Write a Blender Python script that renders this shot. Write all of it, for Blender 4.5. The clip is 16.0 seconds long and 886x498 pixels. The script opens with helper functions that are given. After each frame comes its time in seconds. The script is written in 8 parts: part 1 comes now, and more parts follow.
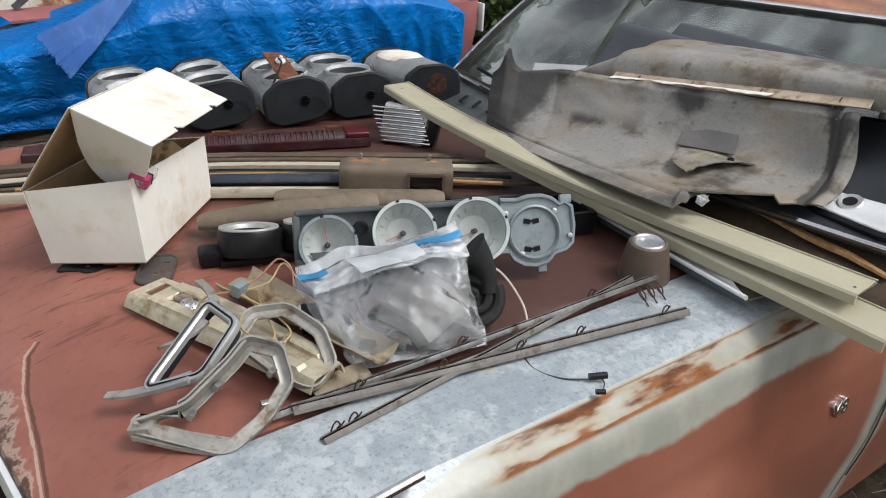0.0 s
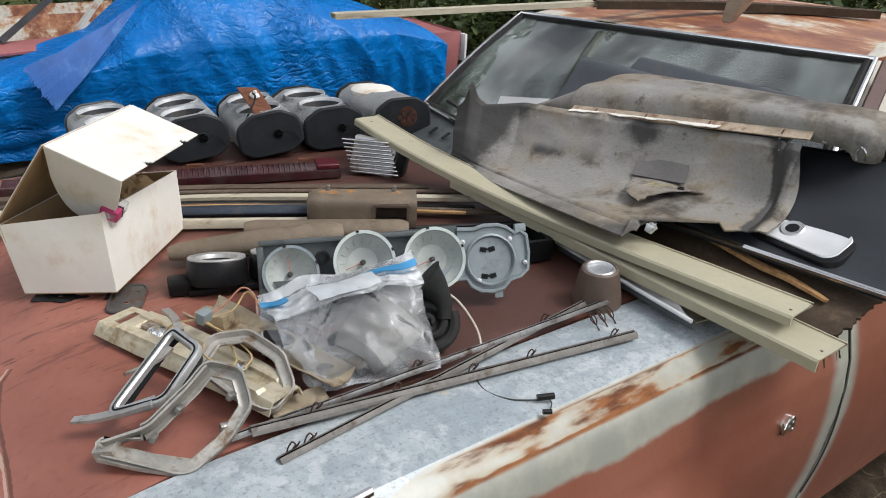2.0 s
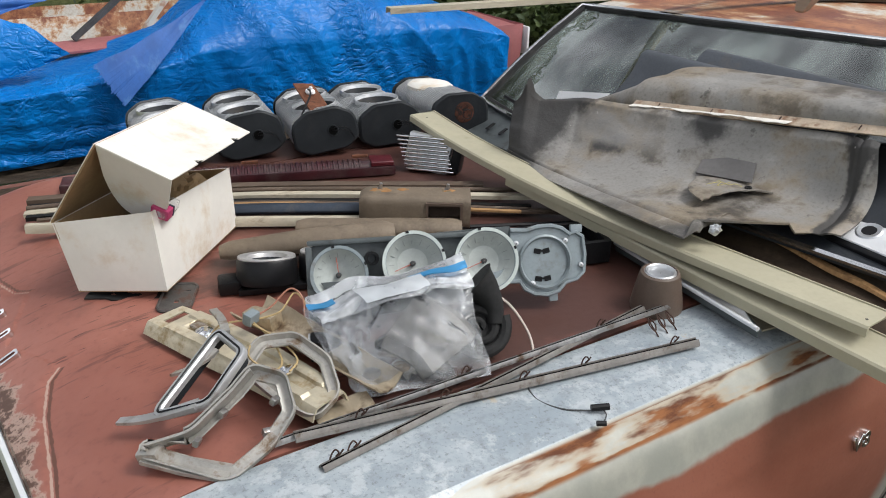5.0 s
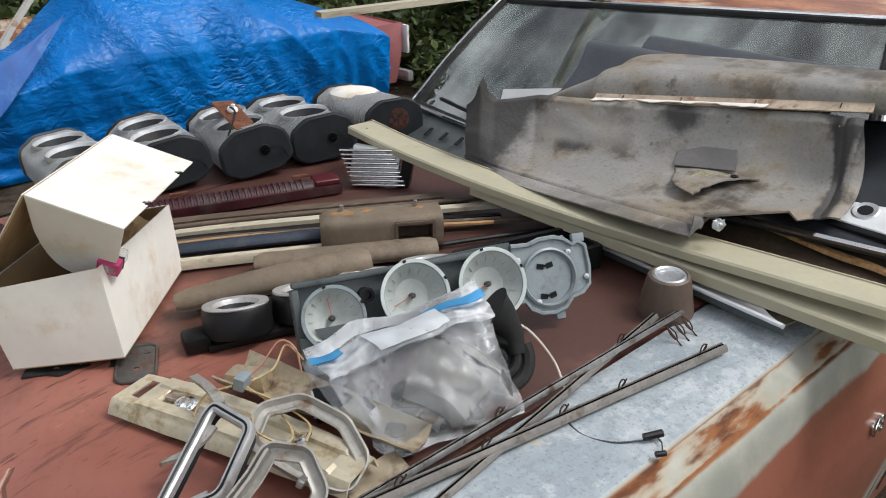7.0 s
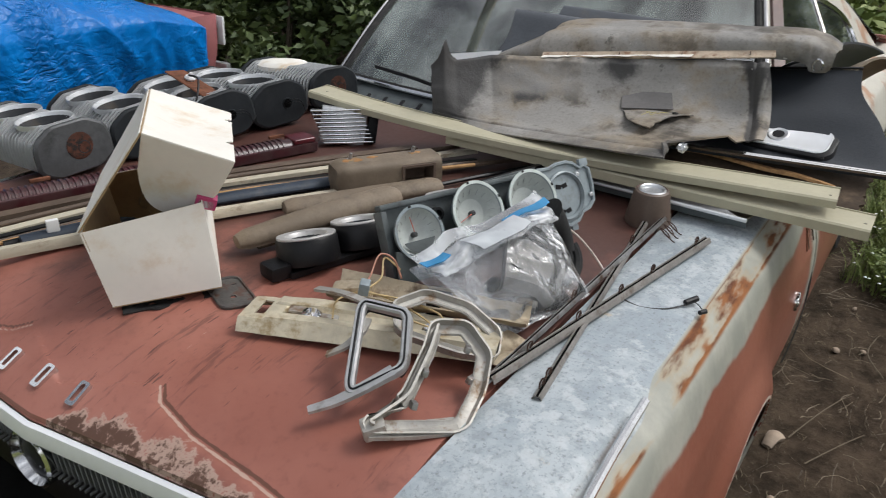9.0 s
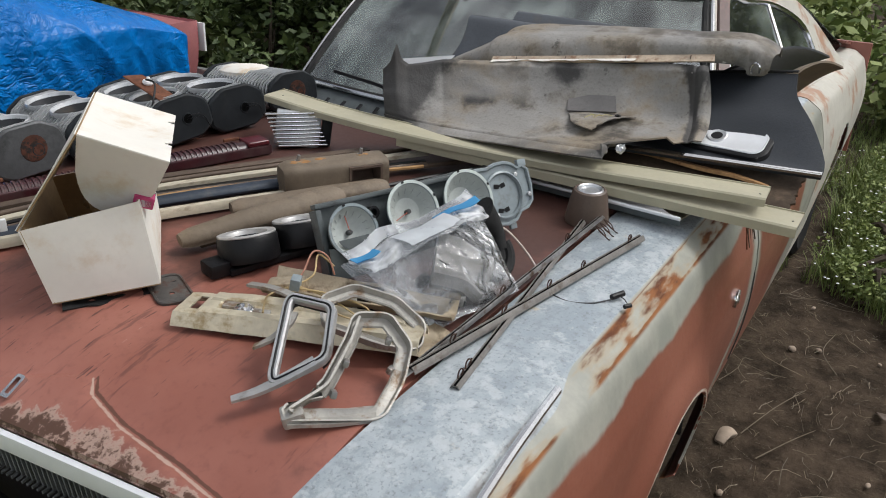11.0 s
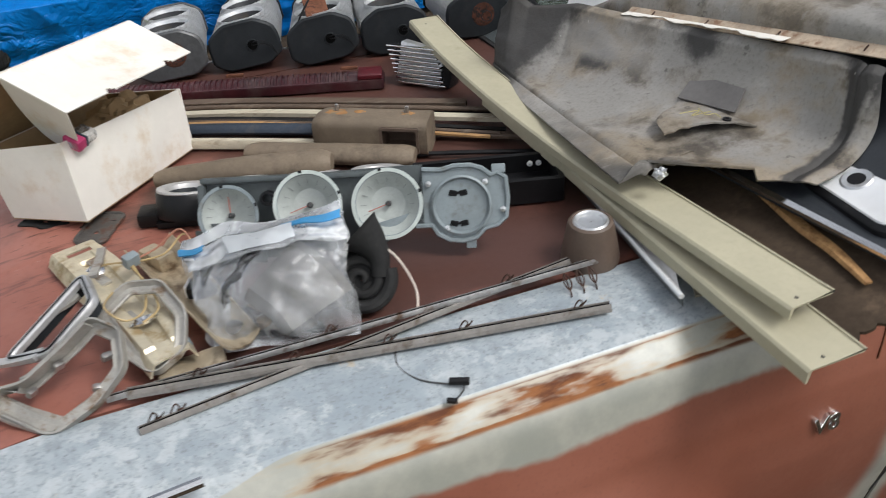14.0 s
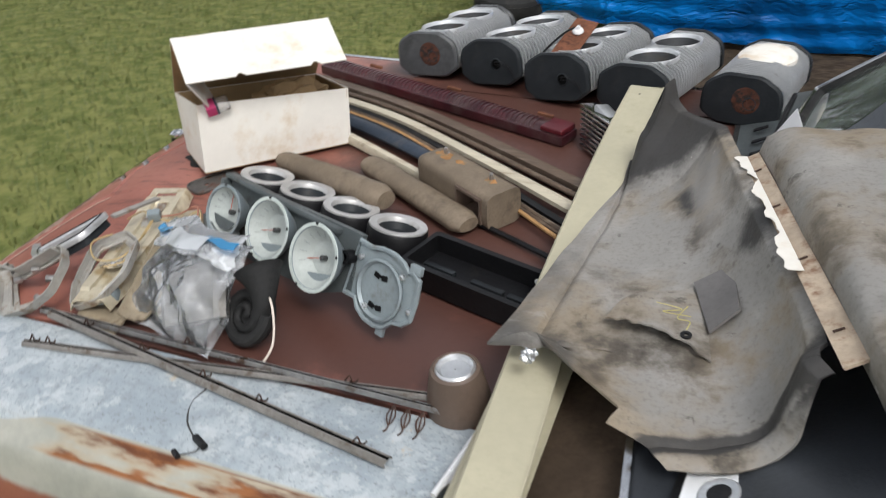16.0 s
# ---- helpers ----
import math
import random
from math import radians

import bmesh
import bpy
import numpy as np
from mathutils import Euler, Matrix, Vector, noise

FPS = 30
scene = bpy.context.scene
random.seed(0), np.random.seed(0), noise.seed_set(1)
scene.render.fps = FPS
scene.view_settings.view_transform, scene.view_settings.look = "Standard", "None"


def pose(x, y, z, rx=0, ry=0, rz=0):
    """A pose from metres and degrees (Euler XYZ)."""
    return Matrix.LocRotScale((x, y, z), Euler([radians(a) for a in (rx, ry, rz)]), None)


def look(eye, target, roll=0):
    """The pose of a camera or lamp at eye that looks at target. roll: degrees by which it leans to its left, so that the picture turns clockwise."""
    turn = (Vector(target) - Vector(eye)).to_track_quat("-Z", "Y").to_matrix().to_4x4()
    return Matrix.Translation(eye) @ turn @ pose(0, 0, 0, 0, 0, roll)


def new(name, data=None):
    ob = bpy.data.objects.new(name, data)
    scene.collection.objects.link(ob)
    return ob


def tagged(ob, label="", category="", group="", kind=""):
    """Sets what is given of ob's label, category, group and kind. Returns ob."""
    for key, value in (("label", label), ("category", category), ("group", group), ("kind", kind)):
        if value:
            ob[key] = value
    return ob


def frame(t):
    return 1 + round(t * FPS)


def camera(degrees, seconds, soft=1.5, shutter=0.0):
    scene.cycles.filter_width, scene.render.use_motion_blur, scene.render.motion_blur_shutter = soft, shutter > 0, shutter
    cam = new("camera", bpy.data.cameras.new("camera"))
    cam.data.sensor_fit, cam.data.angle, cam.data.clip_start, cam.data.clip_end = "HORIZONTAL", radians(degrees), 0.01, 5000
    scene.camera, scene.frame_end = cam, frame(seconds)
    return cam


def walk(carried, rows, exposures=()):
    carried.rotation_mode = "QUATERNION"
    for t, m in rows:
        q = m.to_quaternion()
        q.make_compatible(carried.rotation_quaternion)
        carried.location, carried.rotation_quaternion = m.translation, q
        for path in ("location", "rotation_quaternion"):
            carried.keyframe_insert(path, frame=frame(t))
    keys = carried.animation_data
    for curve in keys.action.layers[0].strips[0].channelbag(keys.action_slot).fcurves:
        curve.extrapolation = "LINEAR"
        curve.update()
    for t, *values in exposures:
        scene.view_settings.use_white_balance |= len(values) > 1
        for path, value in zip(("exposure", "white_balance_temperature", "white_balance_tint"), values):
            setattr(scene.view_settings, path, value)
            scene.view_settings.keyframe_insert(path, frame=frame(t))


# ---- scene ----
cam = camera(56.4, 16.0, 1.0, 0.3)
PATH = [
    (0, (0.088, 0.0, 1.701), (1.181, 1.42, 0.813), 3.0),
    (0.5, (0.069, -0.026, 1.714), (1.18, 1.362, 0.797), 2.8),
    (1, (0.096, -0.07, 1.732), (1.228, 1.338, 0.874), 2.5),
    (1.5, (0.098, -0.085, 1.734), (1.235, 1.333, 0.899), 3.0),
    (2, (0.099, -0.086, 1.737), (1.225, 1.344, 0.908), 2.8),
    (2.5, (0.109, -0.084, 1.737), (1.232, 1.354, 0.917), 2.3),
    (3, (0.123, -0.078, 1.735), (1.212, 1.386, 0.916), 1.3),
    (3.5, (0.132, -0.08, 1.733), (1.187, 1.407, 0.911), 0.6),
    (4, (0.137, -0.077, 1.731), (1.172, 1.419, 0.9), 0.5),
    (4.5, (0.14, -0.07, 1.73), (1.152, 1.439, 0.893), 1.2),
    (5, (0.144, -0.057, 1.731), (1.144, 1.453, 0.883), 1.3),
    (7.5, (0.02, 0.27, 1.676), (1.354, 1.511, 0.849), 0.9),
    (8, (-0.206, 0.311, 1.645), (1.213, 1.463, 0.832), 2.5),
    (8.5, (-0.377, 0.328, 1.652), (1.071, 1.412, 0.798), 1.3),
    (9, (-0.433, 0.408, 1.661), (1.117, 1.349, 0.817), 2.0),
    (9.5, (-0.448, 0.415, 1.656), (1.133, 1.293, 0.802), 2.6),
    (12, (-0.315, 0.207, 1.677), (1.186, 1.233, 0.842), 2.0),
    (12.5, (-0.093, 0.18, 1.67), (1.26, 1.339, 0.761), 3.0),
    (13, (0.129, 0.021, 1.681), (1.201, 1.437, 0.761), -0.1),
    (13.5, (0.385, -0.149, 1.751), (1.153, 1.367, 0.696), -4.2),
    (14, (0.642, -0.124, 1.763), (1.222, 1.445, 0.667), -3.5),
    (14.5, (0.93, -0.068, 1.782), (1.361, 1.509, 0.63), -2.4),
    (15, (1.234, -0.109, 1.835), (1.163, 1.572, 0.753), -5.8),
    (15.5, (1.429, -0.014, 1.877), (1.061, 1.645, 0.824), -4.6),
    (16, (1.66, 0.047, 1.838), (1.002, 1.59, 0.749), -3.1),
]
walk(cam, [(t, look(eye, target, roll)) for t, eye, target, roll in PATH],
     ((0, 0.05), (5, 0.08), (7.5, 0.06), (9.5, -0.05), (12, -0.05), (13, -0.01), (14.5, 0.07), (16, 0.12)))

# ---- world, sun ----
world = bpy.data.worlds.new("sky")
scene.world = world
world.use_nodes = True
wn = world.node_tree.nodes
wl = world.node_tree.links
sky = wn.new("ShaderNodeTexSky")
sky.sky_type = 'NISHITA'
sky.sun_disc = False
sky.sun_elevation = radians(56)
sky.sun_rotation = radians(134)
sky.air_density, sky.dust_density = 1.0, 6.0
soft_sky = wn.new("ShaderNodeHueSaturation")
soft_sky.inputs["Saturation"].default_value = 0.5
wl.new(sky.outputs[0], soft_sky.inputs["Color"])
# broken cloud over the blue
sky_dir = wn.new("ShaderNodeTexCoord")
cloud = wn.new("ShaderNodeTexNoise")
cloud.inputs["Scale"].default_value, cloud.inputs["Detail"].default_value = 2.6, 7.0
wl.new(sky_dir.outputs["Generated"], cloud.inputs["Vector"])
cover = wn.new("ShaderNodeMapRange")
cover.interpolation_type = 'SMOOTHSTEP'
cover.inputs[1].default_value, cover.inputs[2].default_value = 0.42, 0.68
wl.new(cloud.outputs["Fac"], cover.inputs[0])
overcast = wn.new("ShaderNodeMix")
overcast.data_type = 'RGBA'
overcast.inputs[7].default_value = (13.5, 14.0, 14.9, 1)
wl.new(cover.outputs[0], overcast.inputs[0])
wl.new(soft_sky.outputs[0], overcast.inputs[6])
wl.new(overcast.outputs[2], wn["Background"].inputs[0])
wn["Background"].inputs[1].default_value = 0.110
sun_data = bpy.data.lights.new("sun", 'SUN')
sun_data.energy, sun_data.angle, sun_data.color = 1.65, radians(18), (0.96, 0.98, 0.98)
sun = new("sun", sun_data)
sun.matrix_world = look((2.9, -1.0, 4.8), (0.6, 1.2, 0.0))


# ---- materials ----
def shade(name):
    m = bpy.data.materials.new(name)
    m.use_nodes = True
    return m, m.node_tree.nodes, m.node_tree.links, m.node_tree.nodes["Principled BSDF"]


def node(n, kind, **values):
    made = n.new("ShaderNode" + kind)
    for key, value in values.items():
        made.inputs[key].default_value = value
    return made


def mix_colour(n, l, fac, a, b):
    """A colour mix; a, b and fac are sockets or values."""
    mx = n.new("ShaderNodeMix")
    mx.data_type = 'RGBA'
    for socket, value in ((mx.inputs[0], fac), (mx.inputs[6], a), (mx.inputs[7], b)):
        if isinstance(value, bpy.types.NodeSocket):
            l.new(value, socket)
        elif isinstance(value, (int, float)):
            socket.default_value = value
        else:
            socket.default_value = (*value[:3], 1)
    return mx.outputs[2]


def ramp(n, l, source, lo, hi):
    """Maps lo..hi of a value to 0..1, softly."""
    r = n.new("ShaderNodeMapRange")
    r.interpolation_type = 'SMOOTHSTEP'
    r.inputs[1].default_value, r.inputs[2].default_value = lo, hi
    l.new(source, r.inputs[0])
    return r.outputs[0]


def calc(n, l, op, a, b=0.0):
    c = n.new("ShaderNodeMath")
    c.operation = op
    for i, value in enumerate((a, b)):
        if isinstance(value, bpy.types.NodeSocket):
            l.new(value, c.inputs[i])
        else:
            c.inputs[i].default_value = value
    return c.outputs[0]


def noise_of(n, l, coord, scale, detail=6.0, rough=0.6, stretch=None):
    t = node(n, "TexNoise", Scale=scale, Detail=detail, Roughness=rough)
    if stretch:
        mp = n.new("ShaderNodeMapping")
        mp.inputs["Scale"].default_value = stretch
        l.new(coord, mp.inputs["Vector"])
        coord = mp.outputs[0]
    l.new(coord, t.inputs["Vector"])
    return t.outputs["Fac"]


def finish(n, l, bsdf, height, strength, distance=0.002):
    b = node(n, "Bump", Strength=strength, Distance=distance)
    l.new(height, b.inputs["Height"])
    l.new(b.outputs[0], bsdf.inputs["Normal"])


def plain(name, base, rough=0.5, metal=0.0, stain=None, stain_at=(0.55, 0.75), big=6.0, fine=90.0, spread=0.25, bump=0.15, stretch=None, coat=0.0, rough_var=0.15, gloss=0.5):
    """A surface with colour variation at two scales, optional stains, and fine relief."""
    m, n, l, p = shade(name)
    co = n.new("ShaderNodeTexCoord").outputs["Object"]
    nb = noise_of(n, l, co, big, 5.0, 0.6, stretch)
    nf = noise_of(n, l, co, fine, 4.0, 0.65, stretch)
    dark = tuple(c * (1 - spread) for c in base)
    light = tuple(min(1.0, c * (1 + spread)) for c in base)
    c = mix_colour(n, l, ramp(n, l, nb, 0.3, 0.7), dark, light)
    c = mix_colour(n, l, calc(n, l, 'MULTIPLY', ramp(n, l, nf, 0.4, 0.75), 0.5), c, tuple(v * (1 - 1.4 * spread) if spread < 0.6 else v * 0.3 for v in base))
    if stain:
        ns = noise_of(n, l, co, big * 1.7, 8.0, 0.65, stretch)
        mask = ramp(n, l, ns, *stain_at)
        c = mix_colour(n, l, mask, c, stain)
    l.new(c, p.inputs["Base Color"])
    r = calc(n, l, 'ADD', rough - rough_var / 2, calc(n, l, 'MULTIPLY', nf, rough_var))
    l.new(r, p.inputs["Roughness"])
    p.inputs["Metallic"].default_value = metal
    p.inputs["Coat Weight"].default_value = coat
    p.inputs["Specular IOR Level"].default_value = gloss
    if bump:
        finish(n, l, p, nf, bump)
    return m


CHROME = plain("chrome", (0.72, 0.72, 0.72), 0.16, 1.0, (0.35, 0.3, 0.25), (0.62, 0.8), 14, 160, 0.08, 0.03)
POT_METAL = plain("pot_metal", (0.385, 0.368, 0.335), 0.46, 0.35, (0.20, 0.13, 0.075), (0.52, 0.68), 14, 120, 0.2, 0.25)
BRIGHT = plain("bright_alloy", (0.86, 0.87, 0.88), 0.24, 0.25, (0.5, 0.5, 0.48), (0.66, 0.9), 10, 60, 0.04, 0.01)
SATIN = plain("satin_metal", (0.60, 0.61, 0.62), 0.33, 0.75, (0.3, 0.27, 0.24), (0.6, 0.8), 12, 140, 0.12, 0.1)
RIBBED = plain("ribbed_metal", (0.045, 0.047, 0.050), 0.5, 0.3, (0.07, 0.06, 0.05), (0.5, 0.68), 10, 110, 0.25, 0.2)
RIBMETAL = plain("bright_rib_metal", (0.66, 0.67, 0.68), 0.36, 0.55, (0.34, 0.31, 0.28), (0.55, 0.8), 9, 110, 0.1, 0.05)
RODMETAL = plain("weathered_trim_metal", (0.255, 0.237, 0.218), 0.42, 0.35, (0.12, 0.088, 0.066), (0.52, 0.72), 20, 150, 0.2, 0.3)
DIECAST = plain("dull_die_cast", (0.52, 0.52, 0.52), 0.36, 0.6, (0.24, 0.21, 0.18), (0.52, 0.75), 14, 130, 0.12, 0.15)
OLD_TRIM = plain("old_trim_metal", (0.38, 0.37, 0.36), 0.34, 0.75, (0.13, 0.08, 0.05), (0.5, 0.7), 20, 150, 0.2, 0.3)
CLIP = plain("rusty_wire", (0.07, 0.04, 0.03), 0.7, 0.3, None, (0, 1), 30, 200, 0.3, 0.3, gloss=0.3)
BLACK = plain("black_plastic", (0.008, 0.008, 0.009), 0.42, 0.0, (0.05, 0.043, 0.036), (0.58, 0.85), 9, 120, 0.3, 0.25, gloss=0.25)
RUBBER = plain("black_rubber", (0.02, 0.02, 0.02), 0.7, 0.0, (0.06, 0.055, 0.05), (0.55, 0.8), 6, 100, 0.3, 0.3, gloss=0.25)
CHARCOAL = plain("charcoal_housing", (0.021, 0.024, 0.027), 0.5, 0.0, (0.040, 0.036, 0.032), (0.54, 0.8), 11, 90, 0.3, 0.3, gloss=0.2)
FRAMEGREY = plain("dark_grey_enamel", (0.085, 0.098, 0.10), 0.45, 0.1, (0.04, 0.04, 0.04), (0.52, 0.75), 14, 130, 0.15, 0.15)
SLATGREY = plain("dull_grille_metal", (0.20, 0.205, 0.21), 0.4, 0.5, (0.09, 0.085, 0.08), (0.55, 0.8), 20, 130, 0.15, 0.1)
SOILED = plain("soiled_bracket_steel", (0.10, 0.092, 0.085), 0.55, 0.3, (0.10, 0.045, 0.028), (0.48, 0.66), 22, 120, 0.25, 0.3)
GREYPOD = plain("grey_enamel", (0.235, 0.275, 0.29), 0.42, 0.1, (0.15, 0.15, 0.14), (0.52, 0.75), 14, 130, 0.12, 0.15)
POD_IN = plain("white_cone", (0.50, 0.55, 0.52), 0.45, 0.0, (0.35, 0.33, 0.28), (0.62, 0.82), 20, 150, 0.08, 0.08)
DIAL = plain("dial_face", (0.40, 0.43, 0.41), 0.55, 0.0, (0.3, 0.3, 0.27), (0.6, 0.85), 30, 200, 0.1, 0.05)
FAINT = plain("faint_marking", (0.30, 0.32, 0.31), 0.6, 0.0, None, (0, 1), 20, 100, 0.2, 0.0)
INK = plain("dark_marking", (0.05, 0.05, 0.05), 0.6, 0.0, None, (0, 1), 20, 100, 0.2, 0.0)
NEEDLE = plain("red_needle", (0.45, 0.10, 0.06), 0.5, 0.0, None, (0, 1), 20, 100, 0.1, 0.0)
CARD = plain("white_card", (0.76, 0.728, 0.665), 0.75, 0.0, (0.62, 0.50, 0.36), (0.49, 0.74), 5.5, 60, 0.05, 0.06)
KRAFT = plain("kraft_card", (0.33, 0.22, 0.11), 0.8, 0.0, (0.24, 0.15, 0.08), (0.55, 0.8), 8, 70, 0.15, 0.15)
PINK = plain("pink_print", (0.42, 0.04, 0.13), 0.5, 0.0, None, (0, 1), 10, 80, 0.15, 0.0)
PAPER = plain("white_paper", (0.8, 0.8, 0.8), 0.6, 0.0, None, (0, 1), 10, 80, 0.05, 0.05)
TAN = plain("tan_vinyl", (0.18, 0.14, 0.10), 0.62, 0.0, (0.09, 0.07, 0.05), (0.5, 0.75), 9, 160, 0.2, 0.3, gloss=0.35)
BROWN = plain("brown_plastic", (0.115, 0.08, 0.06), 0.5, 0.0, (0.07, 0.05, 0.04), (0.55, 0.8), 12, 150, 0.15, 0.15)
OLIVE = plain("olive_painted_steel", (0.435, 0.402, 0.288), 0.5, 0.0, (0.27, 0.24, 0.15), (0.6, 0.85), 6, 70, 0.08, 0.08)
CREAM = plain("cream_strip", (0.48, 0.43, 0.33), 0.55, 0.0, (0.20, 0.14, 0.09), (0.55, 0.75), 7, 80, 0.15, 0.15, (0.25, 2, 2))
NAVY = plain("navy_vinyl", (0.028, 0.038, 0.055), 0.5, 0.0, (0.09, 0.085, 0.08), (0.56, 0.8), 8, 120, 0.2, 0.2, gloss=0.35)
UMBER = plain("umber_strip", (0.10, 0.07, 0.05), 0.55, 0.0, (0.2, 0.16, 0.12), (0.55, 0.75), 7, 80, 0.25, 0.2, (0.3, 2, 2), gloss=0.35)
RUSTY = plain("rusty_steel", (0.17, 0.07, 0.04), 0.8, 0.1, (0.07, 0.03, 0.02), (0.5, 0.7), 25, 160, 0.35, 0.5, gloss=0.2)
BLOOM = plain("dark_rust_bloom", (0.085, 0.034, 0.022), 0.85, 0.0, (0.022, 0.020, 0.019), (0.48, 0.62), 45, 160, 0.35, 0.4, gloss=0.2)
REDPLASTIC = plain("red_plastic", (0.080, 0.007, 0.012), 0.35, 0.0, (0.11, 0.03, 0.03), (0.55, 0.8), 14, 120, 0.15, 0.05)
DUSTY = plain("dusty_plate", (0.075, 0.077, 0.080), 0.42, 0.1, (0.020, 0.020, 0.021), (0.5, 0.72), 9, 90, 0.3, 0.3)
BUFF = plain("buff_board", (0.30, 0.27, 0.20), 0.7, 0.0, (0.18, 0.15, 0.11), (0.52, 0.75), 14, 120, 0.15, 0.15)
# near-black colour that stands for the shade inside holes and slots
VOID = plain("hollow_shade", (0.004, 0.004, 0.004), 0.9, 0.0, None, (0, 1), 30, 100, 0.2, 0.0, gloss=0.05)
WOOD = plain("splintered_wood", (0.42, 0.24, 0.10), 0.75, 0.0, (0.17, 0.09, 0.05), (0.55, 0.75), 9, 90, 0.2, 0.35, (0.25, 2.0, 2.0))
PALE_WOOD = plain("weathered_wood", (0.36, 0.28, 0.21), 0.8, 0.0, (0.17, 0.12, 0.08), (0.55, 0.78), 9, 90, 0.2, 0.3, (2.0, 0.3, 2.0))
BOARD = plain("dark_fibreboard", (0.06, 0.042, 0.028), 0.75, 0.0, (0.13, 0.09, 0.06), (0.58, 0.8), 8, 90, 0.3, 0.4, gloss=0.2)
TYRE = plain("tyre", (0.022, 0.022, 0.022), 0.8, 0.0, (0.06, 0.055, 0.045), (0.55, 0.8), 5, 70, 0.25, 0.4, gloss=0.2)
PINKCAR = plain("faded_pink_paint", (0.36, 0.13, 0.13), 0.5, 0.0, (0.5, 0.42, 0.38), (0.62, 0.85), 2.2, 40, 0.15, 0.05)
CREAMPAINT = plain("chalky_cream_paint", (0.54, 0.515, 0.45), 0.5, 0.0, (0.40, 0.235, 0.15), (0.54, 0.64), 2.6, 60, 0.1, 0.06)
SEATGREY = plain("grey_seat_vinyl", (0.17, 0.185, 0.20), 0.5, 0.0, (0.08, 0.08, 0.08), (0.55, 0.8), 5, 90, 0.2, 0.2)
INTERIOR = plain("dark_upholstery", (0.07, 0.072, 0.075), 0.8, 0.0, (0.06, 0.055, 0.05), (0.5, 0.8), 5, 90, 0.3, 0.3, gloss=0.2)
WIRE_Y = plain("yellowed_wire", (0.45, 0.33, 0.16), 0.5, 0.0, None, (0, 1), 30, 100, 0.15, 0.0)
WIRE_P = plain("pale_wire", (0.6, 0.52, 0.45), 0.5, 0.0, None, (0, 1), 30, 100, 0.15, 0.0)
WIRE_R = plain("copper_wire", (0.38, 0.17, 0.11), 0.5, 0.0, None, (0, 1), 30, 100, 0.15, 0.0)


def vinyl_material():
    """Grey backing of old vinyl, with brown and black blotches."""
    m, n, l, p = shade("soiled_grey_vinyl")
    co = n.new("ShaderNodeNewGeometry").outputs["Position"]
    big = noise_of(n, l, co, 4.5, 5, 0.6)
    mid = noise_of(n, l, co, 9.0, 7, 0.65)
    fine = noise_of(n, l, co, 140, 4, 0.6)
    c = mix_colour(n, l, ramp(n, l, big, 0.40, 0.62), (0.258, 0.247, 0.230), (0.255, 0.208, 0.150))
    c = mix_colour(n, l, calc(n, l, 'MULTIPLY', ramp(n, l, noise_of(n, l, co, 2.7, 4, 0.55), 0.53, 0.63), 0.8), c, (0.055, 0.053, 0.051))
    c = mix_colour(n, l, calc(n, l, 'MULTIPLY', ramp(n, l, noise_of(n, l, co, 5.5, 5, 0.55), 0.50, 0.64), 0.7), c, (0.34, 0.325, 0.305))
    c = mix_colour(n, l, calc(n, l, 'MULTIPLY', ramp(n, l, mid, 0.50, 0.64), 0.66), c, (0.075, 0.064, 0.052))
    c = mix_colour(n, l, calc(n, l, 'MULTIPLY', ramp(n, l, noise_of(n, l, co, 26, 7, 0.68), 0.63, 0.68), 0.55), c, (0.045, 0.040, 0.036))
    c = mix_colour(n, l, calc(n, l, 'MULTIPLY', ramp(n, l, noise_of(n, l, co, 17, 8, 0.72, (0.5, 1.6, 1.0)), 0.58, 0.70), 0.42), c, (0.36, 0.340, 0.312))
    c = mix_colour(n, l, calc(n, l, 'MULTIPLY', ramp(n, l, fine, 0.45, 0.8), 0.35), c, (0.06, 0.054, 0.046))
    for name, tone, power in (("fade", (0.33, 0.322, 0.312), 0.7), ("tan", (0.235, 0.182, 0.120), 0.75), ("soil_and_shade", (0.032, 0.031, 0.031), 0.92)):
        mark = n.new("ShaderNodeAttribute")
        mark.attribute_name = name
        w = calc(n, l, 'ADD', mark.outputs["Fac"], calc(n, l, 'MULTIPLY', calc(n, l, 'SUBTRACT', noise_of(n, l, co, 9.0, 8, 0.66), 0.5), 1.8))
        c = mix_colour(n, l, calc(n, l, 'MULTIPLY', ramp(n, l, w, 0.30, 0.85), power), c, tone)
    c = mix_colour(n, l, ramp(n, l, noise_of(n, l, co, 48, 2, 0.5), 0.755, 0.78), c, (0.42, 0.40, 0.37))
    l.new(c, p.inputs["Base Color"])
    p.inputs["Roughness"].default_value = 0.60
    p.inputs["Specular IOR Level"].default_value = 0.35
    finish(n, l, p, calc(n, l, 'ADD', mid, calc(n, l, 'MULTIPLY', fine, 0.25)), 0.4, 0.008)
    return m


VINYL = vinyl_material()
DARKVINYL = plain("dark_slate_vinyl", (0.062, 0.069, 0.080), 0.5, 0.0, (0.10, 0.09, 0.08), (0.55, 0.8), 5, 150, 0.2, 0.25, gloss=0.4)


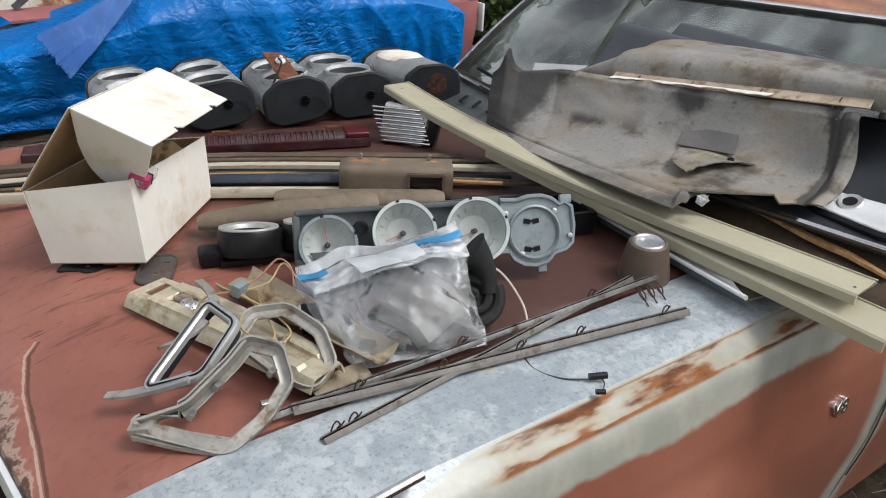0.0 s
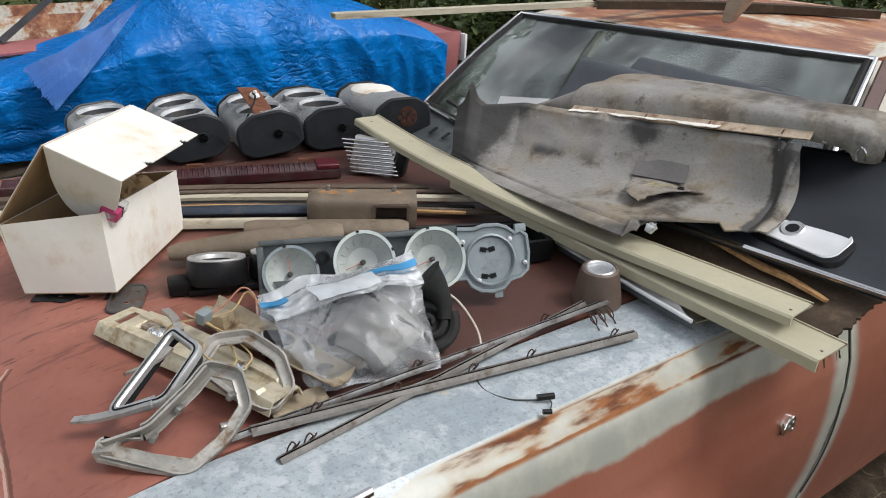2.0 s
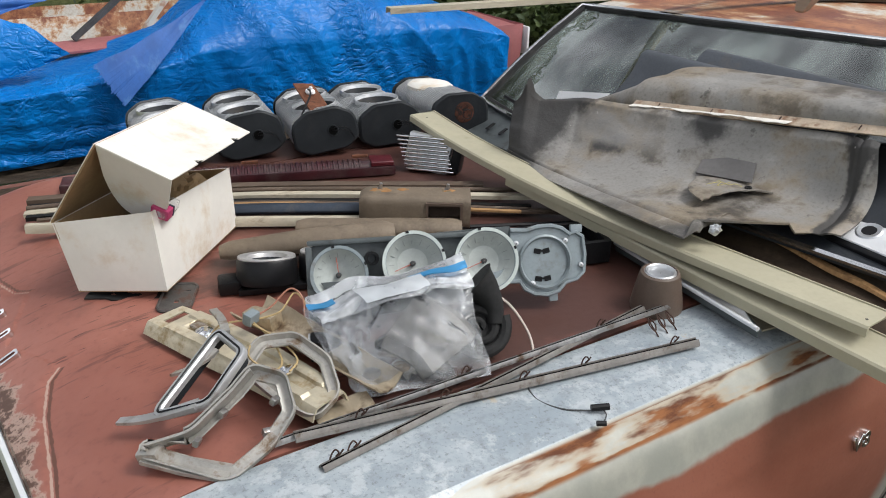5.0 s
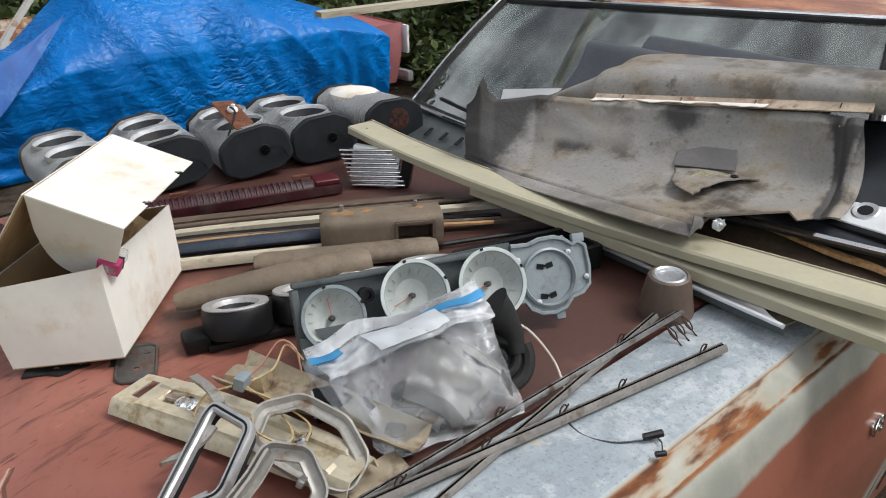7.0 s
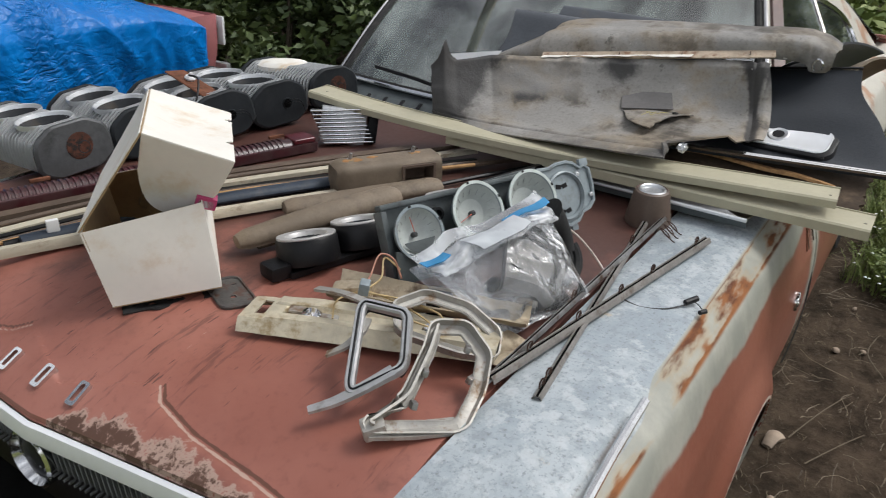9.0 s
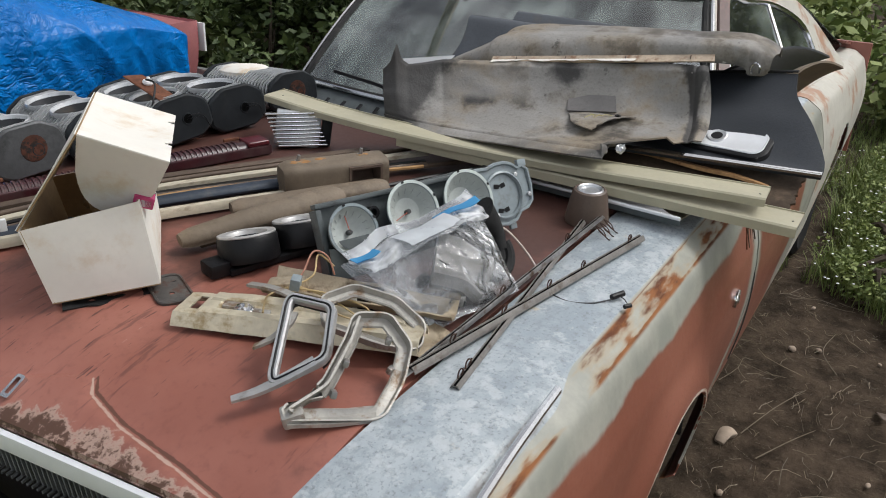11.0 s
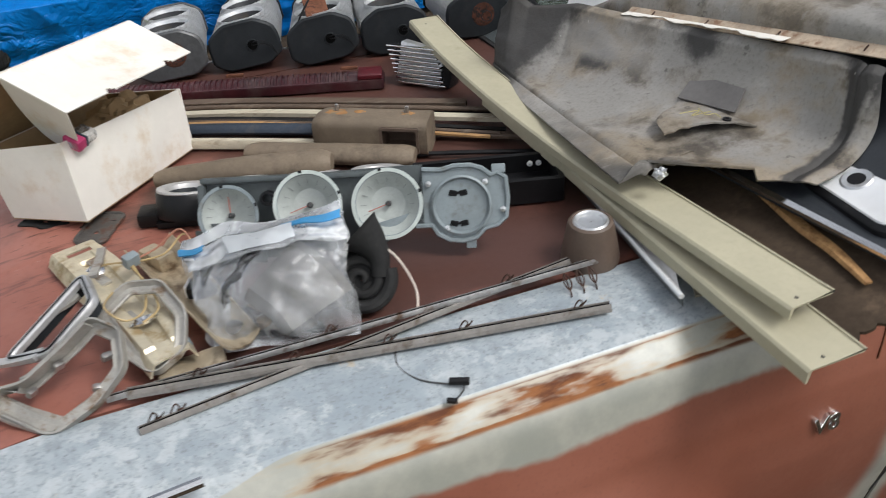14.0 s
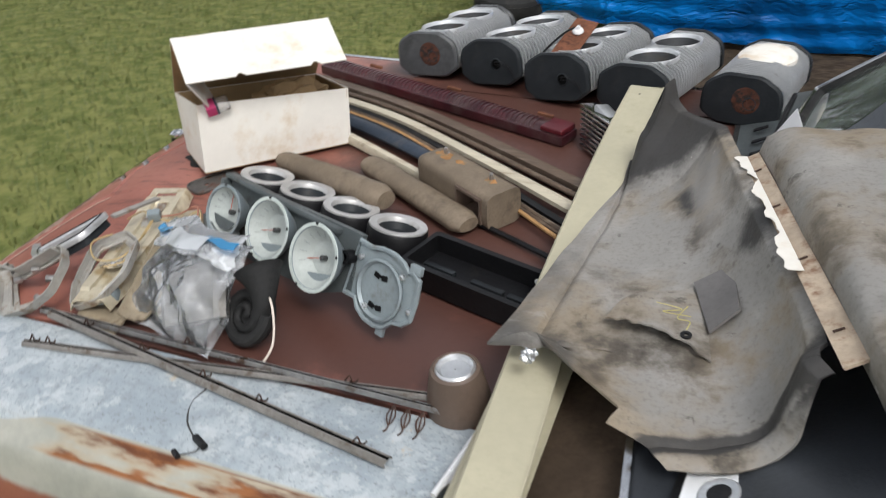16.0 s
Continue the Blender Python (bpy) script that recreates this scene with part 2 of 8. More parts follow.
def red_paint():
    """Brick-red primer with dark scuffs; the wear attribute bares chalk and rust."""
    m, n, l, p = shade("brick_red_primer")
    co = n.new("ShaderNodeNewGeometry").outputs["Position"]
    wear = n.new("ShaderNodeAttribute")
    wear.attribute_name = "wear"
    big = noise_of(n, l, co, 3.0, 5, 0.55)
    fine = noise_of(n, l, co, 60, 5, 0.6)
    c = mix_colour(n, l, ramp(n, l, big, 0.3, 0.7), (0.25, 0.086, 0.060), (0.33, 0.129, 0.095))
    turn = n.new("ShaderNodeMapping")
    turn.inputs["Rotation"].default_value = (0, 0, radians(38))
    turn.inputs["Scale"].default_value = (1.2, 8.0, 1.0)
    l.new(co, turn.inputs["Vector"])
    scuff = calc(n, l, 'ADD', noise_of(n, l, turn.outputs[0], 7.0, 4, 0.6), calc(n, l, 'MULTIPLY', calc(n, l, 'SUBTRACT', noise_of(n, l, co, 2.4, 3, 0.5), 0.52), 0.45))
    at = n.new("ShaderNodeSeparateXYZ")
    l.new(co, at.inputs[0])
    away = calc(n, l, 'ADD', calc(n, l, 'POWER', calc(n, l, 'SUBTRACT', at.outputs[0], 0.40), 2.0), calc(n, l, 'POWER', calc(n, l, 'SUBTRACT', at.outputs[1], 1.44), 2.0))
    handled = calc(n, l, 'SUBTRACT', 1.0, ramp(n, l, away, 0.005, 0.11))
    scuff = calc(n, l, 'ADD', scuff, calc(n, l, 'MULTIPLY', handled, 0.10))
    c = mix_colour(n, l, calc(n, l, 'MULTIPLY', ramp(n, l, scuff, 0.63, 0.75), 0.5), c, (0.052, 0.020, 0.016))
    dab = noise_of(n, l, turn.outputs[0], 15.0, 5, 0.6)
    c = mix_colour(n, l, calc(n, l, 'MULTIPLY', ramp(n, l, calc(n, l, 'ADD', dab, calc(n, l, 'MULTIPLY', handled, 0.08)), 0.69, 0.74), 0.7), c, (0.045, 0.018, 0.014))
    c = mix_colour(n, l, calc(n, l, 'MULTIPLY', ramp(n, l, fine, 0.5, 0.85), 0.35), c, (0.11, 0.036, 0.026))
    w = calc(n, l, 'ADD', wear.outputs["Fac"], calc(n, l, 'MULTIPLY', calc(n, l, 'SUBTRACT', noise_of(n, l, co, 21, 9, 0.74), 0.5), 1.25))
    # blotchy grime, with the shade under the parts painted in over mid-hood
    grime_and_shade = noise_of(n, l, co, 4.2, 7, 0.62)
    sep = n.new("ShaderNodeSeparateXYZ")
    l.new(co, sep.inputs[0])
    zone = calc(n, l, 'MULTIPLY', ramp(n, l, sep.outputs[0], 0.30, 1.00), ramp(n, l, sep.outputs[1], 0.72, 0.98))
    grime_and_shade = ramp(n, l, calc(n, l, 'ADD', grime_and_shade, calc(n, l, 'MULTIPLY', zone, 0.36)), 0.52, 0.80)
    c = mix_colour(n, l, calc(n, l, 'MULTIPLY', grime_and_shade, 0.9), c, (0.058, 0.027, 0.021))
    c = mix_colour(n, l, calc(n, l, 'MULTIPLY', ramp(n, l, w, 0.45, 0.53), 0.75), c, (0.42, 0.31, 0.25))
    c = mix_colour(n, l, ramp(n, l, w, 0.56, 0.64), c, (0.085, 0.038, 0.022))
    ridge = n.new("ShaderNodeAttribute")
    ridge.attribute_name = "ridge"
    gate = calc(n, l, 'MULTIPLY', calc(n, l, 'SUBTRACT', noise_of(n, l, co, 42, 7, 0.7), 0.5), 1.5)
    c = mix_colour(n, l, calc(n, l, 'MULTIPLY', ramp(n, l, calc(n, l, 'ADD', ridge.outputs["Fac"], gate), 0.35, 0.65), 0.85), c, (0.46, 0.33, 0.26))
    c = mix_colour(n, l, calc(n, l, 'MULTIPLY', ramp(n, l, calc(n, l, 'SUBTRACT', gate, ridge.outputs["Fac"]), 0.30, 0.60), 0.85), c, (0.09, 0.036, 0.020))
    l.new(c, p.inputs["Base Color"])
    r = calc(n, l, 'ADD', 0.38, calc(n, l, 'MULTIPLY', fine, 0.16))
    l.new(r, p.inputs["Roughness"])
    finish(n, l, p, calc(n, l, 'ADD', fine, calc(n, l, 'MULTIPLY', w, 0.6)), 0.12)
    return m


def fender_paint():
    """Blue-grey primer on top, rust along the edge, pale band, brick red below."""
    m, n, l, p = shade("patchy_fender_paint")
    geo = n.new("ShaderNodeNewGeometry")
    co = geo.outputs["Position"]
    sep = n.new("ShaderNodeSeparateXYZ")
    l.new(co, sep.inputs[0])
    x, y, z = sep.outputs
    big = noise_of(n, l, co, 7, 7, 0.65)
    fine = noise_of(n, l, co, 55, 7, 0.7)
    speck = noise_of(n, l, co, 160, 4, 0.6)
    top = mix_colour(n, l, ramp(n, l, big, 0.35, 0.62), (0.275, 0.32, 0.352), (0.40, 0.44, 0.462))
    top = mix_colour(n, l, calc(n, l, 'MULTIPLY', ramp(n, l, fine, 0.47, 0.64), 0.55), top, (0.22, 0.25, 0.265))
    top = mix_colour(n, l, calc(n, l, 'MULTIPLY', ramp(n, l, speck, 0.54, 0.68), 0.6), top, (0.15, 0.165, 0.172))
    top = mix_colour(n, l, calc(n, l, 'MULTIPLY', ramp(n, l, noise_of(n, l, co, 26, 6, 0.7), 0.52, 0.62), 0.55), top, (0.52, 0.55, 0.56))
    top = mix_colour(n, l, calc(n, l, 'MULTIPLY', ramp(n, l, noise_of(n, l, co, 14, 6, 0.7), 0.64, 0.7), 0.6), top, (0.50, 0.40, 0.26))
    pale = mix_colour(n, l, ramp(n, l, big, 0.35, 0.65), (0.285, 0.29, 0.25), (0.39, 0.38, 0.325))
    rust = mix_colour(n, l, ramp(n, l, noise_of(n, l, co, 26, 6, 0.65, (0.4, 1.5, 1.5)), 0.38, 0.62), (0.255, 0.105, 0.042), (0.115, 0.045, 0.024))
    red = mix_colour(n, l, ramp(n, l, noise_of(n, l, co, 3.2, 5, 0.55), 0.3, 0.7), (0.218, 0.070, 0.041), (0.272, 0.098, 0.062))
    red = mix_colour(n, l, calc(n, l, 'MULTIPLY', ramp(n, l, speck, 0.5, 0.8), 0.35), red, (0.12, 0.042, 0.03))
    wob = calc(n, l, 'MULTIPLY', calc(n, l, 'SUBTRACT', noise_of(n, l, co, 4.0, 5, 0.55), 0.5), 0.10)
    # red from the lower side upwards, with a sprayed edge
    line = calc(n, l, 'ADD', 0.832, calc(n, l, 'MULTIPLY', ramp(n, l, x, 1.50, 1.78), 0.05))
    line = calc(n, l, 'ADD', line, calc(n, l, 'MULTIPLY', ramp(n, l, x, 1.832, 1.840), 0.20))
    below = ramp(n, l, calc(n, l, 'SUBTRACT', calc(n, l, 'ADD', line, calc(n, l, 'MULTIPLY', wob, 0.8)), z), -0.007, 0.008)
    below = calc(n, l, 'MULTIPLY', below, calc(n, l, 'SUBTRACT', 1.0, ramp(n, l, calc(n, l, 'ADD', x, calc(n, l, 'MULTIPLY', wob, 3.0)), 2.58, 2.64)))
    c = mix_colour(n, l, below, pale, red)
    gapx = calc(n, l, "ABSOLUTE", calc(n, l, "SUBTRACT", calc(n, l, "ADD", x, calc(n, l, "MULTIPLY", wob, 0.5)), 1.82))
    rearw = calc(n, l, "SUBTRACT", 1.0, ramp(n, l, gapx, 0.026, 0.072))
    c = mix_colour(n, l, rearw, c, pale)
    # rust streaks kept to the rolled edge, between its two folds
    inside = calc(n, l, 'MULTIPLY', ramp(n, l, y, 0.646, 0.652), calc(n, l, 'SUBTRACT', 1.0, ramp(n, l, y, 0.688, 0.694)))
    patch = calc(n, l, 'ADD', calc(n, l, 'MULTIPLY', noise_of(n, l, co, 12.5, 3, 0.55, (0.42, 1.7, 1.7)), 0.60), calc(n, l, 'MULTIPLY', noise_of(n, l, co, 26.0, 4, 0.52, (0.40, 1.7, 1.7)), 0.40))
    reach = calc(n, l, 'ADD', calc(n, l, 'MULTIPLY', ramp(n, l, x, 0.55, 0.95), calc(n, l, 'SUBTRACT', 1.0, ramp(n, l, x, 1.50, 1.75))),
                 calc(n, l, 'MULTIPLY', calc(n, l, 'SUBTRACT', 1.0, ramp(n, l, x, 0.50, 0.64)), 0.75))
    rm = calc(n, l, 'SUBTRACT', calc(n, l, 'ADD', patch, calc(n, l, 'MULTIPLY', reach, 0.115)), 0.045)
    low_fold = calc(n, l, 'SUBTRACT', 1.0, ramp(n, l, calc(n, l, 'ABSOLUTE', calc(n, l, 'SUBTRACT', y, 0.6515)), 0.0012, 0.0045))
    high_fold = calc(n, l, 'SUBTRACT', 1.0, ramp(n, l, calc(n, l, 'ABSOLUTE', calc(n, l, 'SUBTRACT', y, 0.6915)), 0.0008, 0.0026))
    rm = calc(n, l, 'ADD', rm, calc(n, l, 'MULTIPLY', low_fold, calc(n, l, 'MULTIPLY', reach, 0.09)))
    rm = calc(n, l, 'ADD', rm, calc(n, l, 'MULTIPLY', high_fold, calc(n, l, 'MULTIPLY', reach, 0.10)))
    halo = calc(n, l, 'MULTIPLY', ramp(n, l, rm, 0.47, 0.56), inside)
    core = calc(n, l, 'MULTIPLY', ramp(n, l, rm, 0.535, 0.625), inside)
    front = calc(n, l, 'MULTIPLY', calc(n, l, 'SUBTRACT', 1.0, ramp(n, l, x, 0.58, 0.72)), 0.022)
    on_top = ramp(n, l, calc(n, l, 'ADD', calc(n, l, 'ADD', y, front), calc(n, l, 'MULTIPLY', wob, 0.06)), 0.6935, 0.6965)
    c = mix_colour(n, l, on_top, c, top)
    off_top = calc(n, l, 'SUBTRACT', 1.0, calc(n, l, 'MULTIPLY', on_top, 0.75))
    c = mix_colour(n, l, calc(n, l, 'MULTIPLY', calc(n, l, 'MULTIPLY', halo, off_top), 0.55), c, (0.37, 0.275, 0.165))
    c = mix_colour(n, l, calc(n, l, 'MULTIPLY', core, off_top), c, rust)
    l.new(c, p.inputs["Base Color"])
    r = calc(n, l, 'ADD', 0.40, calc(n, l, 'MULTIPLY', fine, 0.2))
    r = calc(n, l, 'ADD', r, calc(n, l, 'MULTIPLY', core, 0.3))
    l.new(r, p.inputs["Roughness"])
    bare = calc(n, l, 'SUBTRACT', 1.0, calc(n, l, 'MAXIMUM', core, calc(n, l, 'MULTIPLY', halo, 0.6)))
    l.new(calc(n, l, 'MULTIPLY', bare, 0.4), p.inputs["Coat Weight"])
    l.new(calc(n, l, 'ADD', calc(n, l, 'MULTIPLY', bare, 0.35), 0.15), p.inputs["Specular IOR Level"])
    p.inputs["Coat Roughness"].default_value = 0.22
    finish(n, l, p, calc(n, l, 'ADD', speck, calc(n, l, 'MULTIPLY', core, 1.2)), 0.12)
    return m


def roof_paint():
    """Orange rust that eats through chalky white, in runs and islands."""
    m, n, l, p = shade("rusted_roof_paint")
    co = n.new("ShaderNodeNewGeometry").outputs["Position"]
    big = noise_of(n, l, co, 2.6, 9, 0.68, (1.0, 0.45, 1.0))
    mid = noise_of(n, l, co, 9.0, 7, 0.7, (1.0, 0.4, 1.0))
    fine = noise_of(n, l, co, 48, 6, 0.68)
    rust = mix_colour(n, l, ramp(n, l, mid, 0.35, 0.65), (0.20, 0.062, 0.034), (0.44, 0.19, 0.085))
    rust = mix_colour(n, l, calc(n, l, 'MULTIPLY', ramp(n, l, fine, 0.48, 0.7), 0.6), rust, (0.13, 0.045, 0.028))
    white = mix_colour(n, l, ramp(n, l, fine, 0.4, 0.7), (0.62, 0.60, 0.55), (0.48, 0.40, 0.32))
    edge = calc(n, l, 'ADD', big, calc(n, l, 'MULTIPLY', calc(n, l, 'SUBTRACT', mid, 0.5), 0.35))
    c = mix_colour(n, l, ramp(n, l, edge, 0.47, 0.56), rust, (0.52, 0.33, 0.19))
    c = mix_colour(n, l, ramp(n, l, edge, 0.52, 0.59), c, white)
    l.new(c, p.inputs["Base Color"])
    p.inputs["Roughness"].default_value = 0.45
    finish(n, l, p, fine, 0.2)
    return m


RED, FENDER, ROOF = red_paint(), fender_paint(), roof_paint()


def tarp_material():
    """Woven blue poly, crumpled into small sharp facets and long soft folds."""
    m, n, l, p = shade("blue_poly_tarp")
    co = n.new("ShaderNodeTexCoord").outputs["Object"]
    big = noise_of(n, l, co, 1.1, 6, 0.6)
    warp = node(n, "TexNoise", Scale=2.2, Detail=3.0)
    l.new(co, warp.inputs["Vector"])
    push = n.new("ShaderNodeVectorMath")
    push.operation = 'MULTIPLY_ADD'
    push.inputs[1].default_value = (0.5, 0.5, 0.5)
    l.new(warp.outputs["Color"], push.inputs[0])
    l.new(co, push.inputs[2])

    def facets(scale, stretch):
        mp = n.new("ShaderNodeMapping")
        mp.inputs["Scale"].default_value = stretch
        l.new(push.outputs[0], mp.inputs["Vector"])
        v = node(n, "TexVoronoi", Scale=scale)
        v.feature = 'DISTANCE_TO_EDGE'
        l.new(mp.outputs[0], v.inputs["Vector"])
        return calc(n, l, 'MINIMUM', v.outputs["Distance"], 0.35)

    def ridge(scale, stretch):
        v = noise_of(n, l, co, scale, 3.0, 0.5, stretch)
        return calc(n, l, 'SUBTRACT', 0.5, calc(n, l, 'ABSOLUTE', calc(n, l, 'SUBTRACT', v, 0.5)))
    sep = n.new("ShaderNodeSeparateXYZ")
    l.new(co, sep.inputs[0])
    lying = calc(n, l, 'MULTIPLY', ridge(1.8, (0.35, 1.0, 3.6)), calc(n, l, 'SUBTRACT', 1.05, ramp(n, l, sep.outputs[0], 1.4, 2.8)))
    upright = calc(n, l, 'MULTIPLY', ridge(4.2, (2.2, 1.0, 0.35)), calc(n, l, 'ADD', 0.20, ramp(n, l, sep.outputs[0], 2.4, 4.8)))
    calm = calc(n, l, 'ADD', 0.35, ramp(n, l, noise_of(n, l, co, 1.6, 3, 0.5), 0.40, 0.62))
    crumple = calc(n, l, 'ADD', calc(n, l, 'MULTIPLY', facets(8.0, (0.8, 1.0, 1.5)), 0.42), calc(n, l, 'MULTIPLY', facets(21.0, (1.0, 1.0, 1.35)), 0.20))
    h = calc(n, l, 'ADD', calc(n, l, 'MULTIPLY', crumple, calm), calc(n, l, 'ADD', calc(n, l, 'MULTIPLY', lying, 0.42), calc(n, l, 'MULTIPLY', upright, 0.34)))
    c = mix_colour(n, l, ramp(n, l, big, 0.35, 0.65), (0.0, 0.125, 0.42), (0.0, 0.185, 0.58))
    c = mix_colour(n, l, calc(n, l, 'MULTIPLY', ramp(n, l, noise_of(n, l, co, 12, 6, 0.7), 0.58, 0.78), 0.22), c, (0.03, 0.25, 0.58))
    l.new(c, p.inputs["Base Color"])
    p.inputs["Roughness"].default_value = 0.33
    p.inputs["Specular IOR Level"].default_value = 0.24
    finish(n, l, p, h, 0.9, 0.070)
    return m


def clear_material(name, tint, gloss, rough, film=0.0, film_tint=(0.8, 0.82, 0.84), dust=0.0, crease=0.0):
    """A thin clear film: mostly see-through, with gloss by angle and a little haze."""
    m, n, l, p = shade(name)
    n.remove(p)
    out = n["Material Output"]
    see = node(n, "BsdfTransparent")
    see.inputs[0].default_value = (*tint, 1)
    shine = n.new("ShaderNodeBsdfGlossy")
    shine.inputs["Roughness"].default_value = rough
    haze = node(n, "BsdfDiffuse")
    haze.inputs[0].default_value = (*film_tint, 1)
    first = n.new("ShaderNodeMixShader")
    first.inputs[0].default_value = film
    if dust:
        co = n.new("ShaderNodeNewGeometry").outputs["Position"]
        # dust streaks, made paler to stand in for reflected sky on the glass
        dust_sheen = ramp(n, l, noise_of(n, l, co, 3.2, 6, 0.62, (0.7, 2.4, 0.7)), 0.42, 0.72)
        l.new(calc(n, l, 'ADD', film, calc(n, l, 'MULTIPLY', dust_sheen, dust)), first.inputs[0])
    if crease:
        # crease highlights painted as white lines in the haze, and the crinkles with them
        co = n.new("ShaderNodeNewGeometry").outputs["Position"]

        def lines(scale, stretch):
            v = noise_of(n, l, co, scale, 3, 0.5, stretch)
            return calc(n, l, 'SUBTRACT', 1.0, ramp(n, l, calc(n, l, 'ABSOLUTE', calc(n, l, 'SUBTRACT', v, 0.5)), 0.0, 0.055))
        crease_glints = calc(n, l, 'ADD', calc(n, l, 'MULTIPLY', lines(7.0, (1.6, 1.0, 0.6)), 0.7), calc(n, l, 'MULTIPLY', lines(17.0, (1.0, 1.4, 0.8)), 0.4))
        patchy = ramp(n, l, noise_of(n, l, co, 9.0, 3, 0.5), 0.38, 0.68)
        l.new(calc(n, l, 'ADD', film, calc(n, l, 'MULTIPLY', calc(n, l, 'ADD', calc(n, l, 'MULTIPLY', crease_glints, patchy), calc(n, l, 'MULTIPLY', patchy, 0.2)), crease)), first.inputs[0])
        rough_film = node(n, "Bump", Strength=0.22, Distance=0.005)
        l.new(crease_glints, rough_film.inputs["Height"])
        l.new(rough_film.outputs[0], shine.inputs["Normal"])
    l.new(see.outputs[0], first.inputs[1])
    l.new(haze.outputs[0], first.inputs[2])
    fres = node(n, "Fresnel", IOR=gloss)
    both = n.new("ShaderNodeMixShader")
    l.new(fres.outputs[0], both.inputs[0])
    l.new(first.outputs[0], both.inputs[1])
    l.new(shine.outputs[0], both.inputs[2])
    l.new(both.outputs[0], out.inputs["Surface"])
    return m


TARP = tarp_material()
THIN_TARP = plain("faded_blue_poly", (0.020, 0.110, 0.39), 0.58, 0.0, (0.075, 0.21, 0.49), (0.52, 0.74), 5, 60, 0.15, 0.12, (1.0, 1.0, 0.4))
GLASS = clear_material("window_glass", (0.90, 0.94, 0.92), 2.35, 0.015, 0.045, (0.52, 0.60, 0.55), 0.35)
BAGPANEL = clear_material("printed_bag_film", (0.985, 0.988, 0.99), 1.3, 0.2, 0.46, (0.90, 0.94, 0.97))
BAGFILM = clear_material("zip_bag_film", (0.985, 0.988, 0.99), 1.24, 0.12, 0.07, (0.92, 0.94, 0.96), 0.0, 0.30)
BAGMILK = clear_material("milky_bag_film", (0.985, 0.988, 0.99), 1.30, 0.16, 0.22, (0.92, 0.94, 0.96), 0.0, 0.34)
RINGMETAL = plain("dull_ring_metal", (0.52, 0.51, 0.50), 0.38, 0.4, (0.3, 0.27, 0.24), (0.56, 0.8), 18, 120, 0.1, 0.08)


def red_lens():
    m, n, l, p = shade("dark_red_lens")
    co = n.new("ShaderNodeTexCoord").outputs["Object"]
    big = noise_of(n, l, co, 9, 5, 0.6)
    c = mix_colour(n, l, ramp(n, l, big, 0.35, 0.65), (0.030, 0.005, 0.008), (0.058, 0.013, 0.016))
    c = mix_colour(n, l, calc(n, l, 'MULTIPLY', ramp(n, l, noise_of(n, l, co, 16, 6, 0.65), 0.44, 0.62), 0.55), c, (0.075, 0.048, 0.046))
    l.new(c, p.inputs["Base Color"])
    p.inputs["Roughness"].default_value = 0.3
    finish(n, l, p, noise_of(n, l, co, 120, 3, 0.5), 0.1)
    return m


LENS = red_lens()


def ground_material():
    m, n, l, p = shade("dirt_and_grass")
    co = n.new("ShaderNodeNewGeometry").outputs["Position"]
    sep = n.new("ShaderNodeSeparateXYZ")
    l.new(co, sep.inputs[0])
    x, y, z = sep.outputs
    big = noise_of(n, l, co, 0.9, 7, 0.65)
    mid = noise_of(n, l, co, 7, 7, 0.7)
    fine = noise_of(n, l, co, 60, 6, 0.7)
    dirt = mix_colour(n, l, ramp(n, l, mid, 0.35, 0.65), (0.030, 0.022, 0.015), (0.082, 0.060, 0.042))
    dirt = mix_colour(n, l, calc(n, l, 'MULTIPLY', ramp(n, l, fine, 0.55, 0.75), 0.45), dirt, (0.17, 0.145, 0.10))
    grass = mix_colour(n, l, ramp(n, l, mid, 0.35, 0.65), (0.095, 0.120, 0.034), (0.21, 0.215, 0.075))
    lawn = ramp(n, l, calc(n, l, 'ADD', calc(n, l, 'ABSOLUTE', calc(n, l, 'SUBTRACT', y, 1.0)), calc(n, l, 'MULTIPLY', big, 1.2)), 1.9, 2.5)
    ahead = calc(n, l, 'SUBTRACT', 1.0, ramp(n, l, calc(n, l, 'ADD', x, big), -0.6, 0.3))
    # dark dirt colour, partly for shadow, between the two cars and behind the far one
    yard = calc(n, l, 'MULTIPLY', ramp(n, l, calc(n, l, 'ADD', x, big), 0.3, 0.9), calc(n, l, 'SUBTRACT', 1.0, ramp(n, l, calc(n, l, 'ADD', y, big), 12.0, 13.0)))
    mown = calc(n, l, 'MULTIPLY', calc(n, l, 'MAXIMUM', lawn, ahead), calc(n, l, 'SUBTRACT', 1.0, yard))
    c = mix_colour(n, l, mown, dirt, grass)
    l.new(c, p.inputs["Base Color"])
    p.inputs["Roughness"].default_value = 0.95
    p.inputs["Specular IOR Level"].default_value = 0.1
    finish(n, l, p, calc(n, l, 'ADD', mid, calc(n, l, 'MULTIPLY', fine, 0.4)), 0.7, 0.03)
    return m


def leaf_material(name, lo, hi):
    m, n, l, p = shade(name)
    isl = n.new("ShaderNodeNewGeometry").outputs["Random Per Island"]
    co = n.new("ShaderNodeNewGeometry").outputs["Position"]
    c = mix_colour(n, l, isl, lo, hi)
    c = mix_colour(n, l, calc(n, l, 'MULTIPLY', noise_of(n, l, co, 1.5, 4, 0.6), 0.5), c, tuple(v * 0.6 for v in lo))
    l.new(c, p.inputs["Base Color"])
    p.inputs["Roughness"].default_value = 0.6
    return m


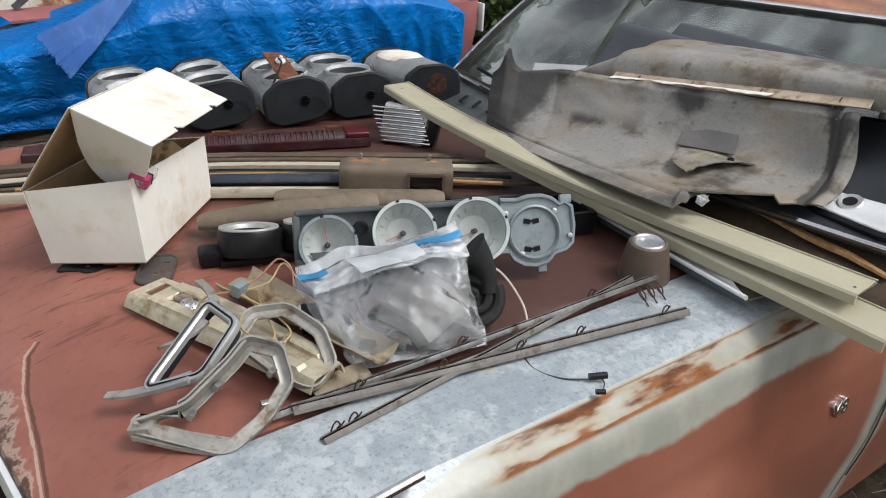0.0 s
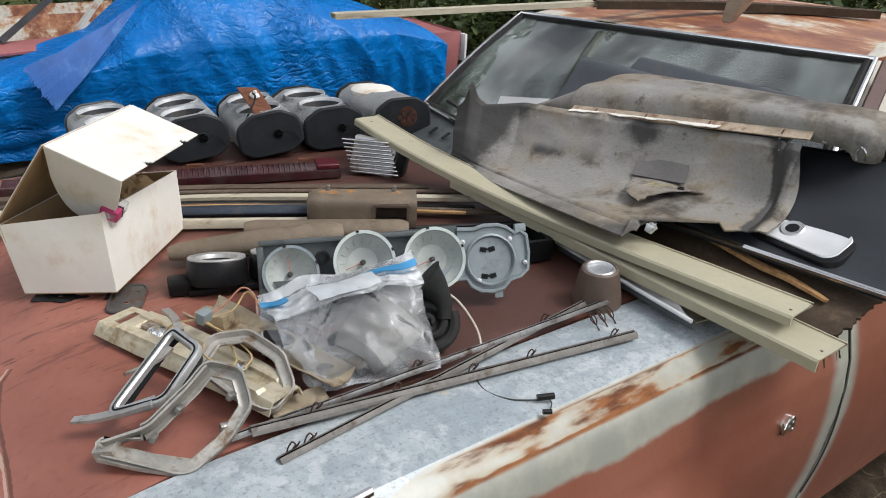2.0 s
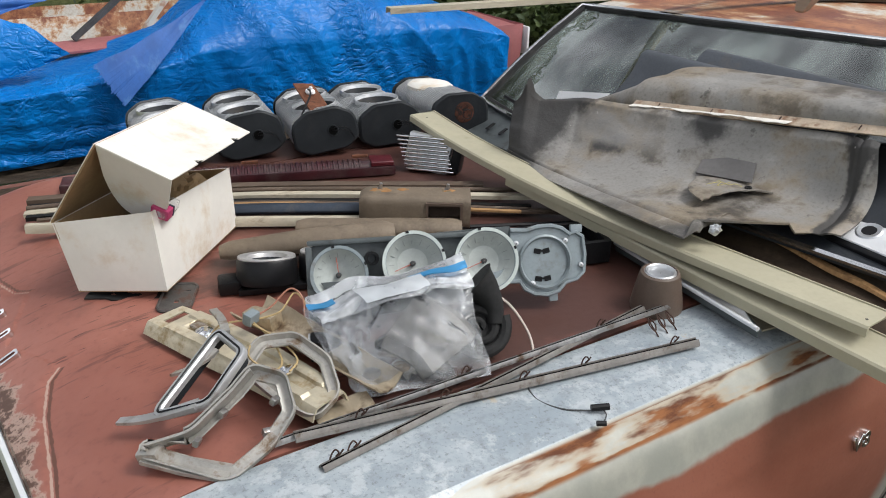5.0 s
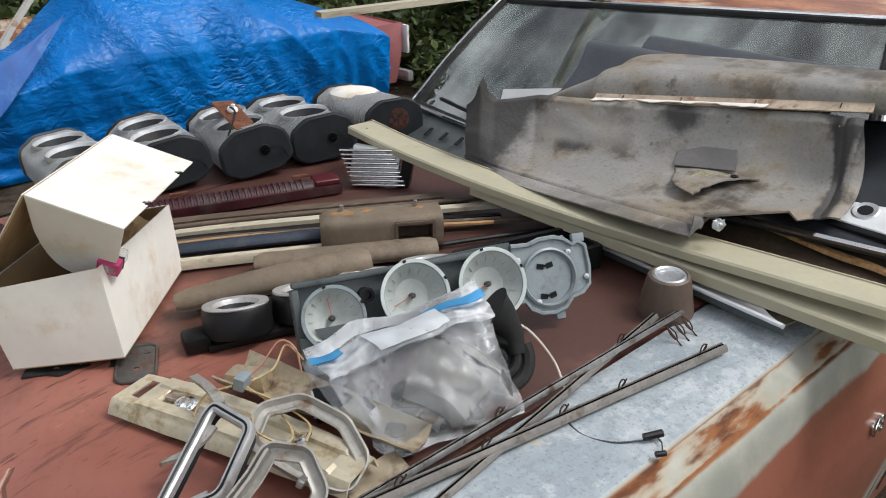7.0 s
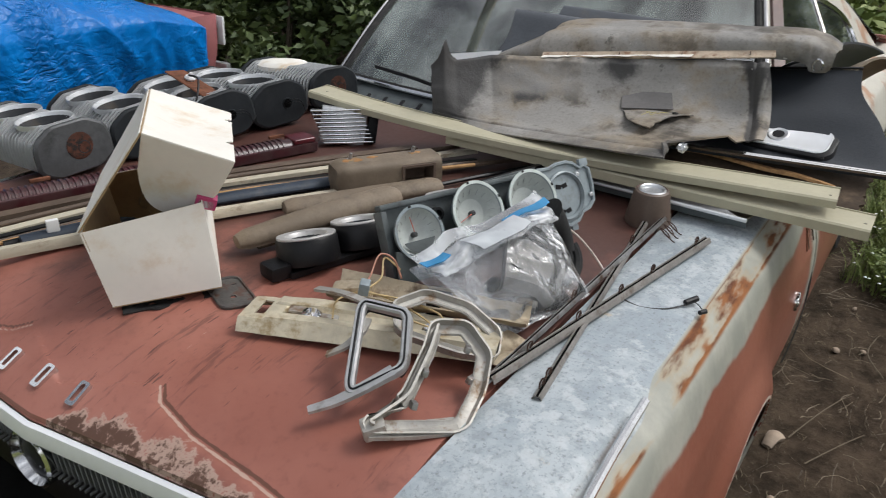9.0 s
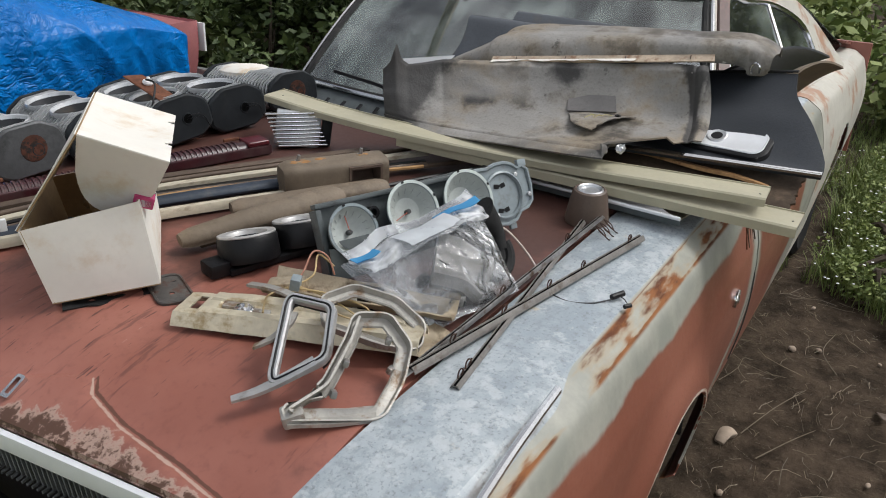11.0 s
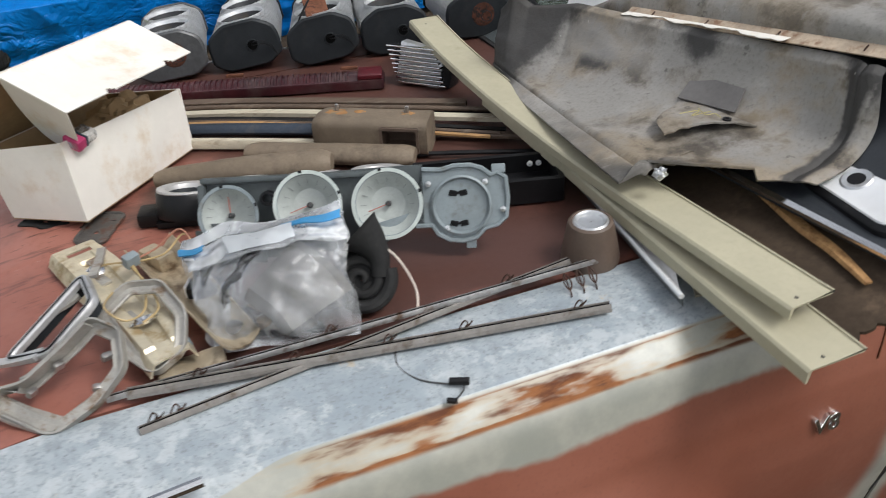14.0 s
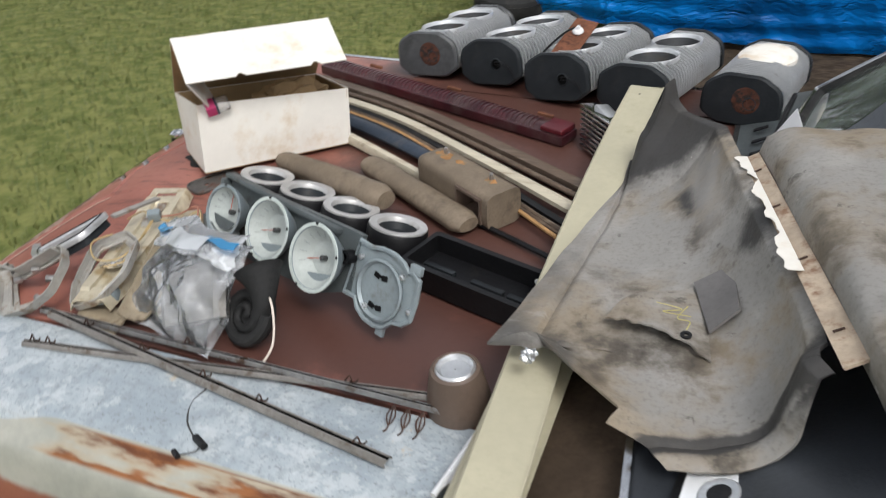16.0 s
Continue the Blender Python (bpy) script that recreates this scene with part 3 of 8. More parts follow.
GROUND = ground_material()
LEAF = leaf_material("bush_leaf", (0.035, 0.06, 0.015), (0.10, 0.14, 0.035))
WEED = leaf_material("weed_leaf", (0.11, 0.165, 0.035), (0.33, 0.38, 0.115))
BLADE = leaf_material("grass_blade", (0.085, 0.118, 0.030), (0.255, 0.262, 0.098))
STRAW = leaf_material("dry_straw", (0.07, 0.052, 0.032), (0.27, 0.215, 0.14))
BARK = plain("bark", (0.07, 0.055, 0.04), 0.9, 0.0, (0.12, 0.1, 0.08), (0.5, 0.7), 8, 60, 0.3, 0.6, gloss=0.2)


# ---- mesh helpers ----
def V(*a):
    return Vector(a)


def lerp_list(points, u):
    """A point on a polyline given as (u, point) pairs."""
    for (u0, a), (u1, b) in zip(points, points[1:]):
        if u <= u1:
            k = (u - u0) / (u1 - u0)
            return Vector(a).lerp(Vector(b), min(1.0, max(0.0, k)))
    return Vector(points[-1][1])


def smooth_list(points, u):
    """As lerp_list, but with rounded corners (Catmull-Rom)."""
    us = [p[0] for p in points]
    ps = [Vector(p[1]) for p in points]
    i = 0
    while i < len(us) - 2 and u > us[i + 1]:
        i += 1
    k = min(1.0, max(0.0, (u - us[i]) / (us[i + 1] - us[i])))
    a, b, c, d = ps[max(i - 1, 0)], ps[i], ps[i + 1], ps[min(i + 2, len(ps) - 1)]
    return 0.5 * ((2 * b) + (c - a) * k + (2 * a - 5 * b + 4 * c - d) * k * k + (3 * b - a - 3 * c + d) * k ** 3)


def add_box(bm, size, m=Matrix(), bevel=0.0, segments=2):
    made = bmesh.ops.create_cube(bm, size=1.0)["verts"]
    bmesh.ops.transform(bm, verts=made, matrix=m @ Matrix.Diagonal((*size, 1)))
    if bevel:
        edges = list({e for v in made for e in v.link_edges})
        bmesh.ops.bevel(bm, geom=edges, offset=bevel, segments=segments, affect='EDGES', profile=0.6)
    return bm


def add_loft(bm, rings, closed=True, caps=True, loop=False):
    """Skins rings of points, each with the same count."""
    rows = [[bm.verts.new(p) for p in ring] for ring in rings]
    pairs = list(zip(rows, rows[1:])) + ([(rows[-1], rows[0])] if loop else [])
    for a, b in pairs:
        count = len(a)
        for i in range(count if closed else count - 1):
            j = (i + 1) % count
            bm.faces.new((a[i], a[j], b[j], b[i]))
    if caps and closed and not loop:
        bm.faces.new(list(reversed(rows[0])))
        bm.faces.new(rows[-1])
    return bm


def add_lathe(bm, profile, m=Matrix(), segments=32, caps=False, sx=1.0, sy=1.0):
    """Turns (radius, z) pairs round z."""
    rings = []
    for r, z in profile:
        rings.append([m @ V(r * sx * math.cos(2 * math.pi * i / segments), r * sy * math.sin(2 * math.pi * i / segments), z) for i in range(segments)])
    return add_loft(bm, rings, True, caps)


def frames_along(points, up=None):
    """Tangent, side and up at each point of a path."""
    points = [Vector(p) for p in points]
    out = []
    side = None
    for i, p in enumerate(points):
        t = (points[min(i + 1, len(points) - 1)] - points[max(i - 1, 0)]).normalized()
        if up is not None:
            s = t.cross(Vector(up))
            s = s.normalized() if s.length > 1e-6 else V(1, 0, 0)
        else:
            base = side if side else (V(0, 0, 1) if abs(t.z) < 0.9 else V(1, 0, 0)).cross(t)
            s = (base - t * base.dot(t)).normalized()
        side = s
        out.append((p, t, s, s.cross(t)))
    return out


def add_sweep(bm, profile, points, up=(0, 0, 1), closed=True, scale=None):
    """Carries a profile of (side, up) pairs along a path."""
    rings = []
    fr = frames_along(points, up)
    for i, (p, t, s, u) in enumerate(fr):
        k = scale(i / (len(fr) - 1)) if scale else 1.0
        rings.append([p + s * a * k + u * b * k for a, b in profile])
    return add_loft(bm, rings, closed, closed)


def add_tube(bm, points, r, segments=8, scale=None, loop=False):
    rings = []
    fr = frames_along(points)
    for i, (p, t, s, u) in enumerate(fr):
        k = r * (scale(i / (len(fr) - 1)) if scale else 1.0)
        rings.append([p + s * k * math.cos(2 * math.pi * j / segments) + u * k * math.sin(2 * math.pi * j / segments) for j in range(segments)])
    return add_loft(bm, rings, True, not loop, loop)


def curve_points(points, count=24):
    n = len(points) - 1
    return [smooth_list([(i / n, p) for i, p in enumerate(points)], k / count) for k in range(count + 1)]


def add_sheet(bm, fn, nu, nv, thick, hole=None):
    """A sheet with thickness over u, v in 0..1; hole(u, v) leaves cells out."""
    top = [[Vector(fn(i / nu, j / nv)) for j in range(nv + 1)] for i in range(nu + 1)]
    low = []
    for i in range(nu + 1):
        row = []
        for j in range(nv + 1):
            du = top[min(i + 1, nu)][j] - top[max(i - 1, 0)][j]
            dv = top[i][min(j + 1, nv)] - top[i][max(j - 1, 0)]
            nrm = du.cross(dv)
            row.append(top[i][j] - (nrm.normalized() if nrm.length > 1e-9 else V(0, 0, 1)) * thick)
        low.append(row)
    keep = [[not (hole and hole((i + 0.5) / nu, (j + 0.5) / nv)) for j in range(nv)] for i in range(nu)]
    tv, lv = {}, {}

    def vert(store, grid, i, j):
        if (i, j) not in store:
            store[i, j] = bm.verts.new(grid[i][j])
        return store[i, j]

    for i in range(nu):
        for j in range(nv):
            if not keep[i][j]:
                continue
            c = ((i, j), (i + 1, j), (i + 1, j + 1), (i, j + 1))
            bm.faces.new([vert(tv, top, *k) for k in c])
            bm.faces.new([vert(lv, low, *k) for k in reversed(c)])
            for k, (di, dj) in enumerate(((0, -1), (1, 0), (0, 1), (-1, 0))):
                a, b = i + di, j + dj
                if a < 0 or b < 0 or a >= nu or b >= nv or not keep[a][b]:
                    p, q = c[k], c[(k + 1) % 4]
                    bm.faces.new((vert(tv, top, *q), vert(tv, top, *p), vert(lv, low, *p), vert(lv, low, *q)))
    return bm


def add_plate(bm, outline, thick, m=Matrix()):
    """A flat plate from an outline in x, y, from z = 0 up to thick."""
    rings = [[m @ V(x, y, z) for x, y in outline] for z in (0.0, thick)]
    return add_loft(bm, rings)


def add_frame(bm, outer, inner, thick, m=Matrix()):
    """A flat ring between two outlines with equal counts."""
    loops = [[m @ V(x, y, z) for x, y in o] for o, z in ((outer, 0), (outer, thick), (inner, thick), (inner, 0))]
    return add_loft(bm, loops, True, False, True)


def round_outline(w, h, r, steps=5):
    pts = []
    for cx, cy, a0 in ((w / 2 - r, h / 2 - r, 0), (-w / 2 + r, h / 2 - r, 90), (-w / 2 + r, -h / 2 + r, 180), (w / 2 - r, -h / 2 + r, 270)):
        for k in range(steps + 1):
            a = radians(a0 + 90 * k / steps)
            pts.append((cx + r * math.cos(a), cy + r * math.sin(a)))
    return pts


def mesh_of(name, bm, material, smooth=True, angle=35):
    bmesh.ops.recalc_face_normals(bm, faces=bm.faces[:])
    limit = radians(angle)
    for fc in bm.faces:
        fc.smooth = smooth
    for e in bm.edges:
        if len(e.link_faces) == 2 and e.calc_face_angle(0.0) > limit:
            e.smooth = False
    data = bpy.data.meshes.new(name)
    bm.to_mesh(data)
    bm.free()
    data.materials.append(material)
    return data


def thing(name, label, category, at=Matrix(), group="", kind=""):
    ob = new(name)
    ob.empty_display_size = 0.05
    ob.matrix_world = at
    return tagged(ob, label, category, group, kind)


def root_of(ob):
    while ob.parent:
        ob = ob.parent
    return ob


def part(name, bm, material, parent, label="", world=True, angle=35):
    """Links a bmesh as one mesh under a thing or a part; world: its vertices are in world metres."""
    if world:
        bmesh.ops.transform(bm, verts=bm.verts[:], matrix=root_of(parent).matrix_basis.inverted())
    ob = new(name, mesh_of(name, bm, material, True, angle))
    ob.parent = parent
    return tagged(ob, label)


def solo(name, bm, material, label, category, at=None, group="", kind="", angle=35):
    """A thing of one mesh, its origin at its base."""
    if at is None:
        lo = V(*(min(v.co[k] for v in bm.verts) for k in range(3)))
        hi = V(*(max(v.co[k] for v in bm.verts) for k in range(3)))
        at = Matrix.Translation(((lo.x + hi.x) / 2, (lo.y + hi.y) / 2, lo.z))
        bmesh.ops.transform(bm, verts=bm.verts[:], matrix=at.inverted())
    ob = new(name, mesh_of(name, bm, material, True, angle))
    ob.matrix_world = at
    return tagged(ob, label, category, group, kind)


B = bmesh.new
rnd = random.Random(7)
MID = 1.5            # the car's centre line

# ---- ground and distance ----
def ground_z(x, y):
    """The yard falls away on the far side of the car."""
    k = max(0.0, y - 2.0)
    fall = 0.14 * (k - 0.8 * (1 - math.exp(-k / 0.8)))
    fall = fall if k < 10 else 0.14 * 9.2 + (k - 10) * 0.02
    bumps = 0.05 * noise.noise(V(x * 0.35, y * 0.35, 1.7)) + 0.018 * noise.noise(V(x * 1.9, y * 1.9, 4.2))
    return -fall + bumps - 0.03


def build_ground():
    bm = B()
    xs = sorted(set([-400, -150, -60, -30, -18] + [-12 + 0.4 * i for i in range(76)] + [22, 30, 60, 150, 400]))
    rows = [[bm.verts.new((x, y, ground_z(x, y))) for y in xs] for x in xs]
    for a, b in zip(rows, rows[1:]):
        for i in range(len(xs) - 1):
            bm.faces.new((a[i], b[i], b[i + 1], a[i + 1]))
    ob = new("ground", mesh_of("ground", bm, GROUND))
    return tagged(ob, "bare trodden dirt turning into rough lawn", "ground", "", "structure")


build_ground()


def blades(name, count, area, height, width, material, label, lean=0.5, flat=0.0):
    """Many single blades in one mesh; area gives a random place."""
    verts, faces = [], []
    for _ in range(count):
        x, y = area()
        a, k = rnd.uniform(0, 6.283), rnd.uniform(0.5, 1.2)
        z = ground_z(x, y)
        h = height * k
        dx, dy = math.cos(a), math.sin(a)
        tilt = rnd.uniform(0.1, lean) * h
        w = width * rnd.uniform(0.6, 1.3) / 2
        i = len(verts)
        if flat:
            verts += [(x - dy * w, y + dx * w, z + 0.006), (x + dy * w, y - dx * w, z + 0.006), (x + dx * h, y + dy * h, z + 0.012 + flat * rnd.random())]
            faces.append((i, i + 1, i + 2))
        else:
            verts += [(x - dy * w, y + dx * w, z - 0.01), (x + dy * w, y - dx * w, z - 0.01),
                      (x + dx * tilt * 0.35 - dy * w * 0.7, y + dy * tilt * 0.35 + dx * w * 0.7, z + h * 0.6),
                      (x + dx * tilt * 0.35 + dy * w * 0.7, y + dy * tilt * 0.35 - dx * w * 0.7, z + h * 0.6),
                      (x + dx * tilt, y + dy * tilt, z + h)]
            faces += [(i, i + 1, i + 3, i + 2), (i + 2, i + 3, i + 4)]
    data = bpy.data.meshes.new(name)
    data.from_pydata(verts, [], faces)
    data.materials.append(material)
    return tagged(new(name, data), label, "grass", "", "stuff")


def near_strip():
    while True:
        x, y = rnd.uniform(1.6, 9.0), rnd.uniform(-2.4, 0.75)
        if noise.noise(V(x * 1.7, y * 1.7, 8.0)) + (0.25 - y) * 0.30 + (x - 3.6) * 0.20 > 0.10 and (x > 2.9 or rnd.random() < 0.10):
            return x, y


def weed_patch():
    while True:
        x, y = rnd.uniform(2.95, 5.6), rnd.uniform(-0.5, 0.62)
        if noise.noise(V(x * 2.1, y * 2.1, 3.0)) + (x - 3.5) * 0.35 > -0.05:
            return x, y


def lawn_area():
    while True:
        x, y = rnd.uniform(-9.0, 0.4), rnd.uniform(1.5, 12.0)
        if not (x > -0.3 and y < 2.5):
            return x, y


blades("grass", 30000, near_strip, 0.085, 0.006, WEED, "patchy green grass on trodden dirt", 1.3)
blades("weeds", 9000, weed_patch, 0.15, 0.005, WEED, "green weeds and grass beside the dirt track", 0.9)
blades("lawn", 45000, lawn_area, 0.055, 0.009, BLADE, "short yellow-green mown lawn", 0.9)
def scatter_straw():
    """Thin dry stems lying criss-cross, each bent in the middle."""
    verts, faces = [], []
    for _ in range(5200):
        x, y = rnd.uniform(0.9, 7.0), rnd.uniform(-2.2, 0.85)
        a, long = rnd.uniform(0, 6.283), rnd.uniform(0.02, 0.09) * (2.6 if rnd.random() < 0.12 else 1.0)
        bend, w = rnd.uniform(-0.7, 0.7), rnd.uniform(0.0005, 0.0012)
        p, i = V(x, y, 0), len(verts)
        for k in range(4):
            d = V(math.cos(a + bend * k), math.sin(a + bend * k), 0)
            side = V(-d.y, d.x, 0) * w
            z = ground_z(p.x, p.y) + 0.006 + 0.016 * rnd.random()
            verts += [(p.x - side.x, p.y - side.y, z), (p.x + side.x, p.y + side.y, z + 0.001)]
            p = p + d * long / 3
        for k in range(3):
            j = i + 2 * k
            faces.append((j, j + 1, j + 3, j + 2))
    data = bpy.data.meshes.new("straw")
    data.from_pydata(verts, [], faces)
    data.materials.append(STRAW)
    return tagged(new("straw", data), "dry straw and stems scattered on dirt", "straw", "", "stuff")


scatter_straw()


def build_bush(name, centre, size, leaves, leaf, material, label, category="bush", trunk=None):
    """Leaves scattered through noisy lobes, with limbs from the base."""
    root = thing(name, label, category, Matrix.Translation((centre[0], centre[1], ground_z(centre[0], centre[1]))))
    base = Vector((centre[0], centre[1], ground_z(centre[0], centre[1])))
    lobes = []
    for _ in range(14):
        a, k = rnd.uniform(0, 6.283), rnd.uniform(0.1, 0.85)
        lobes.append((base + V(size[0] * k * math.cos(a), size[1] * k * math.sin(a), size[2] * rnd.uniform(0.12, 0.95) + centre[2]), rnd.uniform(0.25, 0.5)))
    verts, faces = [], []
    for _ in range(leaves):
        c, r = rnd.choice(lobes)
        d = V(rnd.gauss(0, 1), rnd.gauss(0, 1), rnd.gauss(0, 1)).normalized() * (rnd.random() ** 0.4) * r
        p = c + V(d.x * size[0], d.y * size[1], d.z * size[2] * 0.8)
        u = V(rnd.gauss(0, 1), rnd.gauss(0, 1), rnd.gauss(0, 0.6)).normalized()
        w = u.cross(V(rnd.gauss(0, 1), rnd.gauss(0, 1), rnd.gauss(0, 1))).normalized()
        s = leaf * rnd.uniform(0.6, 1.4)
        i = len(verts)
        verts += [p - u * s, p + w * s * 0.45, p + u * s, p - w * s * 0.45]
        faces.append((i, i + 1, i + 2, i + 3))
    data = bpy.data.meshes.new("crown")
    data.from_pydata([tuple(v - base) for v in verts], [], faces)
    data.materials.append(material)
    crown = new("crown", data)
    crown.parent = root
    bm = B()
    for c, r in lobes[:6]:
        mid = base.lerp(c, 0.5) + V(rnd.uniform(-0.1, 0.1), rnd.uniform(-0.1, 0.1), 0.1)
        add_tube(bm, curve_points([base - V(0, 0, 0.1), mid, c], 6), (trunk or 0.03), 6, lambda k: 1 - 0.75 * k)
    part("trunk", bm, BARK, root)
    return root


# dense bushes past the far cars, weeds beside the track
for i in range(13):
    bx = -3.0 + i * 2.1
    build_bush("bush", (bx + rnd.uniform(-0.5, 0.5), 14.0 + rnd.uniform(-1, 1) - 0.05 * i, 0.2), (1.7, 1.3, 3.0), 2600, 0.10, LEAF, "dense dark green bush behind the parked cars", "bush")
for bx, by, s in ((8.2, 10.4, 0.8), (9.8, 9.6, 1.0), (11.6, 10.6, 1.2), (13.5, 8.6, 1.4), (15.2, 6.5, 1.5)):
    build_bush("bush", (bx, by, 0.1), (1.2 * s, 1.1 * s, 1.7 * s), 2200, 0.08, LEAF, "low dark green bush in rough grass", "bush")
for bx, by, s in ((6.7, 8.4, 0.85), (7.2, 7.4, 0.80), (7.7, 9.4, 0.95), (6.2, 10.0, 0.95), (7.9, 6.3, 0.75), (4.6, 10.4, 1.0), (8.6, 6.2, 0.75), (9.2, 7.6, 0.85), (10.4, 5.4, 0.9), (9.9, 8.8, 0.9), (11.4, 6.8, 1.0), (12.2, 4.6, 1.1)):
    build_bush("bush", (bx, by, 0.0), (1.3 * s, 1.2 * s, 1.6 * s), 2600, 0.07, LEAF, "low dark green bush in rough grass", "bush")
for bx, by, s in ((2.9, -0.75, 0.34), (3.5, -0.55, 0.40), (4.2, -0.7, 0.5), (4.9, -0.35, 0.45), (5.7, -0.15, 0.6), (3.9, -1.2, 0.6), (5.2, -1.1, 0.7), (6.4, -0.6, 0.8)):
    build_bush("weed_clump", (bx, by, 0.0), (0.9 * s, 0.9 * s, 0.55 * s), 1500, 0.035, WEED, "low green weed clump beside the track", "weeds")
for bx, by, s in ((3.50, 0.30, 0.36), (3.95, 0.34, 0.40), (4.35, 0.18, 0.50), (3.25, 0.10, 0.26), (5.0, 0.36, 0.55)):
    clump = build_bush("weed_clump", (bx, by, 0.0), (0.9 * s, 0.8 * s, 0.42 * s), 2600, 0.013, WEED, "low green weeds with tiny white flowers", "weeds")
    bm = B()
    for k in range(26):
        a, q = rnd.uniform(0, 6.283), rnd.random() ** 0.5 * s
        x, y = bx + 0.9 * q * math.cos(a), by + 0.8 * q * math.sin(a)
        add_lathe(bm, [(0.001, 0.003), (0.007, 0.0), (0.001, -0.002)], Matrix.Translation((x, y, ground_z(x, y) + (0.50 * s + 0.02) * (1 - 0.6 * (q / s) ** 2))), 6)
    tagged(part("flowers", bm, PAPER, clump), "tiny white flowers", kind="stuff")
for bx, by, s in ((6.6, 0.3, 0.8), (7.6, 1.3, 1.0), (9.0, 0.2, 1.2), (10.2, 2.0, 1.6), (12.0, 0.6, 1.8), (12.6, 3.6, 1.9)):
    build_bush("weed_clump", (bx, by, 0.05), (0.8 * s, 0.8 * s, 0.85 * s), 2200, 0.06, WEED, "bright green weed clump beside the track", "weeds")
for tx, ty, th in ((-14.0, 4.5, 6.0), (-13.5, 11.0, 6.5), (7.4, 13.0, 5.0), (16.0, 10.0, 6.0), (4.2, 15.2, 11.0), (8.5, 17.0, 12.0), (-2.5, 17.5, 12.0), (1.2, 17.0, 13.5), (6.2, 18.5, 14.5), (11.0, 16.0, 13.0)):
    build_bush("tree", (tx, ty, th * 0.30), (2.4 + 0.08 * th, 2.4, th * 0.55), 5200, 0.13 + 0.008 * th, LEAF, "leafy tree at the edge of the yard", "tree", 0.12)
for tx, ty, th in ((13.0, -4.6, 5.0), (17.5, -4.4, 6.5), (23.0, -4.8, 8.0), (29.0, -4.0, 9.0)):
    build_bush("tree", (tx, ty, 0.2), (3.2, 2.4, th), 4800, 0.15 + 0.008 * th, WEED, "leafy tree reaching down to the grass", "tree", 0.12)


# ---- the car with the parts on it ----
def nose_drop(x):
    """How far the body's top falls towards the grille."""
    return 0.080 * (max(0.0, 0.50 - x) / 0.36) ** 2.47


def hood_z(x, y):
    return 0.938 - nose_drop(x) - 0.006 * ((y - MID) / 0.62) ** 2


def front_x(y):
    return 0.135 + 0.065 * abs(y - MID)


CREASE = [(0.175, 0.60), (0.20, 0.42), (0.215, 0.28), (0.238, 0.19), (0.262, 0.165), (0.31, 0.145), (0.42, 0.13)]


def crease_distance(x, d):
    """Distance to the hood's pressed line, and the side of it, at d from the centre line."""
    best, side = 9.0, 0.0
    p = V(x, d, 0)
    for k, (a, b) in enumerate(zip(CREASE, CREASE[1:])):
        a, b = V(a[0], a[1], 0), V(b[0], b[1], 0)
        ab = b - a
        t = max(0.0, min(1.0, (p - a).dot(ab) / ab.dot(ab)))
        q = (p - (a + ab * t)).length
        if q < best:
            best, side = q, ab.cross(p - a).z
            fade = 1.0 if k < 4 else 0.4
    return best, side, fade


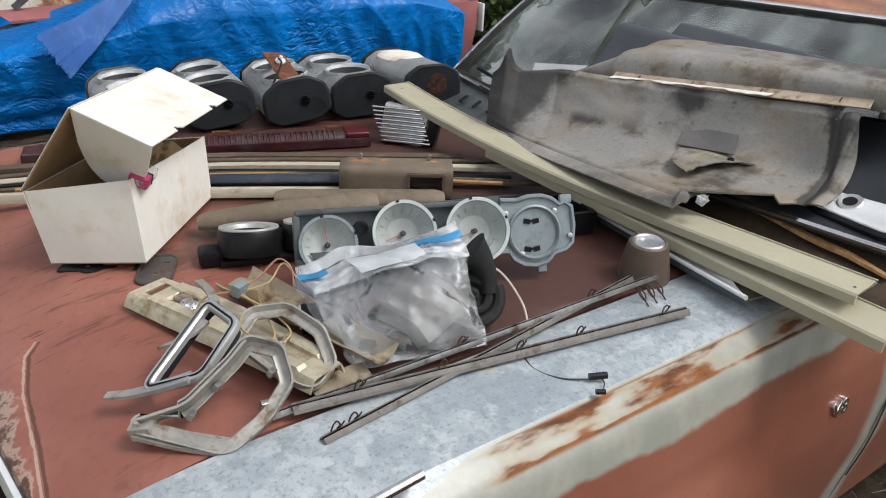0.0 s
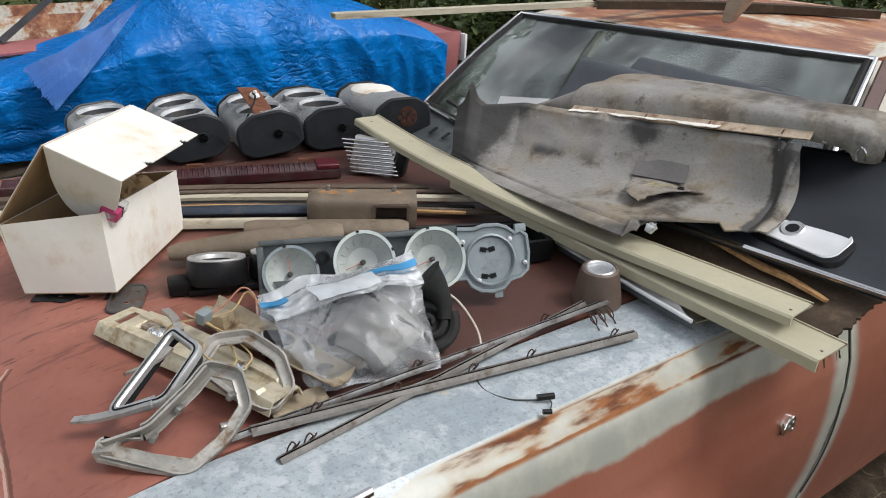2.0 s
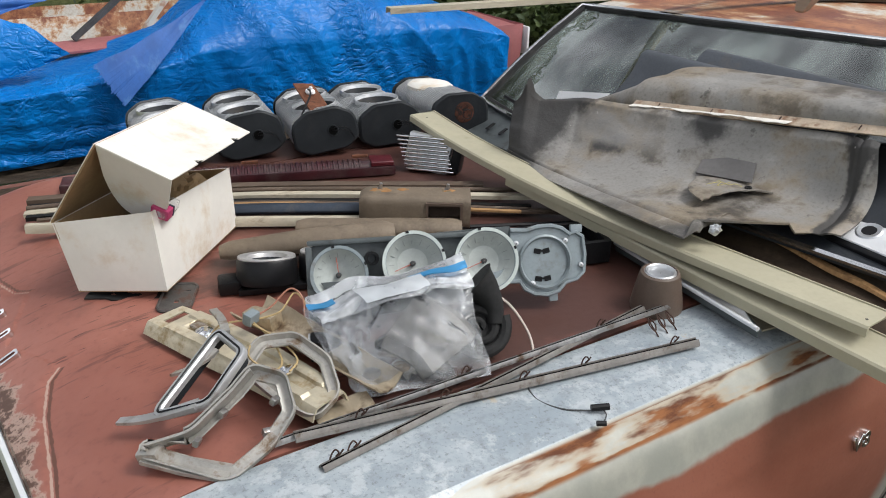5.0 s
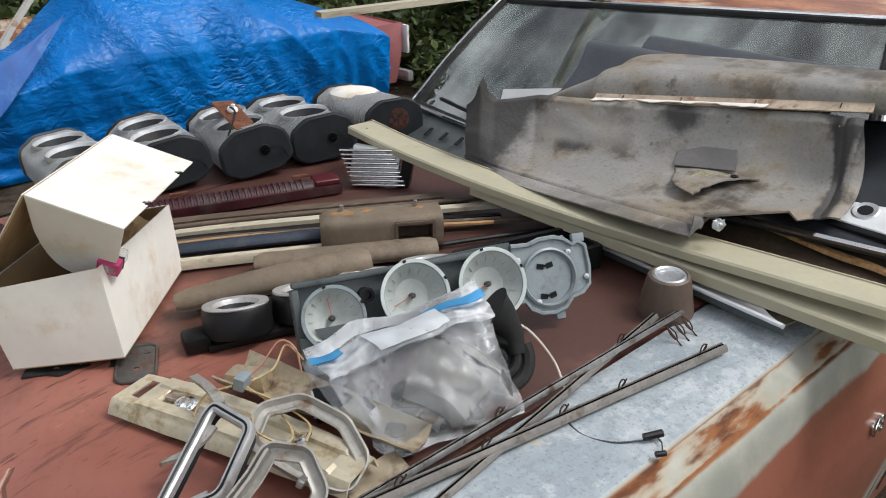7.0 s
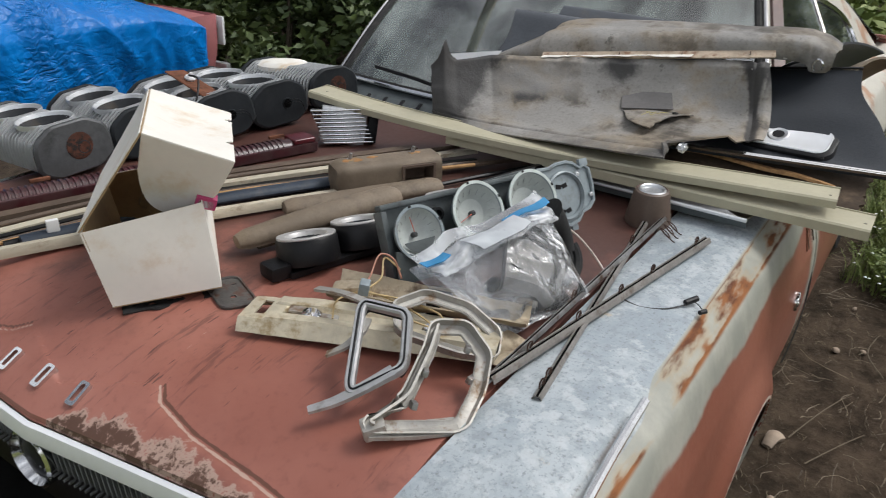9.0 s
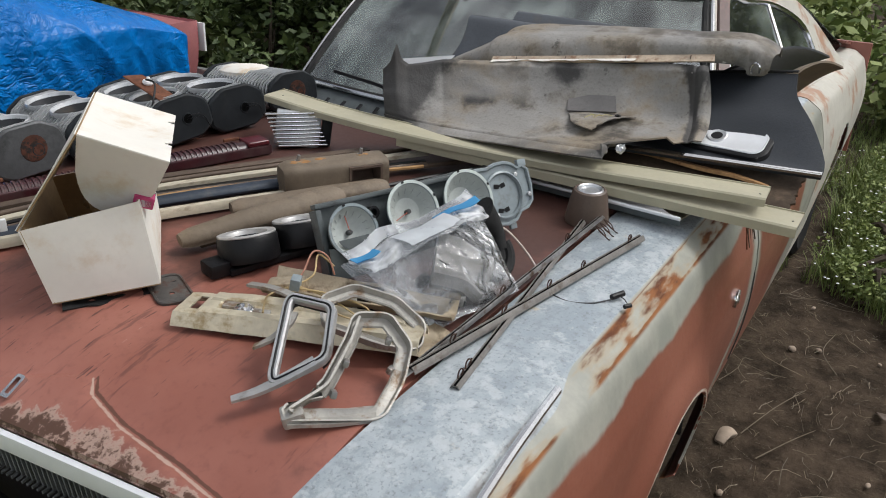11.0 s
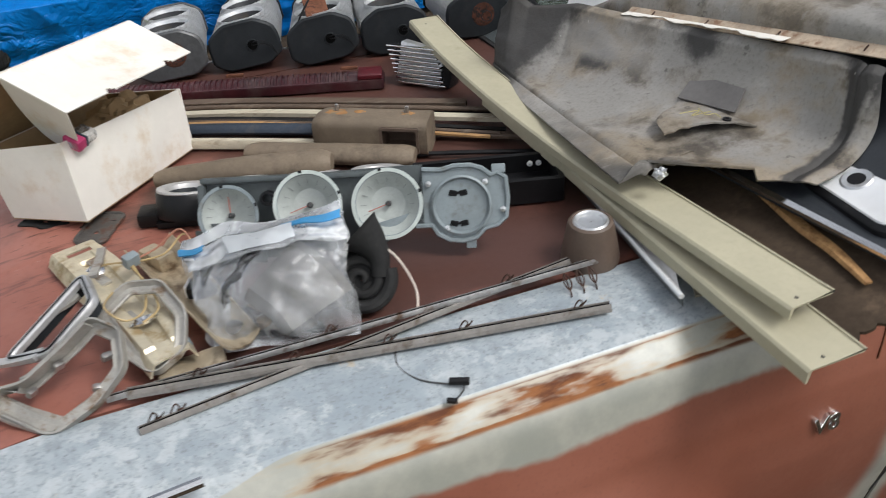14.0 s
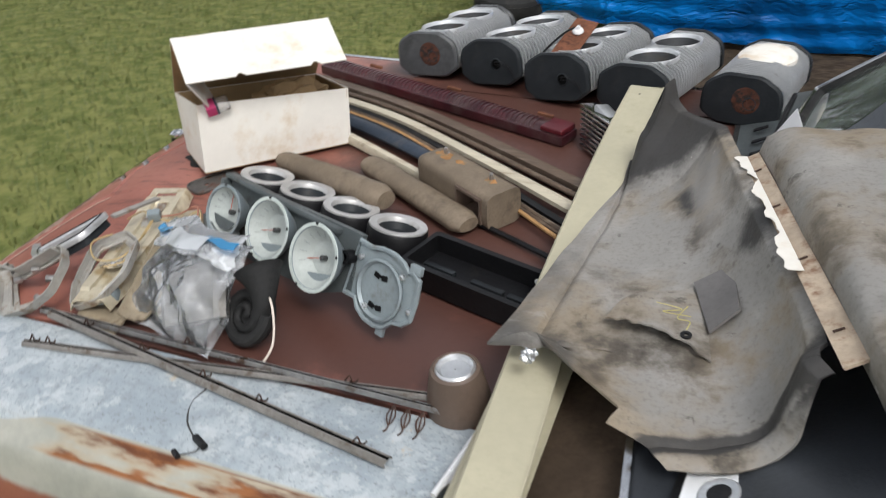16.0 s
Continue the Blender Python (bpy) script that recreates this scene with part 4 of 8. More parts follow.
def build_car():
    car = thing("old_car", "old brick-red two-door car with primer patches and rust", "car", Matrix.Translation((2.3, MID, 0)))

    def hood_at(u, v):
        y = MID - 0.612 + 1.224 * v
        x0 = front_x(y)
        x = x0 + (1.62 - x0) * (u ** 1.45)
        z = hood_z(x, y)
        b, s, fade = crease_distance(x, abs(y - MID))
        z += 0.005 * fade * (1 - math.exp(-(b / 0.012) ** 2)) * (1 if s < 0 else -0.2)
        if u < 0.012:
            z -= 0.008
        return V(x, y, z)

    bm = B()
    add_sheet(bm, hood_at, 200, 230, 0.012)
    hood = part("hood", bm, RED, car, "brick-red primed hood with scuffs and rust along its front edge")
    wear = hood.data.attributes.new("wear", 'FLOAT', 'POINT')
    ridge = hood.data.attributes.new("ridge", 'FLOAT', 'POINT')
    wear, ridge = hood.data.attributes["wear"], hood.data.attributes["ridge"]
    off = car.matrix_basis.translation
    for i, v in enumerate(hood.data.vertices):
        p = v.co + off
        b, s, fade = crease_distance(p.x, abs(p.y - MID))
        sd = b if s > 0 else -b
        # pale rusty edge, and the step's shaded rear side painted brown
        ridge.data[i].value = (1.0 if fade == 1.0 else 0.35) * (math.exp(-((sd + 0.002) / 0.0028) ** 2) - 1.1 * math.exp(-((sd - 0.0045) / 0.0030) ** 2))
        w = 0.0
        d = p.x - front_x(p.y)
        reach = 0.095 * max(0.0, 0.80 + 0.9 * noise.noise(V(p.y * 7, 3.1, 0)) - 2.6 * abs(p.y - 1.28))
        w = max(w, 0.62 * max(0.0, min(1.0, 1.30 - d / reach)) if reach > 0.006 else 0.0)
        wear.data[i].value = w

    # side sections: distance from the centre line, height
    section = [(0.622, 0.930), (0.66, 0.934), (0.72, 0.934), (0.78, 0.930), (0.800, 0.927), (0.808, 0.922), (0.846, 0.896), (0.853, 0.888), (0.860, 0.872),
               (0.872, 0.83), (0.888, 0.77), (0.895, 0.70), (0.894, 0.62), (0.882, 0.50), (0.86, 0.38), (0.835, 0.24)]
    sec_u = [0, .04, .10, .17, .20, .215, .26, .29, .32, .40, .50, .60, .70, .82, .92, 1.0]

    def side_at(x, v, sign):
        q = lerp_list([(a, V(*b, 0)) for a, b in zip(sec_u, section)], v)
        pinch = 0.035 * max(0.0, (0.45 - x) / 0.3) ** 2
        out, down = q.x - pinch, nose_drop(x) * (1 if v < 0.5 else 1 - (v - 0.5) * 1.6)
        # the belt falls and the tail tapers behind the door
        rear = max(0.0, (x - 3.0) / 1.75)
        down += 0.085 * rear * (1 if v < 0.6 else 1 - (v - 0.6) * 1.5)
        out -= 0.03 * rear ** 2
        # rolled flare round the wheel opening
        r = math.hypot(x - AX, q.y - AZ)
        if q.y < 0.82 and q.y > AZ - 0.1:
            out += 0.030 * math.exp(-((r - AR) / 0.062) ** 2)
        return V(x, MID + sign * out, q.y - down)

    AX, AZ, AR = 1.09, 0.358, 0.307

    def panel(name, x0, x1, sign, material, label, v0=0.0, arch=None, nu=110):
        bm = B()

        def at(u, v):
            return side_at(x0 + (x1 - x0) * u, v0 + (1 - v0) * v, sign)

        def in_arch(u, v):
            p = at(u, v)
            return arch is not None and (p.x - arch) ** 2 + (p.z - AZ) ** 2 < AR ** 2 and p.z < 0.8
        add_sheet(bm, at, nu, 64, 0.004, in_arch)
        return part(name, bm, material, car, label, True, 13)

    fender = panel("fender", 0.165, 1.828, -1, FENDER, "fender in blue-grey and pale primer over brick red, rusted along its edge", 0, AX, 150)
    part("fender", panel_bm(side_at, 0.165, 1.828, 1), RED, car, "brick-red far fender")
    panel("door", 1.842, 2.95, -1, FENDER, "door in brick red and pale primer", 0.10, None, 40)
    panel("quarter_panel", 2.962, 4.75, -1, CREAMPAINT, "chalky cream rear quarter with rust patches", 0.10, 3.75, 60)
    part("door", panel_bm(side_at, 1.842, 2.95, 1), RED, car)
    part("quarter_panel", panel_bm(side_at, 2.962, 4.75, 1), RED, car)
    bm = B()
    ring = [V(AX + AR * math.cos(a), MID - 0.893, AZ + AR * math.sin(a)) for a in [radians(-12 + 204 * i / 40) for i in range(41)]]
    ring = [V(p.x, MID - lerp_y(section, p.z) - 0.031, p.z) for p in ring]
    add_sweep(bm, [(-0.004, -0.003), (0.003, -0.003), (0.003, 0.003), (-0.004, 0.003)], ring, (0, 1, 0))
    part("arch_lip", bm, CREAMPAINT, fender, "pale worn wheel arch lip")

    # wheel wells and the dark inside of the engine bay
    bm = B()
    add_sheet(bm, lambda u, v: V(AX + 0.33 * math.cos(math.pi * u), MID - 0.86 + 0.30 * v, AZ + 0.33 * math.sin(math.pi * u)), 20, 2, 0.004)
    part("wheel_well", bm, RUBBER, car)
    for sx, sy in ((AX, -1), (AX, 1), (3.75, -1), (3.75, 1)):
        m = pose(sx, MID + sy * 0.72, 0.30, 90, 0, 0)
        bm = B()
        add_lathe(bm, [(0.19, -0.085), (0.27, -0.10), (0.30, -0.08), (0.315, -0.04), (0.315, 0.04), (0.30, 0.08), (0.27, 0.10), (0.19, 0.085)], m, 48)
        wheel = part("wheel", bm, TYRE, car, "dusty black tyre on a steel rim")
        bm = B()
        add_lathe(bm, [(0.19, -0.085), (0.185, 0.085), (0.165, 0.05), (0.12, 0.03), (0.06, 0.06), (0.0, 0.062)], m, 40)
        part("rim", bm, RUSTY, wheel)

    # front: bright hood strip, grille, lamps, bumper
    ys = [MID - 0.80 + 1.60 * i / 60 for i in range(61)]
    bm = B()
    add_sweep(bm, [(-0.007, -0.020), (0.008, -0.016), (0.009, 0.004), (0.005, 0.009), (-0.003, 0.006), (-0.008, -0.008)],
              [V(front_x(y) - 0.007, y, hood_z(front_x(y), y) - 0.014) for y in ys])
    part("hood_trim", bm, BRIGHT, car, "bright hood edge trim")
    bm = B()
    add_sheet(bm, lambda u, v: V(front_x(MID - 0.78 + 1.56 * u) + 0.05 + 0.03 * v, MID - 0.78 + 1.56 * u, 0.838 - 0.28 * v), 30, 3, 0.01)
    grille = part("grille", bm, BLACK, car, "black grille with fine upright bars")
    bar = B()
    add_box(bar, (0.010, 0.0026, 0.11), pose(0, 0, -0.050, 0, -6, 0), 0.0008, 1)
    add_box(bar, (0.012, 0.0030, 0.006), pose(-0.004, 0, -0.104, 0, -6, 0), 0.0008, 1)
    bar_mesh = mesh_of("slat", bar, SLATGREY)
    for i in range(124):
        y = MID - 0.77 + 1.54 * i / 123
        ob = new("slat", bar_mesh)
        ob.parent = grille
        ob.location = V(front_x(y) + 0.024, y, 0.836) - car.matrix_basis.translation
    for y in (MID - 0.36, MID + 0.05, MID + 0.46):
        m = pose(front_x(y) + 0.010, y, 0.742, 0, -90, 0)
        bm = B()
        add_lathe(bm, [(0.046, -0.05), (0.053, -0.02), (0.055, 0.0), (0.049, 0.004), (0.043, -0.012)], m, 40)
        lamp = part("headlamp", bm, CHROME, car, "round lamp with a bright rim")
        bm = B()
        add_lathe(bm, [(0.044, -0.014), (0.034, -0.008), (0.02, -0.004), (0.001, -0.003)], m, 32)
        part("lens", bm, BLACK, lamp)
    bm = B()
    add_sweep(bm, [(-0.02, -0.075), (0.03, -0.085), (0.055, -0.03), (0.055, 0.05), (0.02, 0.085), (-0.02, 0.08)],
              [V(front_x(y) - 0.075 + 0.10 * (abs(y - MID) / 0.85) ** 4, y, 0.575) for y in [MID - 0.86 + 1.72 * i / 40 for i in range(41)]])
    part("bumper", bm, CHROME, car, "dull chrome front bumper")
    # bare emblem pieces on the hood, drawn as plain bars
    for k in range(5):
        y = 1.444 + 0.088 * k
        bm = B()
        m = pose(0.192, y, hood_z(0.192, y) + 0.0010, 0, -27, rnd.uniform(-4, 4))
        o = round_outline(0.044, 0.020, 0.005)
        i = [(a * 0.72 + 0.001, b * 0.45) for a, b in o]
        add_frame(bm, o, i, 0.011, m)
        part("emblem", bm, CHROME, car, "small bright emblem piece")

    # hood catch pin standing at the front edge
    bm = B()
    add_lathe(bm, [(0.022, -0.03), (0.020, 0.012), (0.021, 0.014), (0.015, 0.020)], Matrix.Translation((0.150, 1.735, 0.858)), 20, True)
    pin = part("catch_pin", bm, BLACK, car, "black catch pin")
    bm = B()
    add_lathe(bm, [(0.018, 0.014), (0.022, 0.018), (0.021, 0.026), (0.013, 0.031), (0.001, 0.032)], Matrix.Translation((0.150, 1.735, 0.858)), 20)
    part("cap", bm, CHROME, pin, "bright rounded cap")

    # cowl, windshield, roof, pillars, side window
    def glass_at(u, v):
        d = (v - 0.5) * 2
        wide = 0.030 * max(0.0, -d) ** 2
        low = V(1.705 + 0.085 * d * d, MID + 0.70 * d - wide, 0.995)
        high = V(2.228 - 0.071 * d + 0.059 * d * d, MID + 0.099 + 0.602 * d - wide, 1.313 - 0.027 * d - 0.008 * d * d)
        bulge = 0.012 * math.sin(math.pi * u)
        return low.lerp(high, u) + V(-0.5 * bulge, 0, bulge)
    bm = B()
    add_sheet(bm, glass_at, 14, 30, 0.004)
    screen = part("windshield", bm, GLASS, car, "dusty windshield reflecting trees")
    screen.visible_shadow = False
    rim = [glass_at(0, i / 30) for i in range(31)] + [glass_at(i / 14, 1) for i in range(1, 15)] + [glass_at(1, 1 - i / 30) for i in range(1, 31)] + [glass_at(1 - i / 14, 0) for i in range(1, 14)]
    bm = B()
    add_tube(bm, [p + V(-0.004, 0, 0.006) for p in rim], 0.0075, 8, None, True)
    part("windshield_trim", bm, CHROME, car, "bright windshield surround")
    bm = B()
    add_tube(bm, [p.lerp(glass_at(0.5, 0.5), 0.028) for p in rim], 0.0125, 8, None, True)
    part("windshield_gasket", bm, RUBBER, car, "black rubber windshield gasket")
    bm = B()
    add_sheet(bm, lambda u, v: V(1.622 + u * (0.095 + 0.09 * (2 * v - 1) ** 2), MID - 0.74 + 1.48 * v, 0.945 + 0.05 * u - 0.006 * (2 * v - 1) ** 2), 4, 30, 0.01)
    cowl = part("cowl", bm, FRAMEGREY, car, "dark grey cowl")
    for i in range(16):
        bm = B()
        add_box(bm, (0.035, 0.012, 0.004), pose(1.67, MID - 0.5 + i * 0.066, 0.973, 0, -26, 0), 0.001, 1)
        part("slot", bm, BLACK, cowl)
    bm = B()
    add_tube(bm, [V(1.70, 1.60, 1.015), V(1.705, 1.82, 1.05), V(1.73, 2.0, 1.06)], 0.006, 6)
    part("wiper", bm, BLACK, car, "black wiper arm")
    bm = B()

    def roof_at(u, v):
        d = (v - 0.5) * 2
        x = 2.238 + (0.06 * d * d - 0.071 * d) * (1 - u) + u * 1.53
        return V(x, MID + (0.602 + 0.03 * math.sin(math.pi * u)) * d + 0.099 * (1 - 0.6 * u), 1.313 - 0.012 * d * d - 0.027 * d * (1 - u) + 0.045 * math.sin(math.pi * min(1, u * 1.15)) - 0.14 * max(0, u - 0.6) ** 1.5 - 0.085 * u * max(0.0, -d))
    add_sheet(bm, roof_at, 24, 24, 0.012)
    part("roof", bm, ROOF, car, "roof with orange rust and remnants of white paint")
    bm = B()
    add_sheet(bm, lambda u, v: V(3.77 + 0.75 * u, MID + (0.60 + 0.12 * u) * (2 * v - 1), 1.20 - 0.27 * u - 0.03 * (2 * v - 1) ** 2), 8, 12, 0.006)
    part("rear_window", bm, GLASS, car)
    bm = B()
    add_sheet(bm, lambda u, v: V(4.5 + 0.28 * u, MID + 0.74 * (2 * v - 1), 0.925 - 0.05 * u), 6, 12, 0.01)
    part("trunk_lid", bm, RED, car)
    bm = B()
    add_box(bm, (0.03, 1.70, 0.62), pose(4.76, MID, 0.58), 0.01)
    part("tail_panel", bm, RED, car)
    outer = [(1.80, 0.93), (2.42, 1.330), (2.90, 1.322), (3.45, 1.255), (3.80, 1.12), (4.05, 0.88)]
    inner = [(2.02, 0.955), (2.54, 1.285), (2.84, 1.273), (3.22, 1.222), (3.53, 1.11), (3.49, 0.955)]

    def dense(o):
        return [tuple(smooth_list([(i / 5, V(a, b, 0)) for i, (a, b) in enumerate(o)], k / 30)[:2]) for k in range(31)]
    for sign, mat in ((-1, CREAMPAINT), (1, RED)):
        def lean(x, z, s=sign):
            return V(x, MID + s * (0.765 - (z - 0.93) * (0.65 if s < 0 else 0.16)), z if s < 0 else 0.93 + (z - 0.93) * 0.87)
        bm = B()
        o, i = [lean(*p) for p in dense(outer)], [lean(*p) for p in dense(inner)]
        shift = V(0, -sign * 0.03, 0)
        add_loft(bm, [o, i, [p + shift for p in i], [p + shift for p in o]], True, False, True)
        side = part("side_frame", bm, mat, car, "window pillar and sail panel in chalky paint")
        bm = B()
        add_tube(bm, [p + V(0, sign * 0.004, 0) for p in i], 0.009, 6, None, True)
        part("window_trim", bm, CHROME, side, "bright window trim")
        bm = B()
        add_loft(bm, [i, [p + shift * 0.15 for p in i]])
        pane = part("side_glass", bm, GLASS, side, "dusty side glass")
        pane.visible_shadow = False
        bm = B()
        add_tube(bm, [lean(2.94, 0.95), lean(3.10, 1.236)], 0.008, 6)
        part("divider", bm, CHROME, side)
    # red-brown pillar face between the windshield and the side window
    bm = B()
    add_sweep(bm, [(-0.020, -0.006), (0.020, -0.006), (0.016, 0.006), (-0.016, 0.006)], [glass_at(i / 10, 0) + V(0.012, -0.032, 0.002) for i in range(11)], (-0.5, -0.4, 0.75))
    part("pillar_face", bm, RED, car, "worn red-brown windshield pillar")
    # inside
    bm = B()
    add_box(bm, (1.9, 1.40, 0.02), pose(2.75, MID, 0.32))
    part("floor_pan", bm, INTERIOR, car)
    bm = B()
    add_box(bm, (0.30, 1.38, 0.22), pose(1.95, MID, 0.86, 0, 8, 0), 0.04)
    part("dashboard", bm, INTERIOR, car)
    for x in (2.75, 3.45):
        bm = B()
        add_box(bm, (0.55, 1.25, 0.22), pose(x, MID, 0.48), 0.06)
        add_box(bm, (0.18, 1.25, 0.52), pose(x + 0.28, MID, 0.76, 0, 14, 0), 0.06)
        part("bench_seat", bm, SEATGREY, car)
    bm = B()
    hub = pose(2.34, MID - 0.36, 0.95, 0, -62, 0)
    add_tube(bm, [hub @ V(0.19 * math.cos(a), 0.19 * math.sin(a), 0) for a in [2 * math.pi * i / 32 for i in range(32)]], 0.012, 8, None, True)
    add_tube(bm, [hub @ V(-0.18, 0, 0), hub @ V(0, 0, -0.03), hub @ V(0.18, 0, 0)], 0.012, 6)
    add_tube(bm, [hub @ V(0, 0, -0.03), hub @ V(0, 0, -0.4)], 0.02, 8)
    part("steering_wheel", bm, BLACK, car)
    # engine bay underside so that gaps stay dark
    bm = B()
    add_box(bm, (1.40, 1.5, 0.02), pose(0.92, MID, 0.36))
    part("splash_pan", bm, RUBBER, car)
    bm = B()
    add_box(bm, (0.02, 1.5, 0.62), pose(1.62, MID, 0.63))
    part("firewall", bm, RUBBER, car)
    # badge on the fender, read V8
    text = bpy.data.curves.new("badge", 'FONT')
    text.body, text.size, text.extrude, text.bevel_depth, text.align_x, text.align_y = "V8", 0.052, 0.005, 0.0012, 'CENTER', 'CENTER'
    badge = new("badge", text)
    badge.data.materials.append(CHROME)
    badge.matrix_basis = Matrix.Translation(-car.matrix_basis.translation) @ pose(1.593, 0.600, 0.695, 88, 0, 0)
    badge.parent = car
    tagged(badge, "small bright V8 badge")
    # far bright side moulding
    bm = B()
    add_sweep(bm, [(-0.008, -0.004), (0.008, -0.004), (0.008, 0.005), (-0.008, 0.005)], [V(0.25 + i * 0.08, MID + 0.825, 0.917) for i in range(20)])
    part("edge_trim", bm, CHROME, car, "bright fender edge trim")
    return car


def lerp_y(section, z):
    """The side's distance from the centre line at a height."""
    for (d0, z0), (d1, z1) in zip(section, section[1:]):
        if z0 >= z >= z1 and z < 0.9:
            return d0 + (d1 - d0) * (z0 - z) / max(1e-6, z0 - z1)
    return section[-1][0]


def panel_bm(side_at, x0, x1, sign):
    bm = B()
    add_sheet(bm, lambda u, v: side_at(x0 + (x1 - x0) * u, v, sign), 40, 40, 0.004)
    return bm


build_car()

# ---- things on the hood ----
def quad(a, b, c, d):
    """A bilinear patch a-b-c-d, u from a to b, v from a to d."""
    a, b, c, d = map(Vector, (a, b, c, d))
    return lambda u, v: (a * (1 - u) + b * u) * (1 - v) + (d * (1 - u) + c * u) * v


def bowed(fn, amount):
    """The same patch with a slight belly along its normal."""
    n = (fn(1, 0) - fn(0, 0)).cross(fn(0, 1) - fn(0, 0)).normalized()
    return lambda u, v: fn(u, v) + n * amount * math.sin(math.pi * u) * math.sin(math.pi * v)


def build_carton():
    """An open mailing carton whose lid leans forward."""
    nl, nb, nr = V(.340, 1.543, .944), V(.482, 1.424, .960), V(.722, 1.698, .944)
    fl = nl + nr - nb
    tl, tb, tr = V(.318, 1.571, 1.086), V(.477, 1.449, 1.120), V(.722, 1.714, 1.084)
    tf = tl + tr - tb + V(0, 0, .01)
    a, b, c, d = V(.406, 1.495, 1.250), V(.656, 1.772, 1.230), V(.758, 1.658, 1.177), V(.508, 1.395, 1.194)
    box = thing("cardboard_box", "worn white cardboard box with open lid and stained sides", "box", Matrix.Translation((nl + nr) / 2))
    for p, q, r, s in ((nl, nb, tb, tl), (nb, nr, tr, tb), (nr, fl, tf, tr), (fl, nl, tl, tf)):
        bm = B()
        add_sheet(bm, bowed(quad(p, q, r, s), 0.004), 10, 8, 0.002)
        wall = part("side", bm, CARD, box)
        n = (q - p).cross(s - p).normalized()
        bm = B()
        shift = -n * 0.0035
        add_sheet(bm, bowed(quad(p + shift, q + shift, r + shift * 1 - V(0, 0, .001), s + shift - V(0, 0, .001)), 0.004), 10, 8, 0.001)
        part("lining", bm, KRAFT, wall, "brown raw card inside")
    bm = B()
    add_sheet(bm, quad(nl + V(0, 0, .002), nb + V(0, 0, .002), nr + V(0, 0, .002), fl + V(0, 0, .002)), 2, 2, 0.002)
    part("bottom", bm, KRAFT, box)
    bm = B()
    add_sheet(bm, bowed(quad(tl, tf, b, a), 0.006), 12, 10, 0.0025)
    lid = part("lid", bm, KRAFT, box, "lid showing brown raw card")

    bm = B()
    out = (tf - tl).cross(a - tl).normalized() * -0.0032
    add_sheet(bm, bowed(quad(tl + out, tf + out, b + out, a + out), 0.006), 12, 10, 0.0016)
    part("lid_face", bm, CARD, lid, "white outside of the lid")

    def notch(u, v):
        return any(((u - k) * 0.37) ** 2 + ((v - 1.02) * 0.14) ** 2 < 0.013 ** 2 for k in (0.33, 0.80))
    bm = B()
    add_sheet(bm, bowed(quad(a, b, c, d), 0.010), 70, 26, 0.0025, notch)
    part("tuck_flap", bm, CARD, lid, "white tuck flap with two thumb notches")
    # round-ended dust flap
    ad, drop = d - a, V(0.012, 0.085, -0.140)
    bm = B()
    rings = []
    for i in range(19):
        k = i / 18
        depth = (1 - abs(2 * k - 1) ** 2.6) ** 0.55 * 0.97 + 0.03
        top = a + ad * k
        rings.append((top, top + drop * depth))
    n = ad.cross(drop).normalized() * 0.0025
    add_loft(bm, [[p, q, q + n, p + n] for p, q in rings])
    part("dust_flap", bm, CARD, lid, "round-ended white side flap")
    # crumpled packing and a printed packet inside
    bm = B()
    bmesh.ops.create_icosphere(bm, subdivisions=4, radius=1.0)
    for v in bm.verts:
        k = 1 + 0.35 * noise.noise(v.co * 2.3) + 0.16 * noise.noise(v.co * 6.0)
        v.co = V(v.co.x * 0.090 * k, v.co.y * 0.048 * k, v.co.z * 0.045 * k)
    bmesh.ops.transform(bm, verts=bm.verts[:], matrix=pose(.585, 1.665, 1.060, 0, 0, 47))
    solo("packing_paper", bm, KRAFT, "crumpled brown packing paper inside the cardboard box", "paper", None, "", "", 20)
    packet = thing("packet", "clear packet with pink printed label in the box corner", "packet", pose(.512, 1.478, 1.112, 18, -8, 46))
    bm = B()
    add_box(bm, (0.055, 0.035, 0.022), Matrix(), 0.006)
    part("wrap", bm, BAGFILM, packet, "", False)
    bm = B()
    add_box(bm, (0.022, 0.036, 0.0225), pose(-0.016, 0, 0.001), 0.002)
    part("label", bm, PINK, packet, "pink printed label", False)
    bm = B()
    add_box(bm, (0.004, 0.037, 0.0228), pose(-0.002, 0, 0.001), 0.001)
    part("stripe", bm, NAVY, packet, "", False)


build_carton()


def build_bracket():
    m = pose(.500, 1.424, .9385, 0, 0, -27)
    o = round_outline(0.066, 0.118, 0.020)
    base = B()
    add_frame(base, o, [(a * 0.14, b * 0.085 - 0.018) for a, b in o], 0.004, m)
    bracket = solo("bracket", base, SOILED, "dark steel bracket plate with a hole under the box", "bracket")
    bm = B()
    add_tube(bm, [m @ V(a * 0.97, b * 0.97, 0.005) for a, b in o], 0.003, 6, None, True)
    part("rim", bm, SOILED, bracket)


build_bracket()
bm = B()
add_sheet(bm, lambda u, v: V(.352, 1.530, .9365).lerp(V(.520, 1.418, .9405), u) + V(.030, .050, 0) * v + V(-.016, -.012, 0) * (0.5 + noise.noise(V(u * 5, 2, 0))) * (1 - v) + V(0, 0, .004 * noise.noise(V(u * 6, v * 3, 4))), 24, 6, 0.003)
solo("rubber_flap", bm, RUBBER, "thin black rubber flap under the box", "rubber flap", None, "", "", 50)


